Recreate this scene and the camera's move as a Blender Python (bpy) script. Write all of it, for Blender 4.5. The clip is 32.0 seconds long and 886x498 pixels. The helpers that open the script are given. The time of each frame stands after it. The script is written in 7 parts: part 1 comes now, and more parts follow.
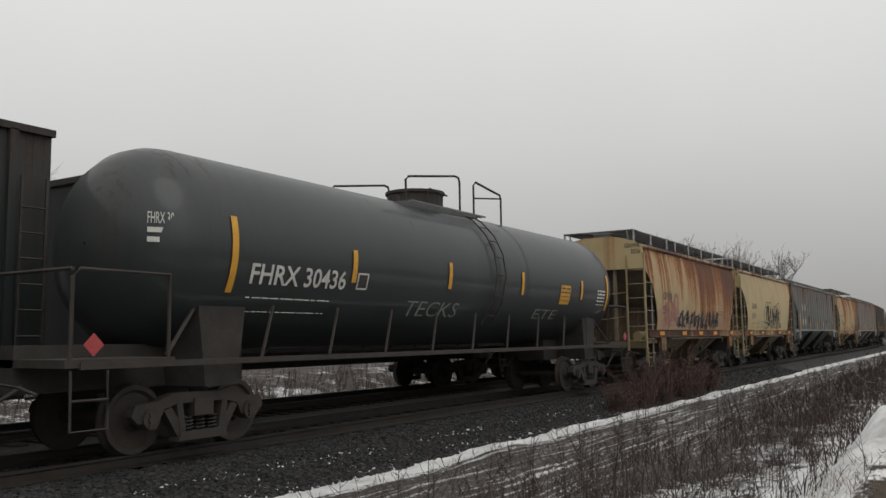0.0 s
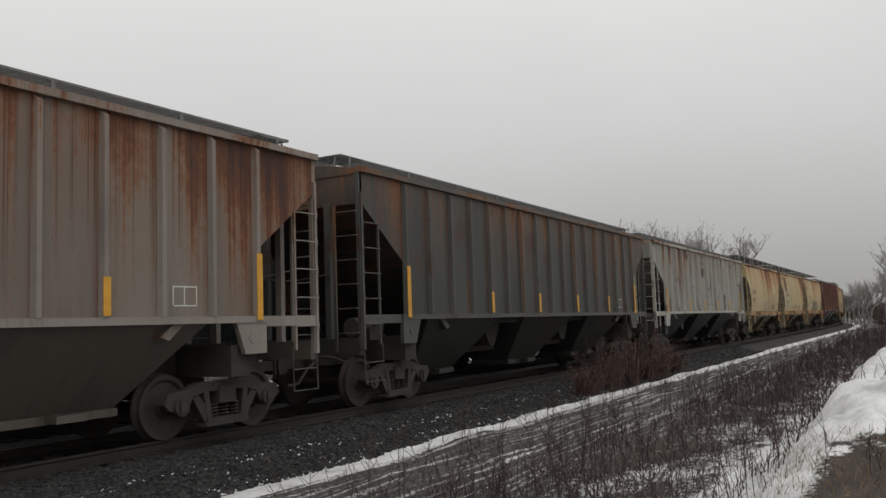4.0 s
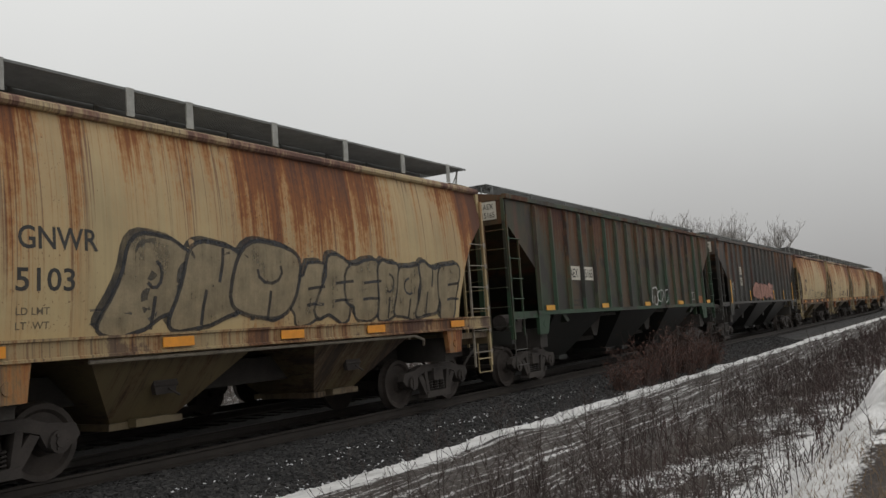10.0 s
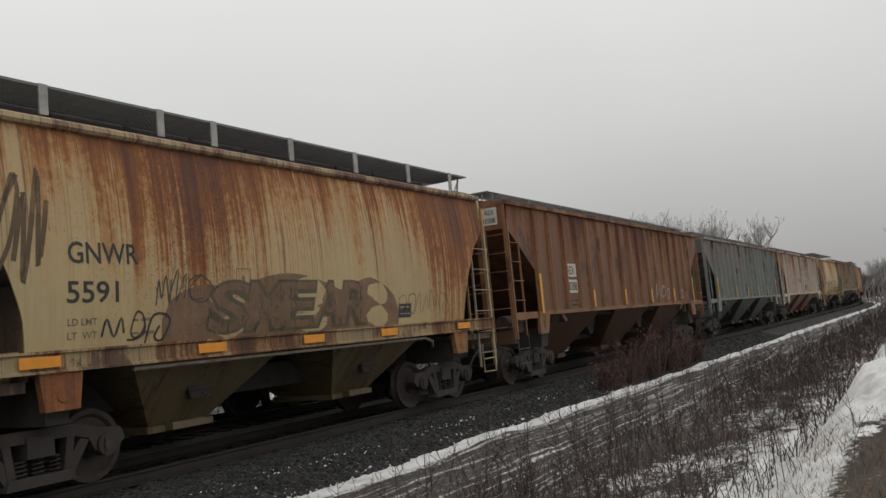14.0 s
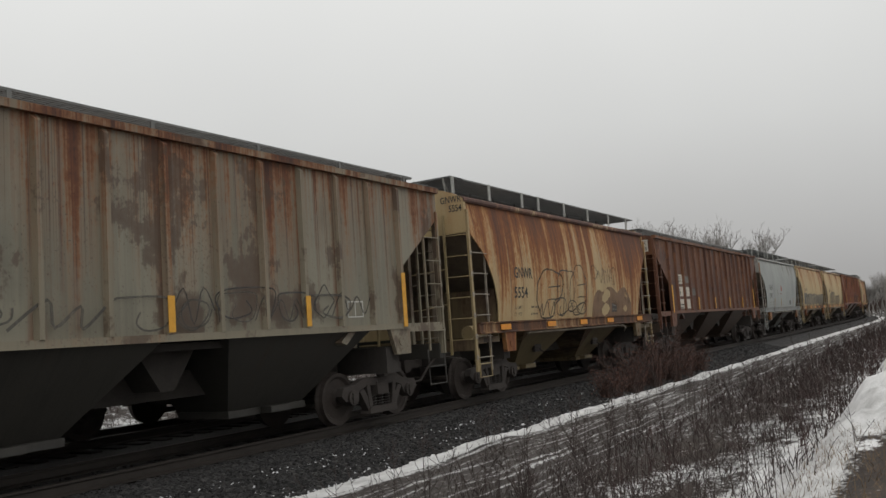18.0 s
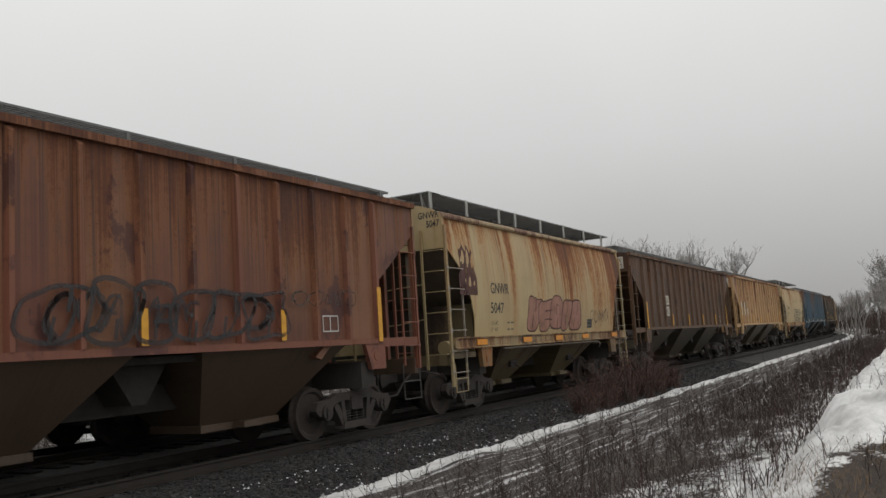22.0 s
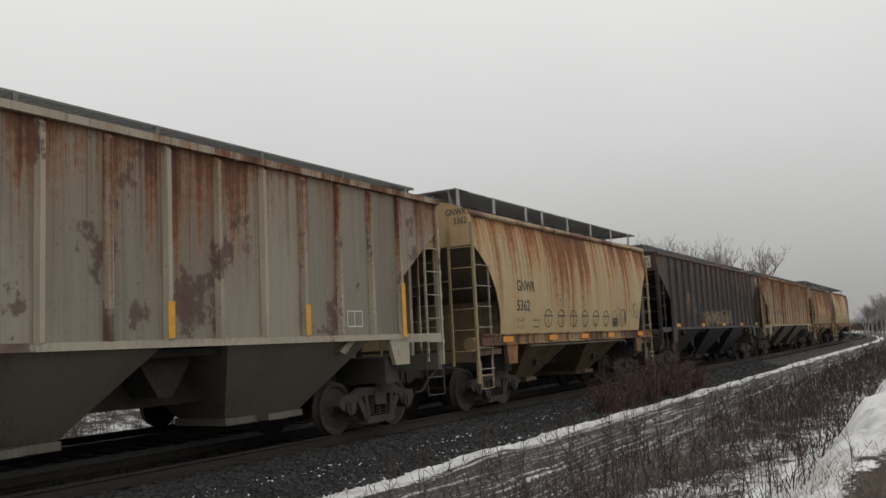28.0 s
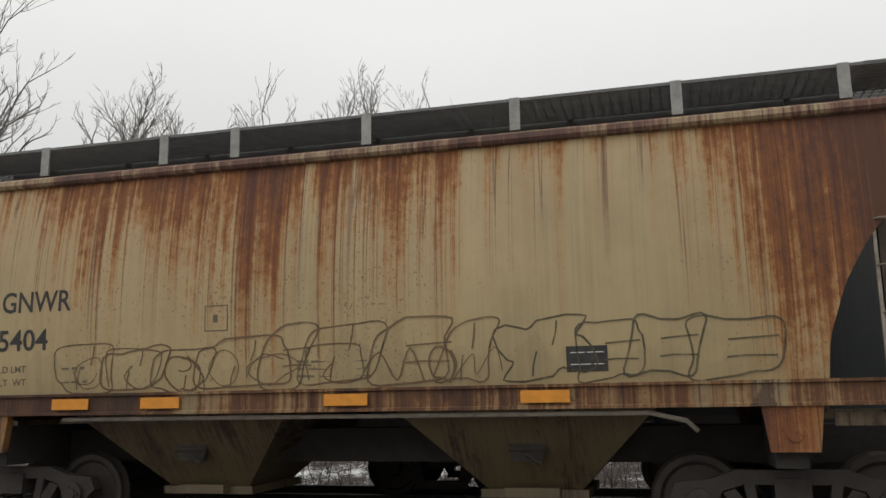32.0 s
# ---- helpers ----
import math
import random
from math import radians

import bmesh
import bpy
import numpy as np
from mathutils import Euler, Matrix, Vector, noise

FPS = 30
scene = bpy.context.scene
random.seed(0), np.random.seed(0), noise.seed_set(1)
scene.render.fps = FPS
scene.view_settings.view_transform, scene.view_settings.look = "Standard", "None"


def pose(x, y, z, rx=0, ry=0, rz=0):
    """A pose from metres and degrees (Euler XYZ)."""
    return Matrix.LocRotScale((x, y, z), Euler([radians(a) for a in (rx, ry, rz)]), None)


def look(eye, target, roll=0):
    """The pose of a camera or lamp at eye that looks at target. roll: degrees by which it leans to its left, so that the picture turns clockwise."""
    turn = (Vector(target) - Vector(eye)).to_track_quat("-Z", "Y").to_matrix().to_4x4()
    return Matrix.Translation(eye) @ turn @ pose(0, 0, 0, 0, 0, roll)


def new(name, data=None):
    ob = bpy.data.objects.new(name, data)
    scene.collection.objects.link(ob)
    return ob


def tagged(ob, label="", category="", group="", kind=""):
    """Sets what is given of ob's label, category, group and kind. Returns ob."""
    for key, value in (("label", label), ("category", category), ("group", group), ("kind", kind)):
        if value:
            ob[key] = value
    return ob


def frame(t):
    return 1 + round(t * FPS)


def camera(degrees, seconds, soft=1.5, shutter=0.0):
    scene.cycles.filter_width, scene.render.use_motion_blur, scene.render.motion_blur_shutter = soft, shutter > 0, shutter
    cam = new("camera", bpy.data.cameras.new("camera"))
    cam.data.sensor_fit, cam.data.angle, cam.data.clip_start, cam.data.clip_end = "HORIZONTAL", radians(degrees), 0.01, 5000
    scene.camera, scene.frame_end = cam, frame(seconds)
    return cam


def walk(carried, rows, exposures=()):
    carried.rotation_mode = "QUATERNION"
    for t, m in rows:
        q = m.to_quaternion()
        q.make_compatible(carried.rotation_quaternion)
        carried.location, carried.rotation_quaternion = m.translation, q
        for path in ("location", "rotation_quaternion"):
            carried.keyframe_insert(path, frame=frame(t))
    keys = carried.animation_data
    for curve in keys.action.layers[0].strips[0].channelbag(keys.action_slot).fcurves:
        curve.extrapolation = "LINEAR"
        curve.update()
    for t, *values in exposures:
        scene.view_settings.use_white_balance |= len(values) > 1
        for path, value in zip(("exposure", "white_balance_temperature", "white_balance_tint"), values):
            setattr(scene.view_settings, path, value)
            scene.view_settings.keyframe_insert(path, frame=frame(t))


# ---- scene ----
# ---- camera: seconds, yaw, pitch, roll ----
cam = camera(55.38, 32.0)
TURNS = [
    (0.0, -58.09, 6.01, -0.73), (0.5, -58.38, 5.8, 0.01), (1.0, -59.37, 5.68, -1.07), (1.5, -59.67, 5.45, -1.26), (2.0, -59.84, 5.52, -1.29),
    (2.5, -61.17, 5.78, -2.31), (3.0, -60.09, 5.73, -2.04), (3.5, -60.13, 5.16, -1.85), (5.5, -61.22, 5.51, -2.36), (6.0, -59.88, 5.68, -2.79),
    (6.5, -60.02, 5.49, -2.91), (7.0, -59.5, 5.87, -3.21), (7.5, -59.87, 5.93, -3.46), (8.0, -59.62, 6.04, -3.98), (8.5, -59.19, 5.75, -3.88),
    (9.0, -59.63, 5.5, -3.97), (9.5, -61.16, 5.22, -4.09), (10.0, -58.3, 5.3, -3.98), (10.5, -58.09, 4.5, -4.1), (11.0, -58.63, 3.99, -4.04),
    (11.5, -59.62, 4.53, -3.86), (12.0, -60.61, 4.44, -4.25), (12.5, -60.37, 4.64, -3.98), (13.0, -59.78, 4.79, -4.33), (13.5, -59.67, 5.18, -5.05),
    (14.0, -59.49, 5.46, -5.39), (14.5, -59.55, 5.17, -4.74), (16.5, -58.69, 5.46, -3.88), (17.0, -57.69, 5.43, -3.75), (17.5, -57.53, 5.8, -4.31),
    (18.0, -59.24, 5.71, -4.0), (18.5, -58.42, 5.68, -3.72), (19.0, -58.32, 5.38, -3.5), (19.5, -59.14, 5.47, -3.95), (20.0, -60.02, 5.67, -4.07),
    (20.5, -60.57, 6.0, -3.69), (21.0, -60.66, 6.23, -3.7), (21.5, -60.65, 6.23, -3.61), (22.0, -60.99, 6.61, -3.66), (22.5, -60.3, 6.58, -3.73),
    (23.0, -60.7, 6.77, -3.82), (23.5, -60.72, 7.01, -3.88), (24.0, -60.52, 7.3, -3.84), (24.5, -60.5, 7.35, -3.74), (25.0, -60.51, 7.51, -3.93),
    (25.5, -60.39, 6.96, -3.84), (26.0, -59.78, 6.82, -3.59), (26.5, -60.35, 6.8, -3.44), (28.5, -58.88, 6.28, -2.48), (29.0, -58.82, 6.07, -2.19),
    (29.5, -59.29, 6.27, -2.44), (30.0, -59.03, 6.05, -2.08), (30.5, -58.3, 6.05, -2.4), (31.0, -57.74, 7.15, -3.25), (31.1, -56.08, 7.5, -3.71),
    (31.3, -48.64, 8.58, -3.29), (31.5, -32.4, 10.1, -2.23), (31.6, -22.06, 11.05, -1.52), (31.8, -3.5, 11.07, -1.04), (32.0, 14.75, 10.38, -0.89),
]
EYE = (0.0, 0.0, 1.48)
walk(cam, [(t, pose(*EYE, 90 + p, 0, y) @ pose(0, 0, 0, 0, 0, r)) for t, y, p, r in TURNS], [(0.0, 0.0), (13.0, 0.01), (14.5, 0.04), (31.0, 0.04), (31.6, 0.09), (32.0, 0.12)])
# ---- world and light ----
world = bpy.data.worlds.new("overcast")
scene.world = world
world.use_nodes = True
wn = world.node_tree
wn.nodes.clear()
w_out = wn.nodes.new("ShaderNodeOutputWorld")
w_bg = wn.nodes.new("ShaderNodeBackground")
w_sky = wn.nodes.new("ShaderNodeTexSky")
w_sky.sky_type, w_sky.sun_disc = "NISHITA", False
w_sky.sun_elevation, w_sky.sun_rotation = radians(28), radians(205)
w_sky.dust_density, w_sky.air_density = 6.0, 1.0
w_grey = wn.nodes.new("ShaderNodeHueSaturation")
w_grey.inputs["Saturation"].default_value = 0.06
w_grey.inputs["Value"].default_value = 0.06
w_geo = wn.nodes.new("ShaderNodeTexCoord")
w_sep = wn.nodes.new("ShaderNodeSeparateXYZ")
w_cloud = wn.nodes.new("ShaderNodeTexNoise")
w_cloud.inputs["Scale"].default_value, w_cloud.inputs["Detail"].default_value = 2.2, 4
w_add = wn.nodes.new("ShaderNodeMath")
w_add.operation = "MULTIPLY_ADD"
w_add.inputs[1].default_value = 0.10
w_ramp = wn.nodes.new("ShaderNodeValToRGB")
for pos, col in ((0.0, (0.36, 0.355, 0.35)), (0.08, (0.42, 0.415, 0.41)), (0.28, (0.68, 0.685, 0.675)), (0.48, (0.88, 0.885, 0.87)), (1.0, (1.0, 1.0, 0.99))):
    el = w_ramp.color_ramp.elements[0] if pos == 0 else w_ramp.color_ramp.elements.new(pos)
    if pos == 1.0:
        el = w_ramp.color_ramp.elements[-1]
    el.position, el.color = pos, (*col, 1)
w_mix = wn.nodes.new("ShaderNodeMix")
w_mix.data_type = "RGBA"
w_mix.inputs[0].default_value = 0.12
wn.links.new(w_geo.outputs["Generated"], w_sep.inputs[0])
wn.links.new(w_geo.outputs["Generated"], w_cloud.inputs["Vector"])
wn.links.new(w_cloud.outputs["Fac"], w_add.inputs[0])
wn.links.new(w_sep.outputs["Z"], w_add.inputs[2])
wn.links.new(w_add.outputs[0], w_ramp.inputs["Fac"])
wn.links.new(w_sky.outputs[0], w_grey.inputs["Color"])
wn.links.new(w_ramp.outputs[0], w_mix.inputs[6])
wn.links.new(w_grey.outputs[0], w_mix.inputs[7])
wn.links.new(w_mix.outputs[2], w_bg.inputs["Color"])
w_bg.inputs["Strength"].default_value = 1.0
wn.links.new(w_bg.outputs[0], w_out.inputs[0])
sun = new("sun", bpy.data.lights.new("sun", "SUN"))
sun.data.energy, sun.data.angle, sun.data.color = 0.6, radians(40), (1.0, 0.98, 0.95)
sun.matrix_world = look((0, 0, 60), (25, 30, 0))


# ---- materials ----
def nodes_of(mat):
    mat.use_nodes = True
    nt = mat.node_tree
    return nt, nt.nodes["Principled BSDF"]


def link(nt, a, b):
    nt.links.new(a, b)


def add_node(nt, kind, **values):
    n = nt.nodes.new(kind)
    for k, v in values.items():
        n.inputs[k].default_value = v
    return n


def ramp(nt, stops):
    n = nt.nodes.new("ShaderNodeValToRGB")
    els = n.color_ramp.elements
    els[0].position, els[0].color = stops[0][0], (*stops[0][1], 1)
    els[1].position, els[1].color = stops[-1][0], (*stops[-1][1], 1)
    for p, c in stops[1:-1]:
        e = els.new(p)
        e.color = (*c, 1)
    return n


def gray(v):
    return (v, v, v)


def mix_rgb(nt, fac, a, b):
    m = nt.nodes.new("ShaderNodeMix")
    m.data_type = "RGBA"
    for sock, val in ((0, fac), (6, a), (7, b)):
        if isinstance(val, bpy.types.NodeSocket):
            nt.links.new(val, m.inputs[sock])
        elif sock:
            m.inputs[sock].default_value = (*val, 1)
        else:
            m.inputs[0].default_value = val
    return m.outputs[2]


def math_node(nt, op, a, b=0.0, clamp=False):
    m = nt.nodes.new("ShaderNodeMath")
    m.operation, m.use_clamp = op, clamp
    for sock, val in ((0, a), (1, b)):
        if isinstance(val, bpy.types.NodeSocket):
            nt.links.new(val, m.inputs[sock])
        else:
            m.inputs[sock].default_value = val
    return m.outputs[0]


def coords(nt, scale, shift=0.0, random_shift=True):
    tc = nt.nodes.new("ShaderNodeTexCoord")
    mp = nt.nodes.new("ShaderNodeMapping")
    mp.inputs["Scale"].default_value = scale
    mp.inputs["Location"].default_value = (shift, shift * 0.7, shift * 0.3)
    nt.links.new(tc.outputs["Object"], mp.inputs["Vector"])
    if not random_shift:
        return mp.outputs[0]
    oi = nt.nodes.new("ShaderNodeObjectInfo")
    va = nt.nodes.new("ShaderNodeVectorMath")
    va.operation = "MULTIPLY_ADD"
    va.inputs[1].default_value = (37.0, 11.0, 5.0)
    cb = nt.nodes.new("ShaderNodeCombineXYZ")
    for i in range(3):
        nt.links.new(oi.outputs["Random"], cb.inputs[i])
    nt.links.new(cb.outputs[0], va.inputs[0])
    nt.links.new(mp.outputs[0], va.inputs[2])
    return va.outputs[0]


def noise_of(nt, vec, scale=1.0, detail=4.0, rough=0.6):
    n = add_node(nt, "ShaderNodeTexNoise", Scale=scale, Detail=detail, Roughness=rough)
    nt.links.new(vec, n.inputs["Vector"])
    return n.outputs["Fac"]


def bump(nt, bsdf, height, strength=0.2, dist=0.01):
    b = add_node(nt, "ShaderNodeBump", Strength=strength, Distance=dist)
    nt.links.new(height, b.inputs["Height"])
    nt.links.new(b.outputs[0], bsdf.inputs["Normal"])


MATS = {}


def simple(name, col, rough=0.7, metal=0.0, vary=0.3, scale=3.0, bumps=0.15):
    """A plain surface with grain and blotches at two scales."""
    if name in MATS:
        return MATS[name]
    mat = bpy.data.materials.new(name)
    nt, b = nodes_of(mat)
    v = coords(nt, (1, 1, 1))
    n1, n2 = noise_of(nt, v, scale, 5), noise_of(nt, v, scale * 11, 3)
    lo = tuple(c * (1 - vary) for c in col)
    hi = tuple(min(1, c * (1 + vary)) for c in col)
    r = ramp(nt, [(0.3, lo), (0.7, hi)])
    link(nt, math_node(nt, "ADD", math_node(nt, "MULTIPLY", n1, 0.65), math_node(nt, "MULTIPLY", n2, 0.35)), r.inputs["Fac"])
    link(nt, r.outputs[0], b.inputs["Base Color"])
    b.inputs["Roughness"].default_value, b.inputs["Metallic"].default_value = rough, metal
    bump(nt, b, n2, bumps)
    MATS[name] = mat
    return mat


def paint(name, col, rust, seed, top=0.0, dirt=0.35, rust_cols=((0.33, 0.145, 0.042), (0.20, 0.068, 0.020), (0.078, 0.029, 0.019)), panel=None, pitch=0.0, fine=1.0, band=None, tail=0.0, level=3.15, ends=None, scab=0.0, scab_col=(0.050, 0.022, 0.016)):
    """Weathered railcar paint: rust that runs down from the eaves in streaks, dots, grime and repainted bands."""
    if name in MATS:
        return MATS[name]
    mat = MATS[name] = bpy.data.materials.new(name)
    nt, b = nodes_of(mat)

    def centred(n, k):
        return math_node(nt, "MULTIPLY", math_node(nt, "SUBTRACT", n, 0.5), k)
    zone = noise_of(nt, coords(nt, (0.33, 0.3, 0.10), seed), 1.0, 2, 0.5)
    broad = noise_of(nt, coords(nt, (0.8, 0.5, 0.55), seed + 21), 1.0, 4, 0.6)
    streak = noise_of(nt, coords(nt, (2.6 * fine, 0.6, 0.045), seed + 3), 1.0, 6, 0.68)
    hair = noise_of(nt, coords(nt, (19.0 * fine, 2.0, 0.11), seed + 8), 1.0, 4, 0.7)
    reach = noise_of(nt, coords(nt, (2.2, 0.1, 0.001), seed + 14), 1.0, 4, 0.7)
    speck = noise_of(nt, coords(nt, (9, 8, 7), seed + 5), 1.0, 4, 0.75)
    tc = nt.nodes.new("ShaderNodeTexCoord")
    sp = nt.nodes.new("ShaderNodeSeparateXYZ")
    link(nt, tc.outputs["Object"], sp.inputs[0])
    fall = math_node(nt, "MULTIPLY", math_node(nt, "SUBTRACT", sp.outputs["Z"], level), 0.15 + top)
    s = math_node(nt, "ADD", centred(zone, 1.25), centred(streak, 1.35))
    s = math_node(nt, "ADD", s, centred(hair, 0.65))
    s = math_node(nt, "ADD", s, centred(speck, 0.40))
    s = math_node(nt, "ADD", s, centred(reach, 0.5))
    s = math_node(nt, "ADD", s, centred(broad, 0.35))
    s = math_node(nt, "ADD", math_node(nt, "ADD", s, fall), 0.5)
    if tail:
        near_end = math_node(nt, "DIVIDE", math_node(nt, "SUBTRACT", sp.outputs["X"], tail - 2.9), 2.9, True)
        s = math_node(nt, "ADD", s, math_node(nt, "MULTIPLY", near_end, ends[1] if ends else 0.14 + 0.35 * rust))
        if ends:
            near_head = math_node(nt, "DIVIDE", math_node(nt, "SUBTRACT", 2.2 - tail, sp.outputs["X"]), 2.2, True)
            s = math_node(nt, "ADD", s, math_node(nt, "MULTIPLY", near_head, ends[0]))
    edge = 0.5 + 0.40 * (1 - 2 * rust)
    m1 = ramp(nt, [(edge - 0.07, gray(0)), (edge + 0.02, gray(0.55)), (edge + 0.12, gray(0.95))])
    tint = ramp(nt, [(max(0.01, edge), rust_cols[0]), (edge + 0.15, rust_cols[1]), (min(0.99, edge + 0.40), rust_cols[-1])])
    link(nt, s, m1.inputs["Fac"])
    link(nt, s, tint.inputs["Fac"])
    base = col
    # gaps between ribs mixed at random towards the panel colour
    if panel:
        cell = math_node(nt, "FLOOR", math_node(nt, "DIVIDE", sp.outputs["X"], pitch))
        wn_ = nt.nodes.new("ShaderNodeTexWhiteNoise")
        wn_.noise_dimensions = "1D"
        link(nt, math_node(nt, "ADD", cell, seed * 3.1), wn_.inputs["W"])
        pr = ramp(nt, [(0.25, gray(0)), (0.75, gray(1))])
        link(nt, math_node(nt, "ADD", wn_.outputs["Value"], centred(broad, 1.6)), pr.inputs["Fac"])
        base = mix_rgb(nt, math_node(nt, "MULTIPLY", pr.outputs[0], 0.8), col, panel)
    if band:
        height, shade, strength = band
        wave = noise_of(nt, coords(nt, (1.7, 0.1, 0.02), seed + 31), 1.0, 3, 0.55)
        line = math_node(nt, "ADD", math_node(nt, "SUBTRACT", height, sp.outputs["Z"]), centred(wave, 1.3))
        br = ramp(nt, [(0.49, gray(0)), (0.515, gray(strength))])
        link(nt, math_node(nt, "ADD", line, 0.5), br.inputs["Fac"])
        base = mix_rgb(nt, br.outputs[0], base, shade)
    tone = ramp(nt, [(0.28, gray(1.0 - dirt)), (0.5, gray(0.95)), (0.75, gray(1.10))])
    link(nt, math_node(nt, "ADD", math_node(nt, "MULTIPLY", broad, 0.62), math_node(nt, "MULTIPLY", hair, 0.38)), tone.inputs["Fac"])
    mul = nt.nodes.new("ShaderNodeMix")
    mul.data_type, mul.blend_type = "RGBA", "MULTIPLY"
    mul.inputs[0].default_value = 1.0
    if isinstance(base, bpy.types.NodeSocket):
        link(nt, base, mul.inputs[6])
    else:
        mul.inputs[6].default_value = (*base, 1)
    link(nt, tone.outputs[0], mul.inputs[7])
    wash = ramp(nt, [(max(0.0, edge - 0.34), gray(0)), (edge, gray(0.34))])
    link(nt, s, wash.inputs["Fac"])
    c = mix_rgb(nt, wash.outputs[0], mul.outputs[2], rust_cols[0])
    c = mix_rgb(nt, m1.outputs[0], c, tint.outputs[0])
    if pitch:
        saw = math_node(nt, "FRACT", math_node(nt, "ADD", math_node(nt, "DIVIDE", sp.outputs["X"], pitch), 100.0))
        close = math_node(nt, "MULTIPLY", math_node(nt, "ABSOLUTE", math_node(nt, "SUBTRACT", saw, 0.5)), 2.0)
        seam = math_node(nt, "ADD", close, math_node(nt, "ADD", centred(streak, 0.9), centred(broad, 0.8)))
        sr = ramp(nt, [(0.72, gray(0)), (0.98, gray(0.75))])
        link(nt, seam, sr.inputs["Fac"])
        c = mix_rgb(nt, sr.outputs[0], c, rust_cols[1] if rust > 0.12 else tuple(0.45 * q for q in col))
    # thin drips, darker than the stain round them
    thin = noise_of(nt, coords(nt, (4.3, 0.5, 0.010), seed + 41), 1.0, 3, 0.6)
    off = math_node(nt, "ABSOLUTE", math_node(nt, "SUBTRACT", thin, 0.5))
    drip = math_node(nt, "SUBTRACT", 1.0, math_node(nt, "DIVIDE", off, 0.017), True)
    longer = ramp(nt, [(max(0.0, edge - 0.42), gray(0)), (max(0.02, edge - 0.10), gray(0.9))])
    link(nt, math_node(nt, "ADD", s, math_node(nt, "MULTIPLY", fall, 0.6)), longer.inputs["Fac"])
    drip = math_node(nt, "MULTIPLY", drip, longer.outputs[0])
    c = mix_rgb(nt, math_node(nt, "MULTIPLY", drip, 0.85 * min(1.0, rust * 3)), c, rust_cols[-1])
    dots = ramp(nt, [(0.705, gray(0)), (0.74, gray(0.85))])
    link(nt, math_node(nt, "ADD", speck, centred(zone, 0.25)), dots.inputs["Fac"])
    c = mix_rgb(nt, math_node(nt, "MULTIPLY", dots.outputs[0], min(1.0, 0.25 + rust)), c, rust_cols[-1])
    # hairline runs and pinholes of rust
    lines = noise_of(nt, coords(nt, (33.0 * fine, 2.0, 0.07), seed + 52), 1.0, 3, 0.6)
    lr = ramp(nt, [(0.58, gray(0)), (0.64, gray(0.8))])
    link(nt, lines, lr.inputs["Fac"])
    c = mix_rgb(nt, math_node(nt, "MULTIPLY", math_node(nt, "MULTIPLY", lr.outputs[0], longer.outputs[0]), min(0.75, 0.2 + rust, 4 * rust)), c, rust_cols[1])
    pin = noise_of(nt, coords(nt, (34, 30, 27), seed + 61), 1.0, 2, 0.6)
    pr_ = ramp(nt, [(0.66, gray(0)), (0.70, gray(0.9))])
    link(nt, math_node(nt, "ADD", pin, centred(zone, 0.5)), pr_.inputs["Fac"])
    c = mix_rgb(nt, math_node(nt, "MULTIPLY", pr_.outputs[0], min(0.9, 0.25 + rust)), c, rust_cols[-1])
    # flaked patches with crisp, ragged edges
    if scab:
        flake = noise_of(nt, coords(nt, (0.95, 0.8, 0.75), seed + 71), 1.0, 7, 0.66)
        cut = 0.665 - 0.25 * scab
        fr_ = ramp(nt, [(cut, gray(0)), (cut + 0.03, gray(0.72)), (cut + 0.12, gray(0.9))])
        link(nt, math_node(nt, "ADD", flake, centred(hair, 0.12)), fr_.inputs["Fac"])
        c = mix_rgb(nt, fr_.outputs[0], c, scab_col)
    link(nt, c, b.inputs["Base Color"])
    rr = ramp(nt, [(0.0, gray(0.55)), (1.0, gray(0.88))])
    link(nt, m1.outputs[0], rr.inputs["Fac"])
    link(nt, rr.outputs[0], b.inputs["Roughness"])
    bump(nt, b, math_node(nt, "ADD", m1.outputs[0], speck), 0.25, 0.006)
    return mat


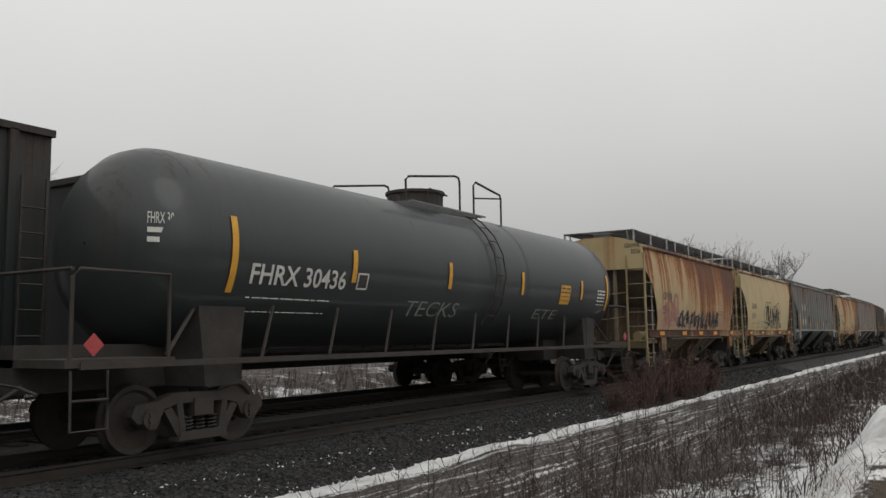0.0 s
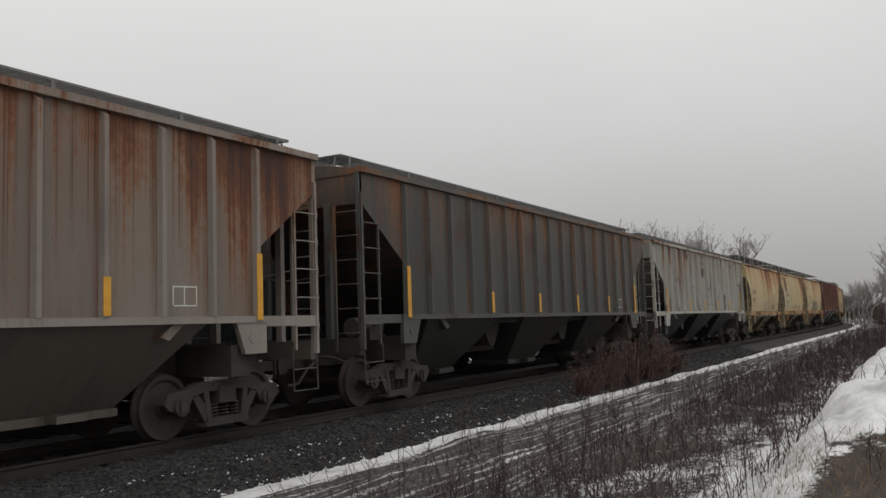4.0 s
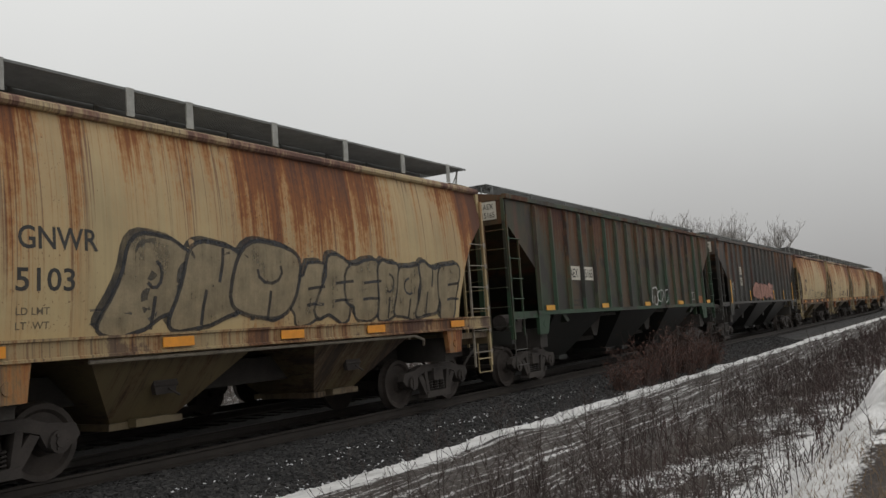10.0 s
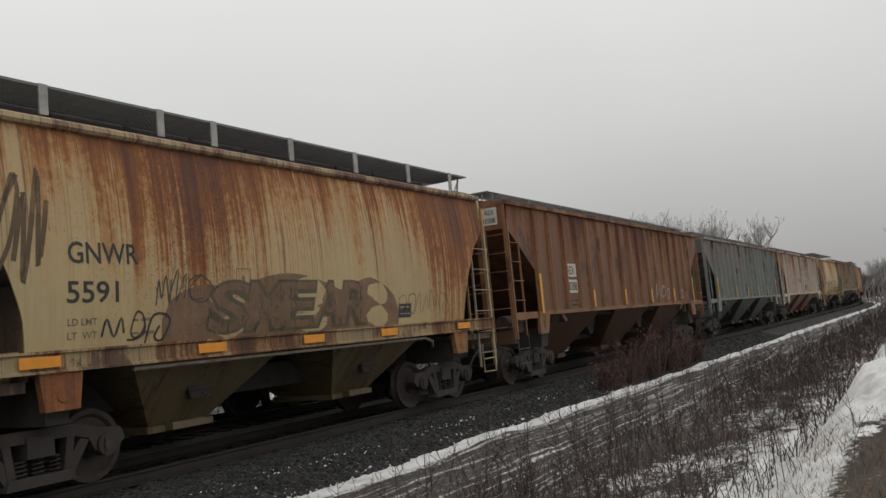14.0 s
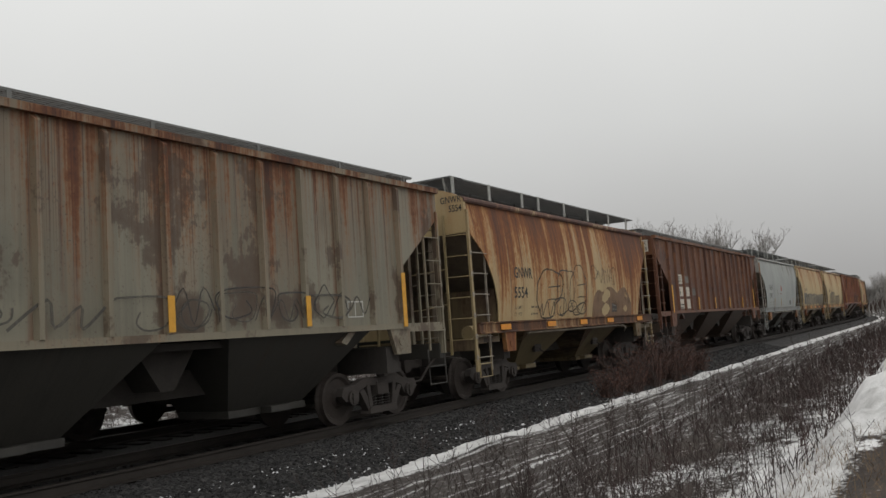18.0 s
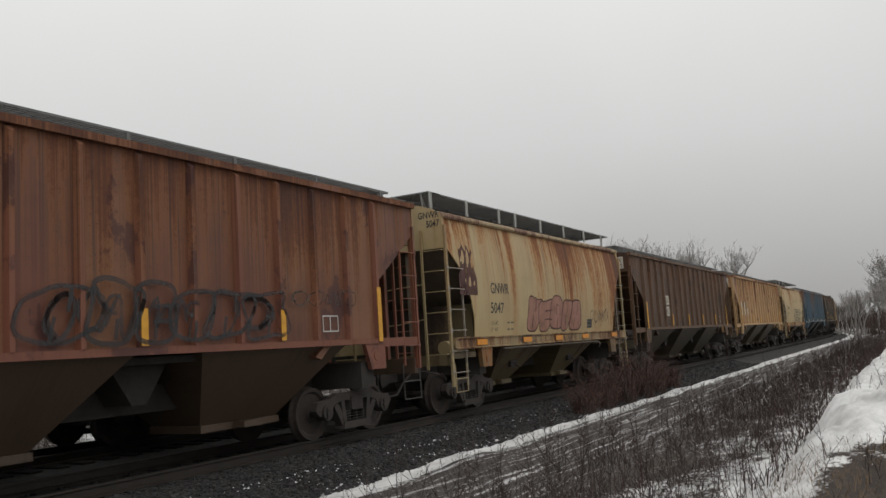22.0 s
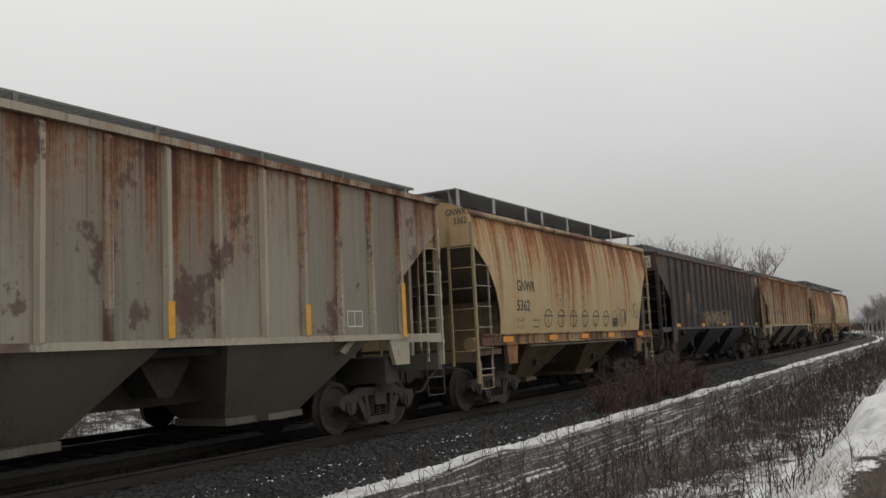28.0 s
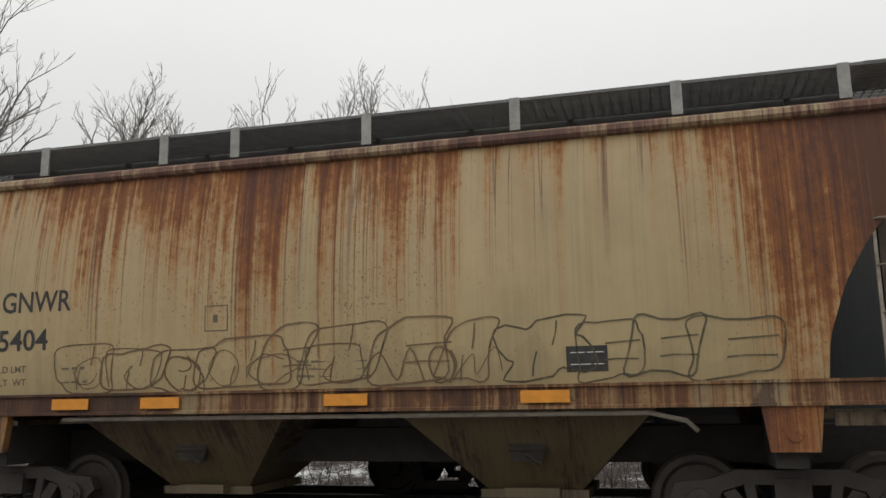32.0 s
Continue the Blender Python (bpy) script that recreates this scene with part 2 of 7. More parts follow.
# ---- mesh building ----
class Shape:
    """Collects faces of one part."""

    def __init__(self):
        self.v, self.f, self.smooth = [], [], False

    def add(self, verts, faces):
        k = len(self.v)
        self.v += [tuple(p) for p in verts]
        self.f += [tuple(i + k for i in face) for face in faces]
        return self

    def box(self, x0, x1, y0, y1, z0, z1, bev=0.0):
        if bev:
            return self.prism([(x0 + bev, z0), (x1 - bev, z0), (x1, z0 + bev), (x1, z1 - bev), (x1 - bev, z1), (x0 + bev, z1), (x0, z1 - bev), (x0, z0 + bev)], y0, y1)
        vs = [(x, y, z) for x in (x0, x1) for y in (y0, y1) for z in (z0, z1)]
        return self.add(vs, [(0, 1, 3, 2), (4, 6, 7, 5), (0, 4, 5, 1), (2, 3, 7, 6), (0, 2, 6, 4), (1, 5, 7, 3)])

    def prism(self, outline, y0, y1):
        """An outline in x and z, drawn out along y."""
        n = len(outline)
        vs = [(x, y0, z) for x, z in outline] + [(x, y1, z) for x, z in outline]
        fs = [tuple(range(n)), tuple(range(2 * n - 1, n - 1, -1))]
        fs += [(i, i + n, (i + 1) % n + n, (i + 1) % n) for i in range(n)]
        return self.add(vs, fs)

    def along_x(self, outline, x0, x1):
        """An outline in y and z, drawn out along x."""
        n = len(outline)
        vs = [(x0, y, z) for y, z in outline] + [(x1, y, z) for y, z in outline]
        fs = [tuple(range(n)), tuple(range(2 * n - 1, n - 1, -1))]
        fs += [(i, (i + 1) % n, (i + 1) % n + n, i + n) for i in range(n)]
        return self.add(vs, fs)

    def tube(self, points, r, n=6, r1=None, caps=True):
        """A round bar through the points."""
        pts = [Vector(p) for p in points]
        r1 = r if r1 is None else r1
        k, rings = len(self.v), []
        for i, p in enumerate(pts):
            d = (pts[min(i + 1, len(pts) - 1)] - pts[max(i - 1, 0)]).normalized()
            a = d.cross(Vector((0, 0, 1)) if abs(d.z) < 0.9 else Vector((1, 0, 0))).normalized()
            c = d.cross(a)
            rad = r + (r1 - r) * i / max(1, len(pts) - 1)
            rings.append([tuple(p + rad * (math.cos(2 * math.pi * j / n) * a + math.sin(2 * math.pi * j / n) * c)) for j in range(n)])
        vs = [q for ring in rings for q in ring]
        fs = []
        for i in range(len(pts) - 1):
            for j in range(n):
                fs.append((i * n + j, i * n + (j + 1) % n, (i + 1) * n + (j + 1) % n, (i + 1) * n + j))
        if caps:
            fs += [tuple(range(n - 1, -1, -1)), tuple(range((len(pts) - 1) * n, len(pts) * n))]
        return self.add(vs, fs)

    def disc(self, x, y0, y1, z, r, n=20):
        return self.prism([(x + r * math.cos(2 * math.pi * i / n), z + r * math.sin(2 * math.pi * i / n)) for i in range(n)], y0, y1)

    def grid(self, rows, flip=False):
        """A sheet through rows of points."""
        w = len(rows[0])
        vs = [p for r in rows for p in r]
        fs = []
        for i in range(len(rows) - 1):
            for j in range(w - 1):
                q = (i * w + j, i * w + j + 1, (i + 1) * w + j + 1, (i + 1) * w + j)
                fs.append(q[::-1] if flip else q)
        return self.add(vs, fs)

    def frustum(self, top, bottom, z1, z0):
        """A hopper: rectangles (x0, x1, y0, y1) above and below."""
        def ring(q, z):
            return [(q[0], q[2], z), (q[1], q[2], z), (q[1], q[3], z), (q[0], q[3], z)]
        return self.add(ring(bottom, z0) + ring(top, z1), [(3, 2, 1, 0), (4, 5, 6, 7)] + [(i, (i + 1) % 4, (i + 1) % 4 + 4, i + 4) for i in range(4)])

    def mirrored(self):
        """The same with its mirror image across y."""
        k = len(self.v)
        self.v += [(x, -y, z) for x, y, z in self.v[:k]]
        self.f += [tuple(i + k for i in face[::-1]) for face in self.f[:]]
        return self

    def mesh(self, name, smooth=None):
        me = bpy.data.meshes.new(name)
        me.from_pydata(self.v, [], self.f)
        me.validate()
        if self.smooth if smooth is None else smooth:
            me.polygons.foreach_set("use_smooth", [True] * len(me.polygons))
        me.materials.append(None)
        return me


def part(name, mesh, mat, parent=None, label="", at=None):
    """One mesh object; alike pieces share their mesh, and each has its own material."""
    ob = new(name, mesh)
    ob.material_slots[0].link = "OBJECT"
    ob.material_slots[0].material = mat
    if parent is not None:
        ob.parent = parent
    if at is not None:
        ob.matrix_basis = at if isinstance(at, Matrix) else Matrix.Translation(at)
    if label:
        ob["label"] = label
    return ob


# ---- the two tracks: straight, then a bend to the left ----
TRACK_Y, BEND_X, BEND_R, SECOND = 10.30, 97.0, 410.0, 4.30


def on_track(s, d=0.0):
    """The place at s metres along the first track, d metres to its right."""
    if s <= BEND_X:
        return s, TRACK_Y - d, 0.0
    a = (s - BEND_X) / BEND_R
    return BEND_X + (BEND_R + d) * math.sin(a), TRACK_Y + BEND_R - (BEND_R + d) * math.cos(a), a


def track_coords(x, y):
    """The distance along the track and to its right of a place."""
    if x <= BEND_X:
        return x, TRACK_Y - y
    dx, dy = x - BEND_X, TRACK_Y + BEND_R - y
    a = math.atan2(dx, dy)
    return BEND_X + a * BEND_R, math.hypot(dx, dy) - BEND_R


MIDDLES = (
    -332.03, -318.78, -302.69, -286.64, -270.6, -251.73, -232.86, -216.84, -203.66, -190.47, -174.43,
    -158.38, -142.3, -126.24, -110.18, -91.23, -75.09, -61.82, -48.55, -35.26, -19.12, -0.14,
    18.83, 34.97, 51.1, 67.25, 83.4, 99.55, 112.84, 126.16, 142.37, 158.58, 174.8,
    193.91, 210.16, 226.41, 245.56, 261.86, 278.15, 294.45, 310.71, 329.81, 346.04, 359.35,
)
SPEED = 22.711
FAR_SPEED = 20.7


# ---- railcars ----
# local axes: x to the rear end, -y the side towards the footpath, z up from the rail's top
STEEL = simple("dark_cast_steel", (0.038, 0.031, 0.027), 0.85, 0.0, 0.4, 4)
WHEEL = simple("wheel_steel", (0.042, 0.033, 0.028), 0.75, 0.1, 0.4, 5)
RIM = simple("worn_wheel_rim", (0.16, 0.15, 0.14), 0.35, 0.8, 0.3, 6)
BLACK = simple("black_underbody", (0.036, 0.031, 0.027), 0.9, 0, 0.4, 3)
GRATE = simple("galvanised_grating", (0.15, 0.155, 0.15), 0.8, 0.0, 0.25, 6)
ORANGE = simple("reflector_orange", (0.62, 0.24, 0.02), 0.45, 0, 0.2, 8, 0.05)
YELLOW = simple("reflector_yellow", (0.60, 0.30, 0.03), 0.45, 0, 0.2, 8, 0.05)
INK = simple("letter_black", (0.035, 0.033, 0.03), 0.7, 0, 0.5, 7, 0.05)
FADED = simple("letter_faded", (0.14, 0.11, 0.07), 0.7, 0, 0.4, 7, 0.05)
CHALK = simple("letter_white", (0.55, 0.54, 0.50), 0.7, 0, 0.25, 7, 0.05)
PATCH = simple("faded_white_panel", (0.50, 0.47, 0.40), 0.7, 0, 0.2, 5, 0.05)
SPRING = simple("spring_steel", (0.03, 0.025, 0.022), 0.6, 0.3, 0.3, 8)
BRACKET = simple("pale_steel_bracket", (0.30, 0.30, 0.28), 0.7, 0.1, 0.35, 5)
RUNG = simple("worn_rung_steel", (0.27, 0.235, 0.19), 0.5, 0.4, 0.5, 6)
PIPE = simple("brake_pipe", (0.05, 0.045, 0.04), 0.6, 0.2, 0.4, 8)


def truck_meshes():
    """A two-axle truck: cast side frames, bolster, springs and wheelsets."""
    frame_ = Shape()
    upper = [(-1.18, 0.52), (-1.12, 0.66), (-0.78, 0.69), (-0.52, 0.78), (0.52, 0.78), (0.78, 0.69), (1.12, 0.66), (1.18, 0.52), (1.08, 0.42), (0.74, 0.42), (0.66, 0.58), (0.45, 0.64), (-0.45, 0.64), (-0.66, 0.58), (-0.74, 0.42), (-1.08, 0.42)]
    frame_.prism(upper, -1.12, -0.98)
    for sx in (-1, 1):
        frame_.prism([(sx * 0.66, 0.56), (sx * 0.54, 0.60), (sx * 0.26, 0.22), (sx * 0.40, 0.16)][::sx], -1.12, -0.98)
        frame_.prism([(sx * 0.36, 0.66), (sx * 0.46, 0.66), (sx * 0.40, 0.28), (sx * 0.30, 0.28)][::sx], -1.13, -0.97)
    frame_.prism([(-0.44, 0.14), (0.44, 0.14), (0.40, 0.26), (-0.40, 0.26)], -1.16, -0.94)
    frame_.mirrored()
    frame_.box(-0.17, 0.17, -1.16, 1.16, 0.46, 0.70)
    springs = Shape()
    for sx in (-0.21, 0.0, 0.21):
        pts = [(sx + 0.075 * math.cos(a * 0.9), -1.05 + 0.075 * math.sin(a * 0.9), 0.26 + 0.0125 * a * 0.55) for a in range(0, 30)]
        springs.tube(pts, 0.016, 4)
    wheels = Shape()
    for sy in (-1, 1):
        n = 28
        rows = []
        for r, y in ((0.02, 0.83), (0.13, 0.86), (0.17, 0.79), (0.35, 0.77), (0.39, 0.815), (0.455, 0.815), (0.46, 0.74), (0.485, 0.69), (0.485, 0.66), (0.40, 0.66), (0.1, 0.68)):
            rows.append([(r * math.cos(2 * math.pi * i / n), sy * y, 0.457 + r * math.sin(2 * math.pi * i / n)) for i in range(n + 1)])
        wheels.grid(rows, flip=sy > 0)
    wheels.tube([(0, -1.0, 0.457), (0, 1.0, 0.457)], 0.08, 10)
    wheels.smooth = False
    cap = Shape()
    for sy in (-1,):
        cap.tube([(0, sy * 0.97, 0.47), (0, sy * 1.17, 0.47)], 0.135, 14)
        cap.tube([(0, sy * 1.17, 0.47), (0, sy * 1.20, 0.47)], 0.07, 8)
        for k in range(3):
            cap.tube([(0.085 * math.cos(2.1 * k), sy * 1.165, 0.47 + 0.085 * math.sin(2.1 * k)), (0.085 * math.cos(2.1 * k), sy * 1.195, 0.47 + 0.085 * math.sin(2.1 * k))], 0.022, 6)
    return frame_.mesh("side_frames"), springs.mesh("springs"), wheels.mesh("wheelset"), cap.mesh("bearing_cap")


TRUCK = truck_meshes()


def add_truck(car, x):
    t = part("truck", TRUCK[0], STEEL, car, "dark cast steel two-axle truck", (x, 0, 0))
    part("spring", TRUCK[1], SPRING, t)
    for dx in (-0.89, 0.89):
        w = part("wheelset", TRUCK[2], WHEEL, t, "", (dx, 0, 0))
        part("bearing_cap", TRUCK[3], STEEL, t, "", (dx, 0, 0))


def coupler_mesh():
    s = Shape()
    s.box(-0.52, 0.35, -0.09, 0.09, 0.78, 0.95)
    s.prism([(-0.68, 0.70), (-0.48, 0.72), (-0.48, 1.02), (-0.68, 1.04), (-0.72, 0.92), (-0.72, 0.80)], -0.17, 0.12)
    s.tube([(0.1, -0.45, 0.95), (-0.2, -0.42, 0.78), (-0.42, -0.36, 0.52), (-0.64, -0.30, 0.50)], 0.028, 6)
    s.tube([(0.0, 0.05, 0.98), (-0.3, -0.7, 1.00), (-0.34, -1.1, 0.98), (-0.30, -1.38, 0.90)], 0.018, 5)
    return s.mesh("coupler")


COUPLER = coupler_mesh()


def grating(x0, x1, y0, y1, z, pitch=0.16, bars=9):
    """Open grating: long bars on edge and cross bars."""
    s = Shape()
    for i in range(bars):
        y = y0 + (y1 - y0) * i / (bars - 1)
        t = 0.012 if 0 < i < bars - 1 else 0.02
        s.box(x0, x1, y - t / 2, y + t / 2, z - 0.035, z)
    n = int((x1 - x0) / pitch)
    for i in range(n + 1):
        x = x0 + (x1 - x0) * i / n
        s.box(x - 0.006, x + 0.006, y0, y1, z - 0.022, z - 0.008)
    return s


def ladder(x0, x1, y, z0, z1, step=0.42, r=0.028, z_in=None, first=0.06, low_in=None):
    """A stout corner stile, a slim inner stile and round rungs on clips, as a list of pieces."""
    out = [("stile", Shape().box(x0 - r, x0 + r, y - 0.02, y + 0.03, z0, z1).mesh("stile"), (0, 0, 0))]
    out.append(("inner_stile", Shape().box(x1 - 0.017, x1 + 0.017, y - 0.01, y + 0.03, low_in or z0, z_in or z1).mesh("inner_stile"), (0, 0, 0)))
    side = 1 if x1 > x0 else -1
    bar = Shape().tube([(x0, y - 0.025, 0), (x0 + 0.04 * side, y - 0.07, 0), (x1 - 0.04 * side, y - 0.07, 0), (x1, y - 0.015, 0)], 0.0115, 5)
    bar.box(x0 - r * 1.15, x0 + r * 1.15, y - 0.028, y - 0.021, -0.05, 0.05)
    rung = bar.mesh("rung")
    z = z0 + first
    while z < min(z1, z_in or z1):
        out.append(("rung", rung, (0, 0, z)))
        z += step
    return out


def add_ladder(car, pieces, mat, rungs=None):
    """A side ladder under its car: the corner stile carries the rest."""
    name, mesh, at = pieces[0]
    first = part("ladder", mesh, mat, car)
    for name, mesh, at in pieces[1:]:
        part(name, mesh, rungs or RUNG, first, "", at)


FONT_MESHES = {}


def text_mesh(words, size, wide=1.0, bold=0.0, space=1.0):
    """Letters as a flat mesh, its lower left corner at the origin, in x and z."""
    key = (words, size, wide, bold, space)
    if key not in FONT_MESHES:
        cu = bpy.data.curves.new("letters", "FONT")
        cu.body, cu.size, cu.offset, cu.resolution_u, cu.space_character = words, size / 0.72, bold * size, 3, space
        ob = bpy.data.objects.new("letters", cu)
        me = bpy.data.meshes.new_from_object(ob)
        bpy.data.objects.remove(ob)
        vs = [v.co.copy() for v in me.vertices]
        left, low = min(v.x for v in vs), min(v.y for v in vs)
        FONT_MESHES[key] = ([((v.x - left) * wide, v.y - low) for v in vs], [tuple(p.vertices) for p in me.polygons])
    return FONT_MESHES[key]


def lettering(car, words, x, z, size, mat, lat, wide=0.85, bold=0.015, name="lettering", space=1.0, proud=0.006, width=0.0):
    """Painted letters on the near side; lat gives the side's distance from the middle at a height."""
    vs, fs = text_mesh(words, size, wide, bold, space)
    if width:
        k = width / max(a for a, _ in vs)
        vs = [(a * k, b) for a, b in vs]
    s = Shape()
    s.add([(x + a, -(lat(z + b) + proud), z + b) for a, b in vs], fs)
    return part(name, s.mesh(name), mat, car)


def end_lettering(car, words, x, y, z, size, mat, name="end_lettering"):
    """Painted letters on the leading end."""
    vs, fs = text_mesh(words, size, 0.8, 0.012)
    s = Shape()
    width = max(a for a, _ in vs)
    s.add([(x, y + width - a, z + b) for a, b in vs], fs)
    return part(name, s.mesh(name), mat, car)


def plate(car, x0, x1, z0, z1, lat, mat, name="panel", proud=0.004, steps=4):
    """A thin painted or bolted panel that follows the side."""
    s = Shape()
    zs = [z0 + (z1 - z0) * i / steps for i in range(steps + 1)]
    s.grid([[(x0, -(lat(z) + proud), z), (x1, -(lat(z) + proud), z)] for z in zs])
    return part(name, s.mesh(name), mat, car)


def bars_of_text(car, x0, x1, z, lat, mat, rows=3, h=0.045, gap=0.11, seed=0, name="small_print"):
    """Lines of print too small to read, as rows of bars."""
    rnd = random.Random(seed)
    s = Shape()
    for r in range(rows):
        x, zz = x0, z - r * gap
        while x < x1 - 0.05:
            w = rnd.uniform(0.06, 0.22)
            e = min(x + w, x1)
            y = -(lat(zz) + 0.005)
            s.add([(x, y, zz), (e, y, zz), (e, y, zz + h), (x, y, zz + h)], [(0, 1, 2, 3)])
            x = e + rnd.uniform(0.02, 0.06)
    return tagged(part(name, s.mesh(name), mat, car), kind="stuff")


def ribbon(s, pts, w, lat, proud):
    """A flat brush stroke on the side through points (x, z)."""
    n = len(pts)
    left, right = [], []
    for i, (x, z) in enumerate(pts):
        ax, az = pts[max(0, i - 1)]
        bx, bz = pts[min(n - 1, i + 1)]
        dx, dz = bx - ax, bz - az
        k = math.hypot(dx, dz) or 1
        ox, oz = -dz / k * w / 2, dx / k * w / 2
        left.append((x + ox, -(lat(z + oz) + proud), z + oz))
        right.append((x - ox, -(lat(z - oz) + proud), z - oz))
    s.grid([left, right])


def scribble(rnd):
    """Points of one sprayed loop or of a row of humps, within a unit box."""
    kind = rnd.random()
    if kind < 0.45:
        n, turns, a0 = rnd.randint(8, 11), rnd.uniform(1.1, 1.9), rnd.uniform(0, 6.28)
        return [((0.55 + 0.45 * rnd.random()) * math.cos(a0 + 6.28 * turns * i / n), (0.6 + 0.4 * rnd.random()) * math.sin(a0 + 6.28 * turns * i / n)) for i in range(n)]
    if kind < 0.75:
        n = rnd.randint(4, 6)
        return [(-1 + 2 * i / n + rnd.uniform(-0.1, 0.1), (1 if i % 2 else -1) * rnd.uniform(0.5, 1.0)) for i in range(n + 1)]
    return [(-0.8, -0.9), (-0.9, 0.6), (-0.5, 0.95), (0.6, 0.9), (0.9, 0.4), (0.8, -0.7), (0.3, -0.95), (-0.2, -0.5), (0.1, 0.3)]


def spray_tag(car, x0, x1, z0, z1, lat, mat, seed, stroke=0.05, loops=5, fill=None, proud=0.007, name="graffiti"):
    """Sprayed letters that nobody can read: uneven outlines, with or without a thin haze behind."""
    rnd = random.Random(seed)
    cuts = [0.0]
    for i in range(loops):
        cuts.append(cuts[-1] + rnd.uniform(0.6, 1.5))
    cuts = [x0 + (x1 - x0) * c / cuts[-1] for c in cuts]
    if fill is not None:
        f = Shape()
        for i in range(loops):
            cx, hw = (cuts[i] + cuts[i + 1]) / 2, (cuts[i + 1] - cuts[i]) * 0.62
            hz = (z1 - z0) * rnd.uniform(0.30, 0.46)
            cz = (z0 + z1) / 2 - (z1 - z0) * rnd.uniform(0.0, 0.14)
            ring = []
            for k in range(14):
                a = 2 * math.pi * k / 14
                q = rnd.uniform(0.72, 1.1)
                ring.append((cx + hw * q * math.cos(a) + 0.25 * hz * math.sin(a), max(z0 - 0.03, cz + hz * q * math.sin(a))))
            pr = proud - 0.002 + 0.0002 * i
            f.add([(x, -(lat(z) + pr), z) for x, z in ring] + [(cx, -(lat(cz) + pr), cz)], [(k, (k + 1) % 14, 14) for k in range(14)])
        part(name, f.mesh("sprayed_fill"), fill, car)
    s = Shape()
    for i in range(loops):
        cx, hw = (cuts[i] + cuts[i + 1]) / 2, (cuts[i + 1] - cuts[i]) * 0.52
        hz = (z1 - z0) / 2 * rnd.uniform(0.7, 1.0)
        cz = (z0 + z1) / 2 + (z1 - z0) * rnd.uniform(-0.10, 0.04)
        slant = rnd.uniform(-0.1, 0.35)
        raw = [(a + rnd.uniform(-0.12, 0.12), b + rnd.uniform(-0.1, 0.1)) for a, b in scribble(rnd)]
        if rnd.random() < 0.35:
            raw = [(-a, b) for a, b in raw]
        pts = []
        for k in range(len(raw) - 1):
            for u in (0.0, 0.25, 0.5, 0.75):
                p0, p1, p2, p3 = raw[max(0, k - 1)], raw[k], raw[k + 1], raw[min(len(raw) - 1, k + 2)]
                q = [0.5 * (2 * p1[j] + (p2[j] - p0[j]) * u + (2 * p0[j] - 5 * p1[j] + 4 * p2[j] - p3[j]) * u * u + (3 * p1[j] - p0[j] - 3 * p2[j] + p3[j]) * u ** 3) for j in (0, 1)]
                pts.append((cx + hw * q[0] + slant * hz * q[1], cz + hz * q[1]))
        ribbon(s, pts, stroke * 0.62 * rnd.uniform(0.6, 1.25), lat, proud + 0.0006 * i)
    return tagged(part(name, s.mesh("sprayed_letters"), mat, car), kind="stuff")


def block_tag(car, x0, x1, z0, z1, lat, mat, seed, letters=7, proud=0.008, name="graffiti"):
    """A dense sprayed piece: slanted, tapering strokes that lock together."""
    rnd = random.Random(seed)
    s = Shape()
    w = (x1 - x0) / letters
    for i in range(letters):
        cx = x0 + w * (i + 0.5)
        for k in range(rnd.choice((3, 4))):
            a = (cx + w * rnd.uniform(-0.55, 0.2), z0 + (z1 - z0) * rnd.uniform(-0.02, 0.35))
            b = (cx + w * rnd.uniform(-0.2, 0.6), z0 + (z1 - z0) * rnd.uniform(0.55, 1.0))
            if k == 1:
                a, b = (cx - w * 0.5, a[1] + 0.2 * (z1 - z0)), (cx + w * 0.5, a[1] + 0.2 * (z1 - z0) + rnd.uniform(-0.1, 0.15))
            t0, t1 = rnd.uniform(0.05, 0.12) * w * 1.6, rnd.uniform(0.10, 0.24) * w * 1.4
            n = 5
            rows = []
            for q in range(n + 1):
                u = q / n
                x, z = a[0] + (b[0] - a[0]) * u + 0.06 * w * math.sin(3 * u + k), a[1] + (b[1] - a[1]) * u
                h = t0 + (t1 - t0) * u
                dx, dz = (h, 0.02) if k != 1 else (0.02, h * 0.7)
                rows.append([(x - dx, -(lat(z - dz) + proud + 0.0004 * k), z - dz), (x + dx, -(lat(z + dz) + proud + 0.0004 * k), z + dz)])
            s.grid(rows)
    return tagged(part(name, s.mesh("sprayed_piece"), mat, car), kind="stuff")


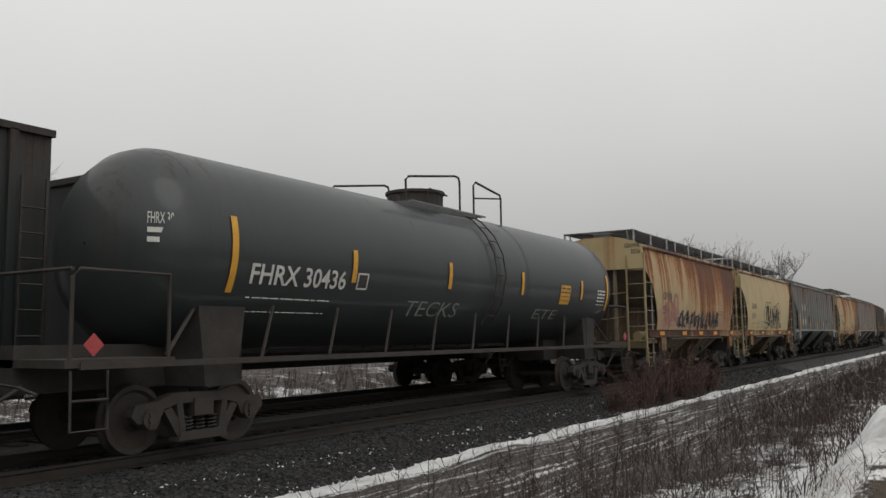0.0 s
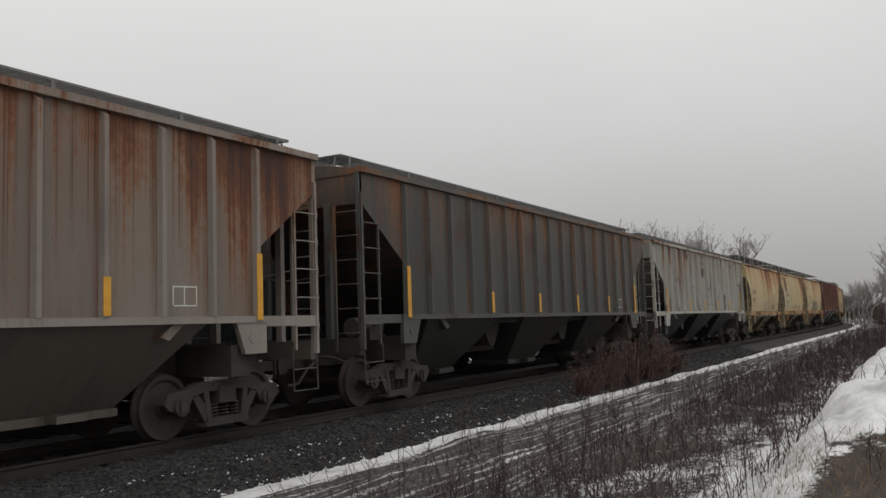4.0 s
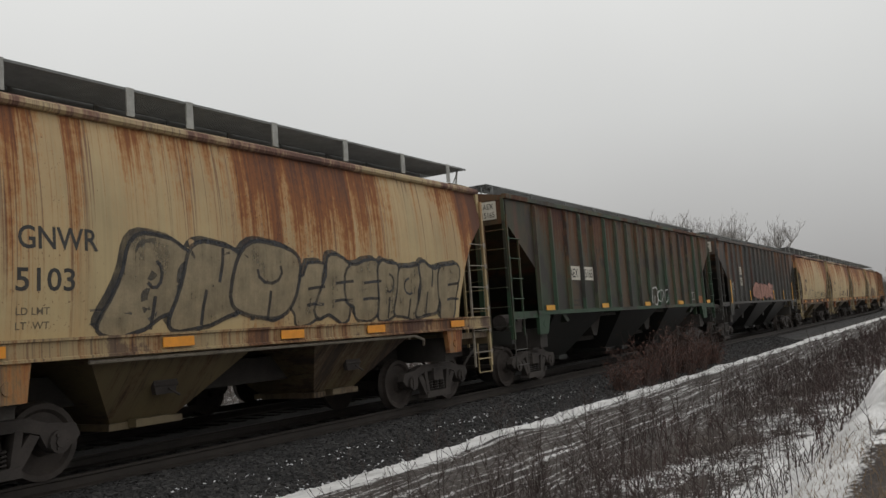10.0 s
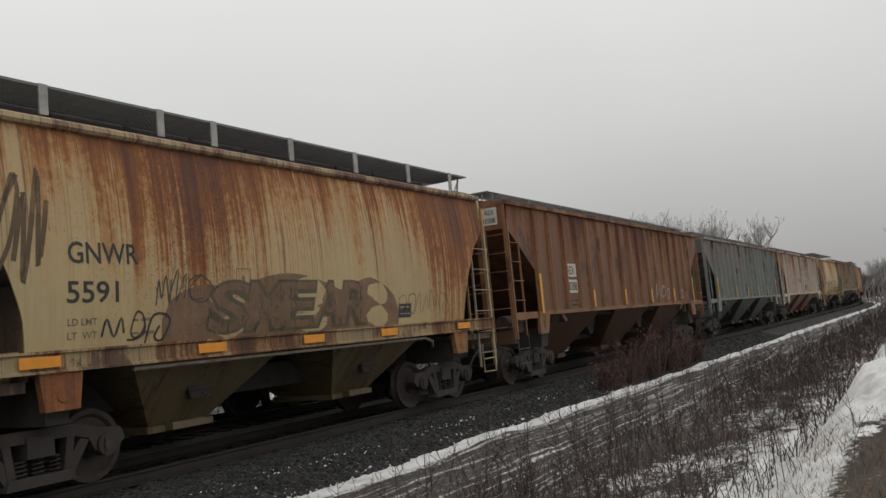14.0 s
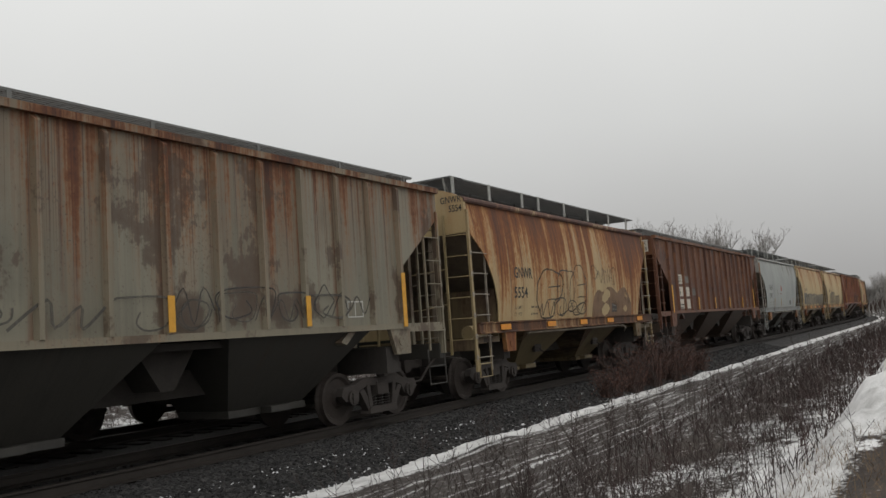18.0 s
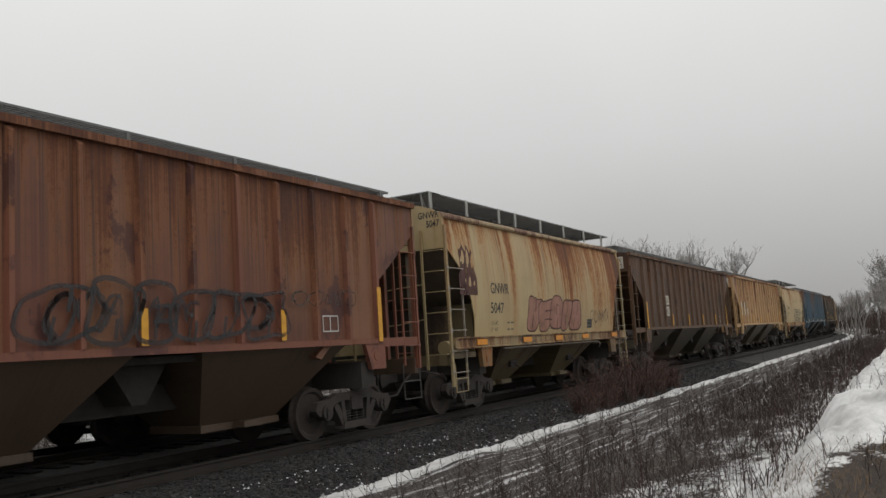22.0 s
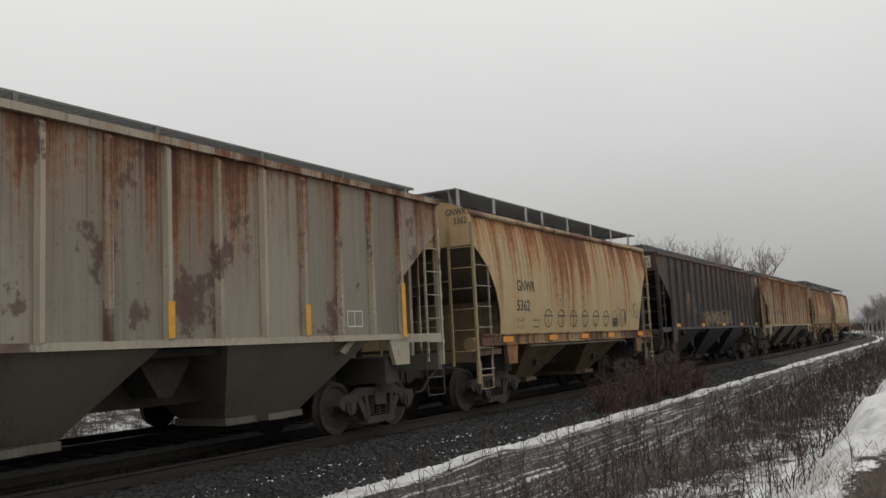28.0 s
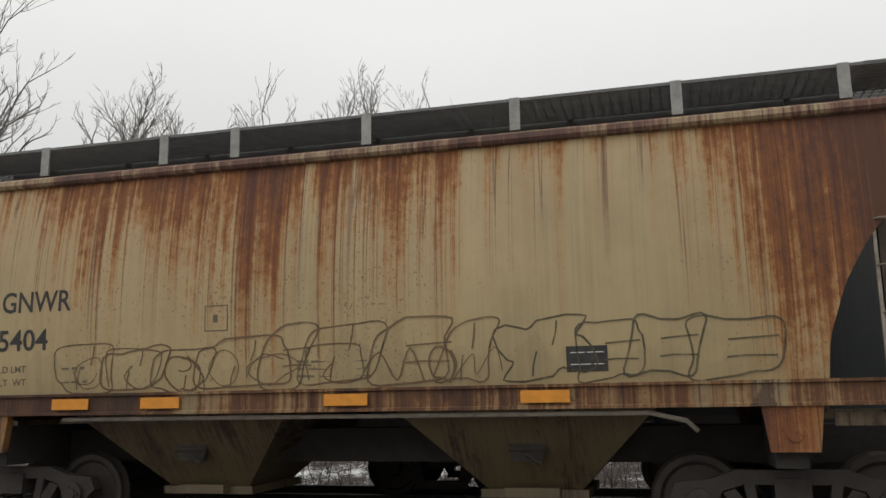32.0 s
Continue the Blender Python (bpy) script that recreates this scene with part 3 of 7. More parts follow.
def bubble_tag(car, x0, x1, z0, z1, lat, ink, seed, letters=5, fill=None, stroke=0.05, shade=None, slant=0.18, square=0.0, proud=0.008):
    """A sprayed throw-up: swollen, overlapping letter forms with an outline, inner cuts, and a fill or drop shade."""
    rnd = random.Random(seed)
    cuts = [0.0]
    for i in range(letters):
        cuts.append(cuts[-1] + rnd.uniform(0.75, 1.3))
    cuts = [x0 + (x1 - x0) * c / cuts[-1] for c in cuts]
    for i in range(letters):
        cx, hw = (cuts[i] + cuts[i + 1]) / 2, (cuts[i + 1] - cuts[i]) * 0.60
        hz = (z1 - z0) / 2 * rnd.uniform(0.84, 1.0)
        cz = z0 + hz * rnd.uniform(1.0, 1.0 + 0.16)
        lump = [(rnd.uniform(0.05, 0.13), rnd.randint(2, 4), rnd.uniform(0, 6.28)) for _ in range(3)]
        pw = 2.0 / (2.6 + square + rnd.uniform(0, 0.8))
        up = proud + 0.0011 * i
        n = 30
        ring = []
        for k in range(n):
            a = 2 * math.pi * k / n
            q = 1.0 + sum(m * math.sin(f * a + ph) for m, f, ph in lump)
            ca, sa = math.cos(a), math.sin(a)
            u, v = math.copysign(abs(ca) ** pw, ca) * q, math.copysign(abs(sa) ** pw, sa) * min(q, 1.12)
            ring.append((cx + hw * u + slant * hz * v, cz + hz * v))

        def sheet(dx, dz, mat, lift):
            f = Shape()
            rows = []
            for r in (1.0, 0.7, 0.4, 0.02):
                rows.append([(cx + dx + (x - cx) * r, -(lat(cz + dz + (z - cz) * r) + lift), cz + dz + (z - cz) * r) for x, z in ring + ring[:1]])
            f.grid(rows)
            return part("graffiti", f.mesh("sprayed_fill"), mat, car)
        if shade is not None:
            sheet(-0.55 * stroke - 0.05, 0.07, shade, proud - 0.003 + 0.0001 * i)
        base = sheet(0.0, 0.0, fill, up - 0.0006) if fill is not None else car
        o = Shape()
        ribbon(o, ring + ring[:2], stroke * rnd.uniform(0.8, 1.15), lat, up)
        style = rnd.random()
        if style < 0.3:
            turn, wide = rnd.uniform(0, 6.28), rnd.uniform(0.2, 0.45)
            w = [(cx + wide * hw * math.cos(turn + a * 0.62) + slant * 0.25 * hz, cz + hz * 0.22 + 0.30 * hz * math.sin(turn + a * 0.62)) for a in range(7)]
            ribbon(o, w, stroke * 0.7, lat, up + 0.0005)
            ribbon(o, [(cx + 0.02 * hw, cz - 0.95 * hz), (cx + 0.08 * hw, cz - 0.55 * hz), (cx + 0.12 * hw, cz - 0.25 * hz)], stroke * 0.8, lat, up + 0.0005)
        elif style < 0.75:
            for sx in (-0.3, 0.3):
                ribbon(o, [(cx + sx * hw, cz + sx * 3.1 * hz), (cx + sx * 0.9 * hw, cz + sx * 1.8 * hz), (cx + sx * 0.6 * hw, cz + sx * 0.3 * hz)], stroke * 0.8, lat, up + 0.0005)
        else:
            ribbon(o, [(cx + 0.98 * hw, cz + 0.28 * hz), (cx + 0.35 * hw, cz + 0.24 * hz), (cx - 0.1 * hw, cz + 0.20 * hz)], stroke * 0.8, lat, up + 0.0005)
            ribbon(o, [(cx + 0.92 * hw, cz - 0.32 * hz), (cx + 0.25 * hw, cz - 0.30 * hz), (cx - 0.15 * hw, cz - 0.34 * hz)], stroke * 0.8, lat, up + 0.0005)
        part("outline" if fill is not None else "graffiti", o.mesh("sprayed_outline"), ink, base)


def word_tag(car, words, x0, x1, z0, z1, lat, ink, fill, slant=0.25, swell=0.03, proud=0.008):
    """Sprayed block letters that can be read: a swollen outline and a fill above it."""
    n = len(words)
    for i, ch in enumerate(words):
        a0, a1 = x0 + (x1 - x0) * i / n, x0 + (x1 - x0) * (i + 1.12) / n
        for name, mat, bold, up in (("graffiti", ink, 0.05 + swell, 0.0), ("graffiti", fill, 0.01, 0.0022)):
            if mat is None:
                continue
            vs, fs = text_mesh(ch, 1.0, 1.0, bold)
            w, h = max(v[0] for v in vs), max(v[1] for v in vs)
            pad = 0.0 if up == 0.0 else 0.045
            s = Shape()
            s.add([(a0 + pad + (a1 - a0 - 2 * pad) * u / w + slant * (v / h - 0.5) * (z1 - z0), -(lat(z0 + pad + (z1 - z0 - 2 * pad) * v / h) + proud + up + 0.0004 * i), z0 + pad + (z1 - z0 - 2 * pad) * v / h) for u, v in vs], fs)
            part(name, s.mesh("sprayed_letter"), mat, car)


FLIP = Matrix.Diagonal((1, -1, 1, 1))
TURNED = Matrix.Rotation(math.pi, 4, "Z")


# --- the rounded two-bay hopper ---
HL = 12.30
HX = HL / 2


def h_lat(z):
    """How far the rounded side stands from the middle at a height."""
    u = (z - 2.75) / 1.5
    return 1.575 - 0.15 * u * u


def h_cut(z):
    """How far the side sheet stops short of the car's end at a height."""
    stops = [(1.60, 1.22), (2.05, 1.18), (2.57, 1.00), (2.95, 0.78), (3.21, 0.58), (3.45, 0.30), (3.62, 0.10), (4.4, 0.06)]
    for (z0, c0), (z1, c1) in zip(stops, stops[1:]):
        if z <= z1:
            return c0 + (c1 - c0) * max(0, (z - z0) / (z1 - z0))
    return 0.06


def h_meshes():
    m = {}
    s = Shape()
    zs = [1.62 + (4.35 - 1.62) * i / 22 for i in range(23)]
    xs = [i / 16 for i in range(17)]
    rows = []
    for z in zs:
        c = h_cut(z)
        rows.append([(-HX + c + (HL - 2 * c) * u, -h_lat(z) - 0.006 * abs(math.sin(u * 5 * math.pi)) ** 8, z) for u in xs])
    s.grid(rows)
    inner = [[(x, y + 0.02, z) for x, y, z in r] for r in rows]
    s.grid(inner, flip=True)
    for k in (0, -1):
        s.grid([[r[k] for r in rows], [r[k] for r in inner]], flip=k == 0)
    m["side"] = s.mesh("side_sheet", True)
    # roof
    r = Shape()
    prof = [(-1.40, 4.40), (-1.20, 4.50), (-0.9, 4.60), (-0.5, 4.69), (0.5, 4.69), (0.9, 4.60), (1.20, 4.50), (1.40, 4.40), (1.40, 4.30), (-1.40, 4.30)]
    r.along_x(prof, -HX + 0.14, HX - 0.14)
    m["roof"] = r.mesh("roof")
    e = Shape()
    e.along_x([(-1.475, 4.295), (-1.42, 4.285), (-1.39, 4.33), (-1.39, 4.405), (-1.44, 4.415), (-1.49, 4.385), (-1.50, 4.33)], -HX + 0.02, HX - 0.02)
    m["eave"] = e.mesh("eave_roll", False)
    h = Shape()
    h.box(-HX + 0.5, HX - 0.5, -0.33, 0.33, 4.69, 4.895, 0.03)
    n = 9
    for i in range(n):
        x = -HX + 1.2 + i * (HL - 2.4) / (n - 1)
        h.box(x - 0.03, x + 0.03, -0.36, 0.36, 4.70, 4.915)
    m["hatch"] = h.mesh("hatch_covers")
    # end panels with a shallow arch
    p = Shape()
    for sx in (-1,):
        x = sx * (HX - 0.015)
        pts = [(-1.50, 3.62), (1.50, 3.62), (1.47, 4.37), (1.22, 4.51), (0.92, 4.615), (0.5, 4.705), (-0.5, 4.705), (-0.92, 4.615), (-1.22, 4.51), (-1.47, 4.37)]
        p.along_x(pts, min(x, x - sx * 0.05), max(x, x - sx * 0.10))
    m["end"] = p.mesh("end_panel")
    sl = Shape()
    for sx in (-1,):
        pts = [(sx * (HX - 0.12), 3.66), (sx * (HX - 0.22), 3.66), (sx * (HX - 3.05), 1.45), (sx * (HX - 2.90), 1.40)]
        sl.prism(pts if sx < 0 else pts[::-1], -1.47, 1.47)
    m["slope"] = sl.mesh("slope_sheet")
    st = Shape()
    for sx in (-1,):
        x = sx * (HX - 0.16)
        st.prism([(x - 0.05, 1.2), (x + 0.05, 1.2), (x + 0.05, 3.68), (x - 0.05, 3.68)], -0.05, 0.05)
    m["stanchion"] = st.mesh("stanchion")
    bk = Shape()
    xx = -(HX - 1.25)
    bk.box(xx - 0.02, xx + 0.02, -1.45, 1.45, 1.34, 2.42)
    m["bulkhead"] = bk.mesh("lower_end_sheet")
    b = Shape()
    b.along_x([(-1.48, 1.41), (-1.48, 1.66), (-1.63, 1.66), (-1.63, 1.63), (-1.60, 1.62), (-1.60, 1.45), (-1.63, 1.44), (-1.63, 1.41)], -HX + 0.12, HX - 0.12)
    m["sill"] = b.mesh("side_sill")
    es = Shape()
    for y in (-1.52, 1.44):
        es.box(-HX, -HX + 1.2, y + 0.02, y + 0.06, 1.22, 1.34)
    es.box(-HX, -HX + 0.12, -1.52, 1.52, 1.08, 1.32)
    m["end_sill"] = es.mesh("end_sill")
    bo = Shape()
    bo.box(-HX + 1.45, -HX + 1.75, -1.45, 1.45, 0.82, 1.28)
    m["bolster"] = bo.mesh("body_bolster")
    cs = Shape()
    cs.box(-HX + 0.1, HX - 0.1, -0.30, 0.30, 0.80, 1.20)
    m["underframe"] = cs.mesh("centre_sill")
    jk = Shape()
    for sx in (-1,):
        x = sx * (HX - 1.58)
        jk.prism([(x - 0.22, 0.98), (x + 0.22, 0.98), (x + 0.28, 1.42), (x - 0.28, 1.42)], -1.60, -1.50)
        jk.disc(x, -1.615, -1.59, 1.15, 0.075, 12)
    m["jack"] = jk.mesh("jacking_pad")
    hp = Shape()
    hp.frustum((-1.39, 1.39, -1.45, 1.45), (-0.52, 0.52, -0.62, 0.62), 1.43, 0.52)
    hp.box(-0.60, 0.60, -0.70, 0.70, 0.44, 0.53)
    hp.box(-0.30, 0.30, -0.86, -0.68, 0.46, 0.56)
    m["hopper"] = hp.mesh("hopper_bay")
    op = Shape()
    op.tube([(-0.2, -1.09, 0.98), (0.2, -1.09, 0.98)], 0.03, 6)
    op.prism([(-0.16, 0.86), (0.16, 0.86), (0.20, 1.06), (-0.20, 1.06)], -1.10, -1.02)
    op.tube([(0.0, -1.15, 0.93), (0.16, -1.18, 0.83)], 0.018, 5)
    m["poke"] = op.mesh("poke_hole")
    tb = Shape()
    tb.tube([(-HX + 2.6, -1.55, 1.36), (HX - 2.9, -1.55, 1.36), (HX - 2.55, -1.50, 1.28), (HX - 2.45, -1.42, 1.18)], 0.026, 6)
    m["pipe"] = tb.mesh("brake_pipe")
    g = grating(-HX + 0.05, HX - 0.05, -1.19, -0.37, 4.90, 0.11, 24)
    m["walk"] = g.mesh("running_board")
    gx = Shape()
    for sx in (-1,):
        x0, x1 = sorted((sx * (HX + 0.02), sx * (HX - 0.55)))
        q = grating(x0, x1, -1.19, 1.19, 4.905, 0.09, 24)
        gx.add(q.v, q.f)
    m["cross"] = gx.mesh("end_running_board")
    sp = Shape()
    sp.box(-0.06, 0.06, -1.215, -1.195, 4.52, 4.905)
    m["support"] = sp.mesh("board_support")
    br = Shape()
    for sx in (-1,):
        for y in (0.0,):
            br.tube([(sx * (HX - 0.12), y, 4.45), (sx * (HX - 0.02), y, 4.88)], 0.02, 5)
            br.tube([(sx * (HX + 0.0), y, 4.88), (sx * (HX - 0.28), y, 4.50)], 0.015, 5)
    m["brace"] = br.mesh("board_brace")
    m["ladder"] = ladder(-HX + 0.045, -HX + 0.70, -1.53, 0.62, 4.12, 0.45, 0.040, z_in=3.22, first=0.30)
    m["ladder_back"] = ladder(HX - 0.045, HX - 0.70, -1.53, 0.62, 4.12, 0.45, 0.040, z_in=3.22, first=0.30)
    st2 = Shape()
    for sx in (-1,):
        x0, x1 = sx * (HX - 0.10), sx * (HX - 0.62)
        st2.tube([(x0, -1.55, 1.1), (x0, -1.56, 0.50), (x1, -1.56, 0.50), (x1, -1.55, 1.1)], 0.018, 5)
        st2.tube([(x0, -1.56, 0.78), (x1, -1.56, 0.78)], 0.016, 5)
    m["step"] = st2.mesh("sill_step")
    el = Shape()
    for sx in (-1,):
        x = sx * (HX + 0.02)
        el.box(x - 0.02, x + 0.02, -0.98, -0.93, 1.0, 4.05)
        el.box(x - 0.02, x + 0.02, 0.93, 0.98, 1.0, 4.05)
        for k in range(6):
            z = 1.32 + 0.45 * k
            for sy in (-1, 1):
                el.tube([(x, sy * 1.50, z), (x + sx * 0.05, sy * 1.46, z), (x + sx * 0.05, sy * 0.99, z), (x, sy * 0.95, z)], 0.0115, 5)
        el.tube([(x, -0.95, 2.86), (x + sx * 0.03, 0.0, 2.80), (x, 0.95, 2.86)], 0.014, 5)
        el.tube([(x, -0.95, 2.10), (x + sx * 0.04, -0.3, 2.02), (x, 0.4, 2.0)], 0.012, 5)
    m["end_ladder"] = el.mesh("end_ladder")
    bw = Shape()
    x = -HX + 0.55
    bw.tube([(x, -1.05, 1.45), (x + 0.75, -1.05, 1.45)], 0.16, 12)
    bw.box(x + 0.15, x + 0.5, -1.25, -0.85, 1.20, 1.32)
    bw.tube([(x - 0.2, -1.3, 1.42), (x + 0.3, -1.36, 1.56), (x + 0.9, -1.3, 1.38)], 0.018, 5)
    bw.box(x + 0.55, x + 0.83, -1.36, -1.12, 1.42, 1.68, 0.04)
    m["valve"] = bw.mesh("brake_valve")
    rf = Shape()
    rf.box(-0.25, 0.25, -1.642, -1.632, 1.475, 1.60)
    m["reflector"] = rf.mesh("reflector")
    return m


RUST = ((0.33, 0.145, 0.042), (0.20, 0.068, 0.020), (0.078, 0.029, 0.019))
HM = h_meshes()
POSTS = (0.08, 1.79, 3.57, 4.57, 6.30, 8.09, 9.87, 11.55)


def hopper_car(spec, seed):
    """A rounded two-bay covered hopper with its lettering."""
    mark, number, col, rust = spec["mark"], spec["number"], spec["col"], spec["rust"]
    car = new("covered_hopper")
    tagged(car, spec["label"], "railcar", "cars of the freight train")
    body = paint("hopper_paint_" + number, col, rust, seed * 1.7, spec.get("top", 0.03), 0.35, spec.get("rust_cols", RUST), band=spec.get("band"), tail=0.0 if rust < 0.1 else HX, ends=spec.get("ends"), scab=spec.get("scab", 0.0), scab_col=(0.060, 0.026, 0.018))
    tone = "tan" if col == TAN else number
    wear = spec.get("trim", min(0.8, round(rust * 3.4) / 3.4 * 0.75 + 0.28))
    trim = paint("hopper_trim_%s_%d" % (tone, 100 * wear), tuple(c * 0.85 for c in col), wear, seed * 1.7 + 9, 0, 0.4, ((0.24, 0.145, 0.095), (0.135, 0.066, 0.05), (0.07, 0.038, 0.034)), level=4.2)
    # underparts: body colour cut to a third, for grime plus painted-in underside shade
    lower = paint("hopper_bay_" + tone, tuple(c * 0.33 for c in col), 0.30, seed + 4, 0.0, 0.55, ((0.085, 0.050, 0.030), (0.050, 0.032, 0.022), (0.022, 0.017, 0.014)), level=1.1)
    pale = paint("hopper_steps_" + tone, tuple(c * 0.70 for c in col), 0.22, seed + 6, 0, 0.5, level=3.6)
    sillm = paint("hopper_sill_%s_%d" % (tone, 100 * wear), tuple(c * 0.72 for c in col), wear, seed + 23, 0, 0.55, ((0.22, 0.10, 0.035), (0.11, 0.045, 0.02), (0.040, 0.020, 0.014)), level=1.5, scab=0.45)
    endm = paint("hopper_end_" + tone, tuple(c * 0.92 for c in col), 0.10, seed + 17, 0, 0.25)
    # pads cut further still, with the same grime and shade in their colour
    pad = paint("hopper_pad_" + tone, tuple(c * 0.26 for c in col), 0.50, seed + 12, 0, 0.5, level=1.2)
    # slope sheets and stanchions: one even brown, darker than the body
    shade = simple("slope_dark_brown", (0.15, 0.120, 0.088), 0.8, 0, 0.35, 2)
    part("side_sheet", HM["side"], body, car)
    part("side_sheet", HM["side"], body, car, "", FLIP)
    part("roof", HM["roof"], trim, car)
    part("eave", HM["eave"], trim, car)
    part("eave", HM["eave"], trim, car, "", FLIP)
    part("hatch_cover", HM["hatch"], GRATE, car)
    for turn in (None, TURNED):
        part("end_panel", HM["end"], endm, car, "", turn)
        part("slope_sheet", HM["slope"], shade, car, "dark brown sloping end sheet", turn)
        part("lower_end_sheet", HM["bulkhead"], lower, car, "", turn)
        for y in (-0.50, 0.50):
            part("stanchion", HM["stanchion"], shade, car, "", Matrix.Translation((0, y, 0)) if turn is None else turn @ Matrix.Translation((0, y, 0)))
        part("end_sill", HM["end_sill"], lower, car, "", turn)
        part("bolster", HM["bolster"], BLACK, car, "", turn)
        part("end_running_board", HM["cross"], GRATE, car, "", turn)
        for y in (-1.0, 1.0):
            part("board_brace", HM["brace"], BRACKET, car, "", Matrix.Translation((0, y, 0)) if turn is None else turn @ Matrix.Translation((0, y, 0)))
        part("end_ladder", HM["end_ladder"], pale, car, "", turn)
        part("sill_step", HM["step"], pale, car, "", turn)
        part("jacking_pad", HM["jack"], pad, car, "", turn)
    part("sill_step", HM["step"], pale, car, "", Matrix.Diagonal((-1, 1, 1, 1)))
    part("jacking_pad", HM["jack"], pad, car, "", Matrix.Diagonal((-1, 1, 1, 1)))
    part("side_sill", HM["sill"], sillm, car)
    part("side_sill", HM["sill"], trim, car, "", FLIP)
    part("underframe", HM["underframe"], BLACK, car)
    part("brake_pipe", HM["pipe"], RUNG, car)
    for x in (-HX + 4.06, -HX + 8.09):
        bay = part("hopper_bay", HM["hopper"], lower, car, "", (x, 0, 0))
        part("poke_hole", HM["poke"], STEEL, bay)
    for sy in (1, -1):
        wk = part("running_board", HM["walk"], GRATE, car, "", None if sy > 0 else Matrix.Diagonal((1, -1, 1, 1)))
        for px in POSTS:
            part("board_support", HM["support"], BRACKET, car, "", Matrix.Translation((px - HX, 0, 0)) @ Matrix.Diagonal((1, sy, 1, 1)))
    add_ladder(car, HM["ladder"], pale)
    add_ladder(car, HM["ladder_back"], pale)
    part("brake_valve", HM["valve"], pale, car)
    for x in (-HX + 1.58, HX - 1.58):
        add_truck(car, x)
    part("coupler", COUPLER, STEEL, car, "", (-HX, 0, 0))
    part("coupler", COUPLER, STEEL, car, "", Matrix.Translation((HX, 0, 0)) @ Matrix.Rotation(math.pi, 4, "Z"))
    for k, rx in enumerate(spec.get("strips", (1.30, 3.85, 6.00, 8.10, 10.80))):
        part("reflector", HM["reflector"], ORANGE, car, "orange reflective strip", (rx - HX, 0, 0))
    ink = INK if spec.get("ink", True) else CHALK
    if mark:
        x = -HX + spec.get("letter_x", 2.0)
        lettering(car, mark, x + 0.03, 2.66, 0.26, ink, h_lat, 1.0, 0.02, width=1.0)
        lettering(car, number, x, 2.19, 0.26, ink, h_lat, 1.0, 0.02, width=0.72 if len(number) < 5 else 0.9)
        lettering(car, "LD LMT", x + 0.01, 1.93, 0.085, FADED, h_lat, 1.0, 0.01, width=0.40)
        lettering(car, "LT  WT", x + 0.01, 1.77, 0.085, FADED, h_lat, 1.0, 0.01, width=0.40)
        bars_of_text(car, x + 0.92, x + 1.30, 1.95, h_lat, FADED, 2, 0.06, 0.16, seed)
        end_lettering(car, mark, -HX + 0.008, -1.43, 4.30, 0.15, INK)
        end_lettering(car, number, -HX + 0.008, -1.43, 4.10, 0.15, INK)
    fr = Shape()
    x0, z0 = -HX + 4.45, 2.34
    for a, b, c, d in ((0, 0.30, 0, 0.014), (0, 0.30, 0.286, 0.30), (0, 0.014, 0, 0.30), (0.286, 0.30, 0, 0.30), (0.11, 0.17, 0.10, 0.19)):
        fr.add([(x0 + a, -h_lat(z0 + c) - 0.006, z0 + c), (x0 + b, -h_lat(z0 + c) - 0.006, z0 + c), (x0 + b, -h_lat(z0 + d) - 0.006, z0 + d), (x0 + a, -h_lat(z0 + d) - 0.006, z0 + d)], [(0, 1, 2, 3)])
    part("stencil_square", fr.mesh("stencil_square"), FADED, car)
    plate(car, 8.60 - HX, 9.02 - HX, 1.78, 2.04, h_lat, INK, "inspection_panel")
    bars_of_text(car, 8.64 - HX, 8.98 - HX, 1.97, h_lat, CHALK, 2, 0.04, 0.12, seed + 3)
    bars_of_text(car, -HX + 5.6, -HX + 6.5, 1.95, h_lat, FADED, 3, 0.03, 0.08, seed + 5)
    for extra in spec.get("extra", ()):
        extra(car, h_lat)
    return car


# --- the ribbed three-bay hopper ---
RL = 17.62
RX = RL / 2
RIBS = 17
PITCH = (RL - 3.0) / (RIBS - 1)


def r_lat(z):
    return 1.50


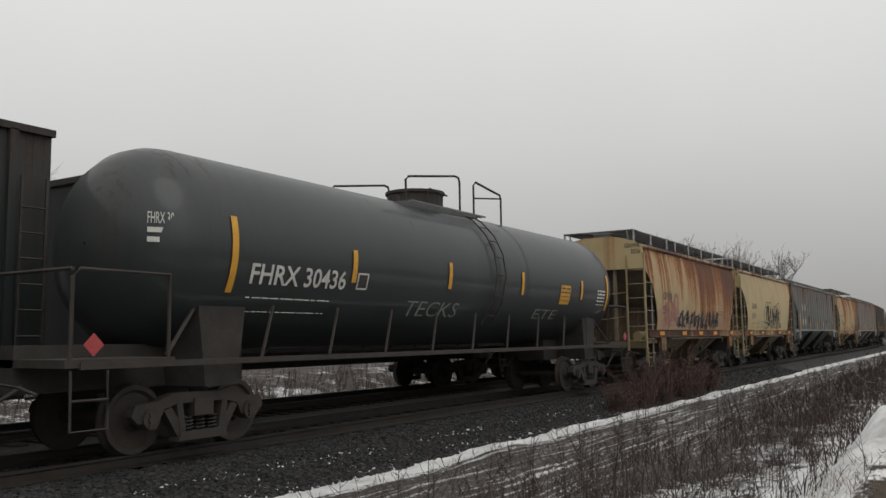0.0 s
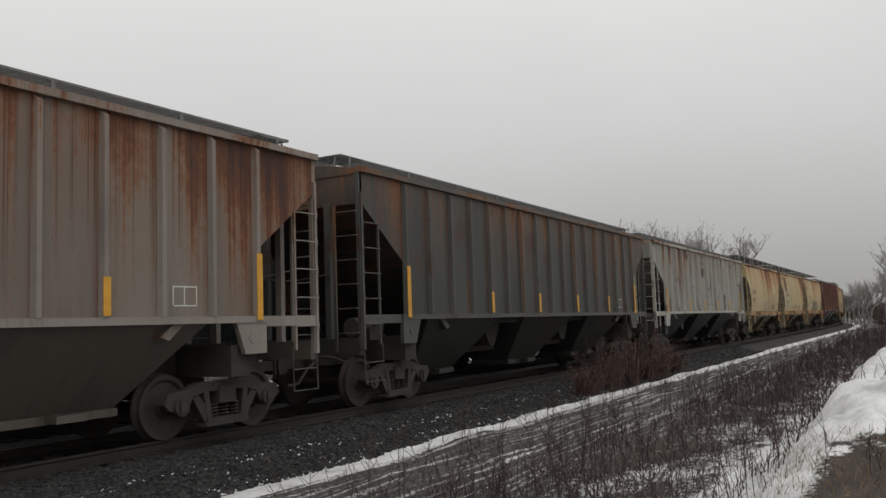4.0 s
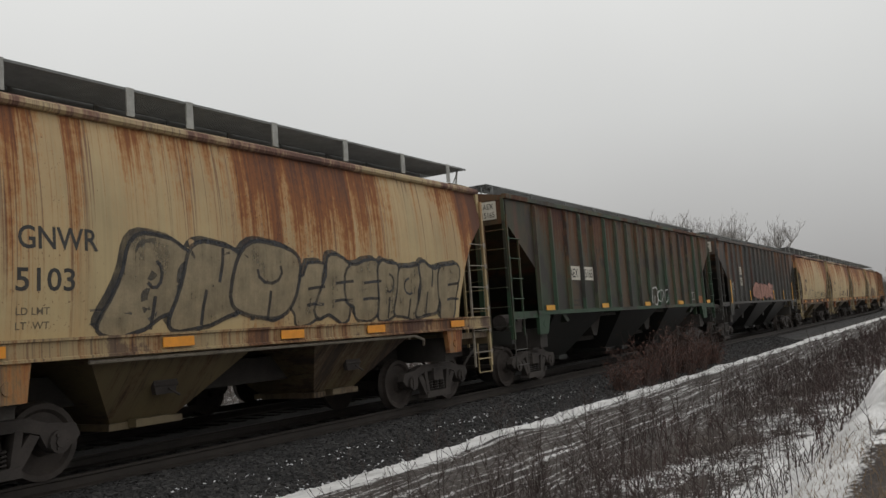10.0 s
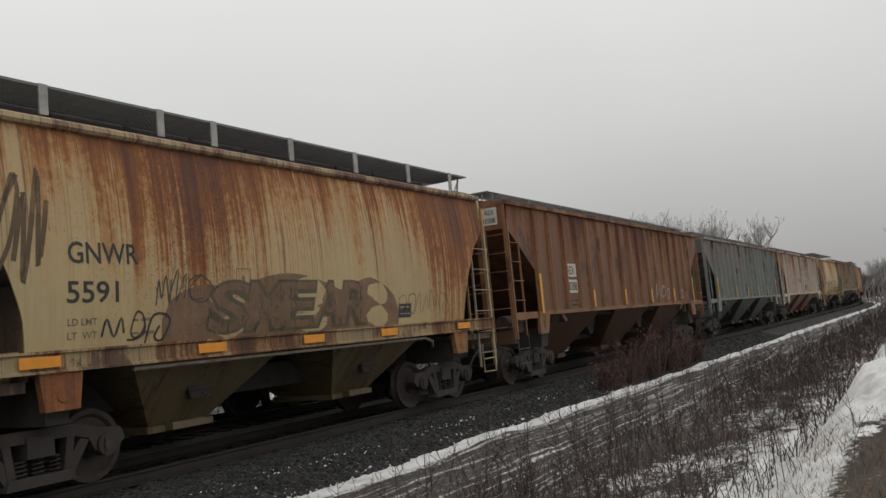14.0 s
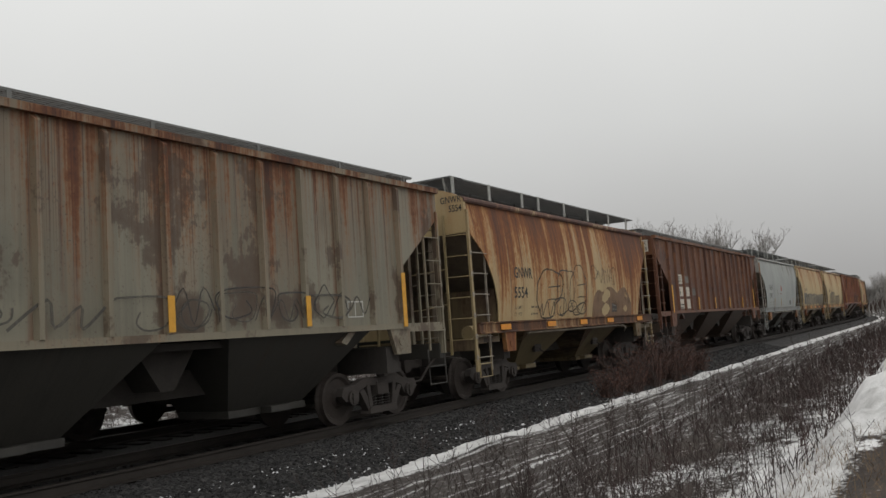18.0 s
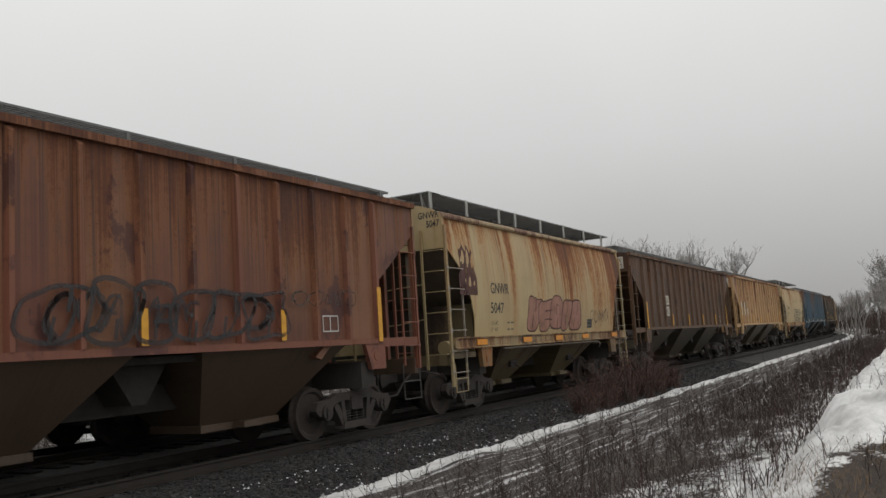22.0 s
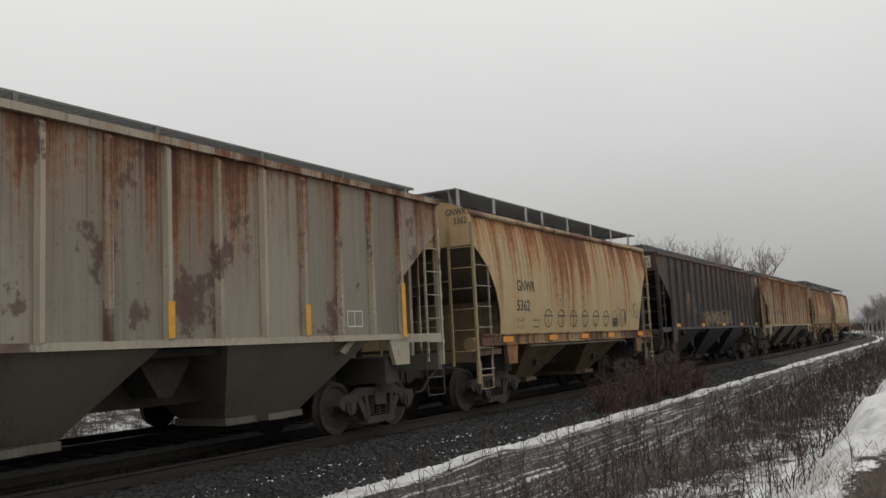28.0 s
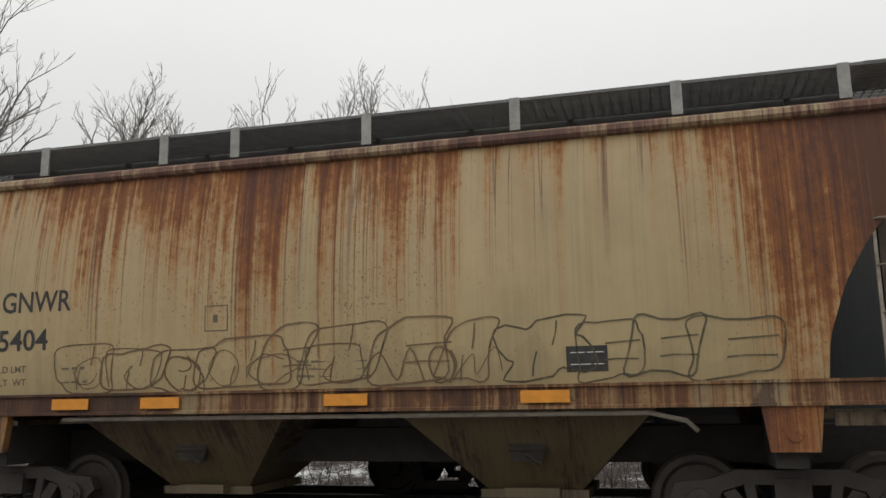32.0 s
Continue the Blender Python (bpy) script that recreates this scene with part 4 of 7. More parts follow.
def r_meshes():
    m = {}
    s = Shape()
    out = [(-RX + 1.46, 1.70), (RX - 1.46, 1.70), (RX - 1.46, 2.72), (RX - 0.04, 3.78), (RX - 0.04, 4.36), (-RX + 0.04, 4.36), (-RX + 0.04, 3.78), (-RX + 1.46, 2.72)]
    s.prism(out, -1.50, -1.47)
    m["side"] = s.mesh("side_sheet")
    rb = Shape()
    rb.prism([(-0.058, 1.70), (0.058, 1.70), (0.058, 4.30), (-0.058, 4.30)], -1.502, -1.48)
    rb.add([(-0.058, -1.50, 1.70), (-0.034, -1.585, 1.72), (0.034, -1.585, 1.72), (0.058, -1.50, 1.70), (-0.058, -1.50, 4.32), (-0.034, -1.585, 4.24), (0.034, -1.585, 4.24), (0.058, -1.50, 4.32)], [(0, 1, 5, 4), (1, 2, 6, 5), (2, 3, 7, 6), (0, 3, 2, 1), (4, 5, 6, 7)])
    m["rib"] = rb.mesh("rib")
    fr = Shape()
    for i in range(RIBS):
        fr.prism([(-RX + 1.5 + i * PITCH - 0.06, 1.70), (-RX + 1.5 + i * PITCH + 0.06, 1.70), (-RX + 1.5 + i * PITCH + 0.06, 4.30), (-RX + 1.5 + i * PITCH - 0.06, 4.30)], 1.501, 1.56)
    m["far_ribs"] = fr.mesh("far_ribs")
    t = Shape()
    t.along_x([(-1.58, 4.32), (-1.46, 4.32), (-1.46, 4.43), (-1.58, 4.42)], -RX, RX)
    m["chord"] = t.mesh("top_chord")
    t = Shape()
    t.along_x([(-1.57, 1.62), (-1.46, 1.62), (-1.46, 1.72), (-1.57, 1.72)], -RX + 1.3, RX - 1.3)
    m["low_chord"] = t.mesh("bottom_chord")
    r = Shape()
    r.along_x([(-1.46, 4.40), (-0.8, 4.52), (-0.35, 4.56), (0.35, 4.56), (0.8, 4.52), (1.46, 4.40), (1.46, 4.30), (-1.46, 4.30)], -RX + 0.03, RX - 0.03)
    m["roof"] = r.mesh("roof")
    h = Shape()
    h.box(-RX + 1.2, RX - 1.2, -0.36, 0.36, 4.56, 4.68)
    for i in range(12):
        x = -RX + 1.5 + i * (RL - 3) / 11
        h.box(x - 0.03, x + 0.03, -0.44, 0.44, 4.56, 4.72)
    m["hatch"] = h.mesh("hatch_covers")
    e = Shape()
    for sx in (-1,):
        x0, x1 = sorted((sx * (RX - 0.05), sx * (RX - 0.10)))
        e.along_x([(-1.46, 3.75), (1.46, 3.75), (1.46, 4.38), (0.8, 4.50), (-0.8, 4.50), (-1.46, 4.38)], x0, x1)
    m["end"] = e.mesh("end_panel")
    sl = Shape()
    for sx in (-1,):
        pts = [(sx * (RX - 0.08), 3.80), (sx * (RX - 0.16), 3.80), (sx * (RX - 3.3), 1.45), (sx * (RX - 3.15), 1.40)]
        sl.prism(pts if sx < 0 else pts[::-1], -1.46, 1.46)
    m["slope"] = sl.mesh("slope_sheet")
    st = Shape()
    for sx in (-1,):
        for x, z1, w in ((sx * (RX - 0.05), 4.36, 0.045), (sx * (RX - 1.5), 1.75, 0.05)):
            for y in (-1.50, 1.42):
                if y < 0 and z1 > 3:
                    st.box(x - w, x + w, y, y + 0.08, 1.10, z1)
    m["post"] = st.mesh("corner_post")
    st = Shape()
    x = -(RX - 0.06)
    st.box(x - 0.05, x + 0.05, -0.06, 0.06, 1.15, 3.80)
    m["stanchion"] = st.mesh("stanchion")
    st = Shape()
    st.box(-RX + 0.08, -RX + 1.5, -1.52, -1.46, 1.56, 1.72)
    m["end_rail"] = st.mesh("end_rail")
    u = Shape()
    u.box(-RX, -RX + 0.14, -1.45, 1.45, 1.0, 1.30)
    m["end_sill"] = u.mesh("end_sill")
    u = Shape()
    u.box(-RX + 1.55, -RX + 1.95, -1.42, 1.42, 0.84, 1.3)
    m["bolster"] = u.mesh("body_bolster")
    u = Shape()
    u.box(-RX + 0.1, RX - 0.1, -0.28, 0.28, 0.80, 1.2)
    # filler plate and ridges, added to block light and keep the bay gaps dark
    u.box(-RX + 2.6, RX - 2.6, -1.25, 1.25, 1.50, 1.60)
    for x in (-2.33, 2.35):
        u.prism([(x - 0.50, 1.50), (x - 0.12, 0.95), (x + 0.12, 0.95), (x + 0.50, 1.50)], -0.85, 0.85)
    m["underframe"] = u.mesh("centre_sill")
    jk = Shape()
    for sx in (-1,):
        x = sx * (RX - 1.62)
        pts = [(x - 0.30, 1.16), (x + 0.16, 1.16), (x + 0.34, 1.62), (x - 0.30, 1.62)]
        jk.prism(pts if sx < 0 else [(2 * x - a, b) for a, b in pts][::-1], -1.55, -1.47)
        jk.disc(x, -1.56, -1.54, 1.40, 0.085, 12)
    m["jack"] = jk.mesh("jacking_pad")
    hp = Shape()
    hp.frustum((-1.72, 1.72, -1.47, 1.47), (-0.86, 0.86, -0.50, 0.50), 1.64, 0.50)
    hp.box(-0.90, 0.90, -0.56, 0.56, 0.40, 0.51)
    hp.box(-0.22, 0.22, -0.82, -0.60, 0.42, 0.52)
    m["hopper"] = hp.mesh("hopper_bay")
    g = grating(-RX + 0.1, RX - 0.1, -1.02, -0.42, 4.73, 0.16, 9)
    m["walk"] = g.mesh("running_board")
    gx = Shape()
    for sx in (-1,):
        x0, x1 = sorted((sx * (RX - 0.12), sx * (RX - 0.80)))
        q = grating(x0, x1, -1.02, 1.02, 4.715, 0.1, 18)
        gx.add(q.v, q.f)
        for y in (-0.9, 0.9):
            gx.tube([(sx * (RX - 0.06), y, 4.40), (sx * (RX - 0.14), y, 4.70)], 0.018, 5)
    m["cross"] = gx.mesh("end_running_board")
    sp = Shape()
    sp.box(-0.03, 0.03, -1.04, -1.01, 4.46, 4.728)
    m["support"] = sp.mesh("board_support")
    m["ladder"] = ladder(-RX + 0.05, -RX + 0.58, -1.515, 1.10, 3.95, 0.46, 0.030, z_in=3.42, first=0.45, low_in=1.17)
    m["ladder_back"] = ladder(RX - 0.05, RX - 0.58, -1.515, 1.10, 3.95, 0.46, 0.030, z_in=3.42, first=0.45, low_in=1.17)
    st2 = Shape()
    for sx in (-1,):
        x0, x1 = sx * (RX - 0.06), sx * (RX - 0.66)
        st2.tube([(x0, -1.50, 1.2), (x0, -1.52, 0.52), (x1, -1.52, 0.52), (x1, -1.50, 1.2)], 0.018, 5)
        st2.tube([(x0, -1.51, 0.86), (x1, -1.51, 0.86)], 0.015, 5)
    m["step"] = st2.mesh("sill_step")
    el = Shape()
    for sx in (-1,):
        x = sx * (RX + 0.02)
        for y in (-0.95, 0.95):
            el.box(x - 0.02, x + 0.02, y - 0.025, y + 0.025, 1.05, 3.74)
        for k in range(6):
            z = 1.40 + 0.44 * k
            for sy in (-1, 1):
                el.tube([(x, sy * 1.48, z), (x + sx * 0.05, sy * 1.44, z), (x + sx * 0.05, sy * 0.99, z), (x, sy * 0.95, z)], 0.0115, 5)
        el.tube([(x, -0.95, 2.5), (x + sx * 0.04, 0, 2.4), (x, 0.95, 2.5)], 0.014, 5)
    m["end_ladder"] = el.mesh("end_ladder")
    v = Shape()
    x = -RX + 0.5
    v.tube([(x, -0.9, 1.5), (x + 0.85, -0.9, 1.5)], 0.18, 12)
    v.box(x + 0.1, x + 0.45, -1.25, -0.95, 1.25, 1.5, 0.03)
    v.tube([(x - 0.3, -1.3, 1.35), (x + 0.2, -1.2, 1.6), (x + 0.7, -1.2, 1.3)], 0.018, 5)
    m["valve"] = v.mesh("brake_valve")
    rf = Shape()
    rf.box(-0.055, 0.055, -1.597, -1.587, 1.74, 2.22)
    m["strip"] = rf.mesh("reflector")
    m["long_strip"] = Shape().box(-0.06, 0.06, -1.597, -1.587, 1.66, 2.66).mesh("reflector")
    rf2 = Shape()
    rf2.box(-0.24, 0.24, -1.600, -1.589, 1.72, 1.84)
    m["flat_strip"] = rf2.mesh("reflector")
    return m


RM = r_meshes()


def rib_x(i):
    return -RX + 1.5 + i * PITCH


def ribbed_car(spec, seed):
    """A three-bay covered hopper with upright ribs along its flat sides."""
    col, rust = spec["col"], spec["rust"]
    tag = spec["number"] or str(seed)
    car = new("covered_hopper")
    tagged(car, spec["label"], "railcar", "cars of the freight train")
    rc = spec.get("rust_cols", ((0.205, 0.086, 0.032), (0.125, 0.045, 0.020), (0.052, 0.022, 0.016)))
    # by default panels darker, ribs lighter: the ribs' light and shade put into colour
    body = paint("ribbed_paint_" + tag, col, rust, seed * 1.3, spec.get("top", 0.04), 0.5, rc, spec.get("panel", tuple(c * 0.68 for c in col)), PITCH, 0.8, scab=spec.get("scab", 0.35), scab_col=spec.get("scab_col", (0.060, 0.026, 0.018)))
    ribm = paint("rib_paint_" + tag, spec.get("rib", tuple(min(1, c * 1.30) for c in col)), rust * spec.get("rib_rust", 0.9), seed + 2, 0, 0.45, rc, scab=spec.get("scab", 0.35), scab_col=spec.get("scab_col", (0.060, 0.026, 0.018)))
    # bays default to half the body colour: dirt and the underside's shade painted in
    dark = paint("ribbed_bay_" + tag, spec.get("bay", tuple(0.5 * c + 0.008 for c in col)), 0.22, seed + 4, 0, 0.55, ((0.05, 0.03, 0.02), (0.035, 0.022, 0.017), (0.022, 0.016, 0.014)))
    for flip in (None, FLIP):
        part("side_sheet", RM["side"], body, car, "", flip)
        part("top_chord", RM["chord"], ribm, car, "", flip)
        part("bottom_chord", RM["low_chord"], ribm, car, "", flip)
    part("roof", RM["roof"], body, car)
    part("hatch_cover", RM["hatch"], body, car)
    for turn in (None, TURNED):
        part("end_panel", RM["end"], body, car, "", turn)
        part("slope_sheet", RM["slope"], body, car, "", turn)
        for m_ in (Matrix.Identity(4), FLIP):
            m_ = m_ if turn is None else turn @ m_
            part("corner_post", RM["post"], ribm, car, "", m_)
            part("end_rail", RM["end_rail"], ribm, car, "", m_)
        for y in (-0.75, 0.75):
            part("stanchion", RM["stanchion"], ribm, car, "", Matrix.Translation((0, y, 0)) if turn is None else turn @ Matrix.Translation((0, y, 0)))
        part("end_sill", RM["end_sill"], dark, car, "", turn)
        part("bolster", RM["bolster"], BLACK, car, "", turn)
        part("end_running_board", RM["cross"], GRATE, car, "", turn)
        part("end_ladder", RM["end_ladder"], ribm, car, "", turn)
        part("sill_step", RM["step"], PIPE, car, "", turn)
        part("jacking_pad", RM["jack"], ribm, car, "", turn)
    part("sill_step", RM["step"], PIPE, car, "", Matrix.Diagonal((-1, 1, 1, 1)))
    part("jacking_pad", RM["jack"], ribm, car, "", Matrix.Diagonal((-1, 1, 1, 1)))
    part("underframe", RM["underframe"], BLACK, car)
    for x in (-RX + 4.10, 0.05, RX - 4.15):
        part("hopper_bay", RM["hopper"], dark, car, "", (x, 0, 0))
    for i in range(RIBS):
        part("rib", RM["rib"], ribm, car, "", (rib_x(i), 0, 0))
    part("far_rib", RM["far_ribs"], ribm, car)
    for sy in (1, -1):
        part("running_board", RM["walk"], GRATE, car, "", None if sy > 0 else Matrix.Diagonal((1, -1, 1, 1)))
        for i in range(9):
            part("board_support", RM["support"], GRATE, car, "", Matrix.Translation((-RX + 0.4 + i * (RL - 0.8) / 8, 0, 0)) @ Matrix.Diagonal((1, sy, 1, 1)))
    add_ladder(car, RM["ladder"], ribm, ribm)
    add_ladder(car, RM["ladder_back"], ribm, ribm)
    part("brake_valve", RM["valve"], STEEL, car)
    for x in (-RX + 1.75, RX - 1.75):
        add_truck(car, x)
    part("coupler", COUPLER, STEEL, car, "", (-RX, 0, 0))
    part("coupler", COUPLER, STEEL, car, "", Matrix.Translation((RX, 0, 0)) @ Matrix.Rotation(math.pi, 4, "Z"))
    style = spec.get("strips", "upright")
    if style == "upright":
        for i in (0, 4, 7, 10, 13, 16):
            part("reflector", RM["long_strip" if i in (0, 16) else "strip"], YELLOW, car, "yellow reflective strip", (rib_x(i), 0, 0))
    elif style == "flat":
        for i in (0, 4, 8, 12, 16):
            part("reflector", RM["flat_strip"], YELLOW, car, "yellow reflective strip", (rib_x(i) + 0.42, 0, 0))
    mark, number = spec["mark"], spec["number"]
    ink = CHALK if spec.get("white") else INK
    k = spec.get("at", 2)
    def gap_text(words, i, z, size=0.24):
        lettering(car, words, rib_x(i) + 0.13, z, size, ink, r_lat, 0.82, proud=0.009 if spec.get("board", True) else 0.006)
    if mark:
        halves = spec.get("halves", ((mark, ""), (number, "")))
        for row, words in enumerate(halves):
            z = spec.get("z", 2.66) - row * spec.get("drop", 0.44)
            bare = row in spec.get("bare", ())
            for j, w in enumerate(words):
                if w and spec.get("board", True) and not bare:
                    plate(car, rib_x(k + j) + 0.10, rib_x(k + j + 1) - 0.10, z - 0.06, z + 0.30, r_lat, spec.get("board_mat", PATCH), "number_board", 0.004, 1)
                if w.strip():
                    gap_text(w, k + j, z)
        if spec.get("board", True):
            s = Shape()
            s.box(-RX + 0.036, -RX + 0.046, -1.28, -0.76, 3.87, 4.29)
            part("end_number_board", s.mesh("end_number_board"), PATCH, car)
        end_lettering(car, mark, -RX + 0.030, -1.22, 4.11, 0.13, ink if not spec.get("board", True) else INK)
        end_lettering(car, number, -RX + 0.030, -1.24, 3.91, 0.13, ink if not spec.get("board", True) else INK)
        bars_of_text(car, rib_x(k) + 0.12, rib_x(k + 1) - 0.12, 1.92, r_lat, ink, 2, 0.05, 0.12, seed)
    fr = Shape()
    x0, z0 = rib_x(14) + 0.2, 1.86
    for a, b, c, d in ((0, 0.44, 0, 0.02), (0, 0.44, 0.26, 0.28), (0, 0.02, 0, 0.28), (0.42, 0.44, 0, 0.28), (0.2, 0.22, 0, 0.28)):
        fr.add([(x0 + a, -1.506, z0 + c), (x0 + b, -1.506, z0 + c), (x0 + b, -1.506, z0 + d), (x0 + a, -1.506, z0 + d)], [(0, 1, 2, 3)])
    part("stencil_square", fr.mesh("stencil_square"), CHALK, car)
    for extra in spec.get("extra", ()):
        extra(car, r_lat)
    return car


# --- the tank car ---
PALE_SPRAY = simple("pale_green_spray", (0.20, 0.22, 0.19), 0.7, 0, 0.4, 5, 0.05)
TL, TR, TZ = 18.8, 1.50, 2.84


def tank_car(seed, mark="", number=""):
    car = new("tank_car")
    tagged(car, "black tank car with white lettering and a railed top platform" if mark else "black tank car coupled ahead of another tank car", "railcar", "cars of the freight train")
    tankm = paint("tank_black_%d" % seed, (0.022, 0.027, 0.028), 0.05, seed, 0, 0.3, ((0.04, 0.035, 0.03), (0.03, 0.025, 0.02)))
    tankm.node_tree.nodes["Principled BSDF"].inputs["Coat Weight"].default_value = 0.25
    X = TL / 2
    s = Shape()
    rows, n = [], 40
    for x, r in [(-X + 1.20, 0.02), (-X + 1.23, 0.46), (-X + 1.33, 0.87), (-X + 1.50, 1.18), (-X + 1.74, 1.38), (-X + 2.00, 1.475), (-X + 2.22, TR)] + [(-X + 2.22 + i * (TL - 3.94) / 8, TR) for i in range(1, 8)] + [(X - 1.72, TR), (X - 1.50, 1.475), (X - 1.24, 1.38), (X - 1.00, 1.18), (X - 0.83, 0.87), (X - 0.73, 0.46), (X - 0.70, 0.02)]:
        rows.append([(x, r * math.cos(2 * math.pi * i / n), TZ + r * math.sin(2 * math.pi * i / n)) for i in range(n + 1)])
    s.grid(rows)
    part("tank", s.mesh("tank", True), tankm, car, "glossy black cylindrical tank")
    for x in (X - 1.72, 2.6):
        b = Shape()
        b.grid([[(x + dx, (TR + 0.006) * math.cos(2 * math.pi * i / 40), TZ + (TR + 0.006) * math.sin(2 * math.pi * i / 40)) for i in range(41)] for dx in (-0.05, 0.05)])
        part("weld_band", b.mesh("weld_band", True), tankm, car)
    for sx in (-1, 1):
        x0, x1 = sorted((sx * X, sx * (X - 3.8)))
        part("stub_sill", Shape().box(x0, x1, -0.4, 0.4, 0.85, 1.45).mesh("stub_sill"), BLACK, car)
        xe, xf = sorted((sx * X, sx * (X - 1.6)))
        part("end_platform", Shape().box(xe, xf, -1.42, 1.42, 1.18, 1.28).mesh("end_platform"), STEEL, car)
        xg, xh = sorted((sx * (X - 2.3), sx * (X - 2.9)))
        part("saddle", Shape().prism([(xg, 0.85), (xh, 0.85), (xh + 0.15, 2.0), (xg - 0.15, 2.0)], -1.22, 1.22).mesh("saddle"), BLACK, car)
    sl = Shape()
    sl.box(-X + 0.2, X - 0.2, -1.44, -1.36, 1.16, 1.24)
    sl.mirrored()
    part("side_sill", sl.mesh("side_sill"), STEEL, car)
    for k in range(9):
        q = Shape()
        x = -X + 3.2 + k * (TL - 6.4) / 8
        q.tube([(x, -1.40, 1.2), (x + 0.35, -1.30, 2.0)], 0.025, 5)
        part("sill_brace", q.mesh("sill_brace"), STEEL, car)
    for sx in (-1, 1):
        a, b = sx * (X - 0.08), sx * (X - 1.5)
        rail = Shape().tube([(a, -1.40, 1.2), (a, -1.40, 2.25), (a - sx * 0.1, -1.40, 2.35), (b, -1.40, 2.35), (b, -1.40, 1.2)], 0.028, 6)
        part("handrail", rail.mesh("handrail"), STEEL, car)
        part("end_handrail", Shape().tube([(a, 1.40, 1.2), (a, 1.40, 2.35), (a, -1.40, 2.35)], 0.028, 6).mesh("end_handrail"), STEEL, car)
        part("rail_brace", Shape().tube([(b, -1.36, 1.3), (b - sx * 0.8, -1.1, 2.1)], 0.03, 5).mesh("rail_brace"), STEEL, car)
        part("sill_step", Shape().tube([(a, -1.42, 1.15), (a, -1.44, 0.45), (a - sx * 0.5, -1.44, 0.45), (a - sx * 0.5, -1.42, 1.15)], 0.02, 5).tube([(a, -1.44, 0.8), (a - sx * 0.5, -1.44, 0.8)], 0.018, 5).mesh("sill_step"), STEEL, car)
    pf = Shape()
    for sy in (-1, 1):
        q = grating(-1.7, 1.3, 0.62 * sy if sy > 0 else -1.05, 1.05 if sy > 0 else -0.62, 4.22, 0.12, 5)
        pf.add(q.v, q.f)
    part("platform", pf.mesh("platform"), GRATE, car)
    for sy in (-1, 1):
        y = sy * 0.95
        bow = Shape().tube([(-1.75, y, 4.25), (-1.75, y, 4.62), (-1.65, y, 4.70), (0.15, y, 4.98), (0.30, y, 4.96), (0.34, y, 4.86), (0.34, y, 4.25)], 0.026, 6)
        part("platform_rail", bow.mesh("platform_rail"), STEEL, car)
        gate = Shape().tube([(0.95, y, 4.22), (0.95, y, 4.90), (1.05, y, 4.98), (2.20, y, 4.84), (2.25, y, 4.76), (2.25, y, 4.10)], 0.026, 6)
        gate.tube([(0.95, y, 4.60), (2.25, y, 4.76)], 0.02, 5)
        part("platform_rail", gate.mesh("platform_rail"), STEEL, car)
        low = Shape().tube([(-0.95, y, 4.25), (-0.95, y, 4.50), (-0.88, y, 4.56), (-0.20, y, 4.50)], 0.022, 6)
        part("grab_rail", low.mesh("grab_rail"), STEEL, car)
    drum = Shape().tube([(0.0, 0, 4.20), (0.0, 0, 4.62)], 0.62, 22)
    drum.tube([(0.0, 0, 4.62), (0.0, 0, 4.68)], 0.66, 22)
    part("manway_dome", drum.mesh("manway_dome"), STEEL, car)
    for x in (-1.1, -0.75):
        part("valve_stub", Shape().tube([(x, -0.2, 4.20), (x, -0.2, 4.46)], 0.12, 10).mesh("valve_stub"), STEEL, car)
    ld = Shape()
    for x in (0.85, 1.25):
        ld.tube([(x, -(TR + 0.08) * math.cos(a), TZ + (TR + 0.08) * math.sin(a)) for a in (-0.75, -0.4, 0, 0.3, 0.6, 0.9, 1.1)], 0.018, 5)
    for a in (-0.6, -0.3, 0.0, 0.25, 0.5, 0.75, 1.0):
        ld.tube([(0.85, -(TR + 0.08) * math.cos(a), TZ + (TR + 0.08) * math.sin(a)), (1.25, -(TR + 0.08) * math.cos(a), TZ + (TR + 0.08) * math.sin(a))], 0.014, 5)
    part("ladder", ld.mesh("ladder"), STEEL, car)

    def t_lat(z):
        return math.sqrt(max(0.01, TR ** 2 - (z - TZ) ** 2))
    for x, z0, z1 in ((-X + 2.56, 2.16, 3.25), (-X + 5.32, 2.43, 2.98), (-X + 8.42, 2.45, 2.98), (-X + 11.65, 2.45, 2.98), (-X + 15.15, 2.45, 2.95), (-X + 17.0, 2.2, 3.2)):
        plate(car, x - 0.06, x + 0.06, z0, z1, t_lat, YELLOW, "reflector", 0.016, 8)
    if mark:
        lettering(car, mark + " " + number, -X + 2.92, 2.30, 0.30, CHALK, t_lat, 0.80, 0.02, proud=0.014, width=2.2)
        bars_of_text(car, -X + 2.95, -X + 4.85, 2.10, t_lat, CHALK, 2, 0.07, 0.2, seed)
        plate(car, -X + 5.42, -X + 5.72, 2.32, 2.60, t_lat, CHALK, "stencil_square", 0.014, 3)
        plate(car, -X + 5.45, -X + 5.69, 2.35, 2.57, t_lat, INK, "stencil_square", 0.018, 3)
        plate(car, -X + 13.8, -X + 14.4, 2.3, 2.78, t_lat, YELLOW, "warning_panel", 0.014, 4)
        bars_of_text(car, -X + 13.85, -X + 14.35, 2.68, lambda z: t_lat(z) + 0.014, INK, 4, 0.04, 0.1, seed + 1)
        bars_of_text(car, -X + 16.3, -X + 16.85, 2.7, t_lat, CHALK, 5, 0.05, 0.09, seed + 2)
        lettering(car, "TECKS", -X + 7.1, 1.90, 0.30, PALE_SPRAY, t_lat, 1.0, -0.008, "graffiti", proud=0.016, width=1.9)
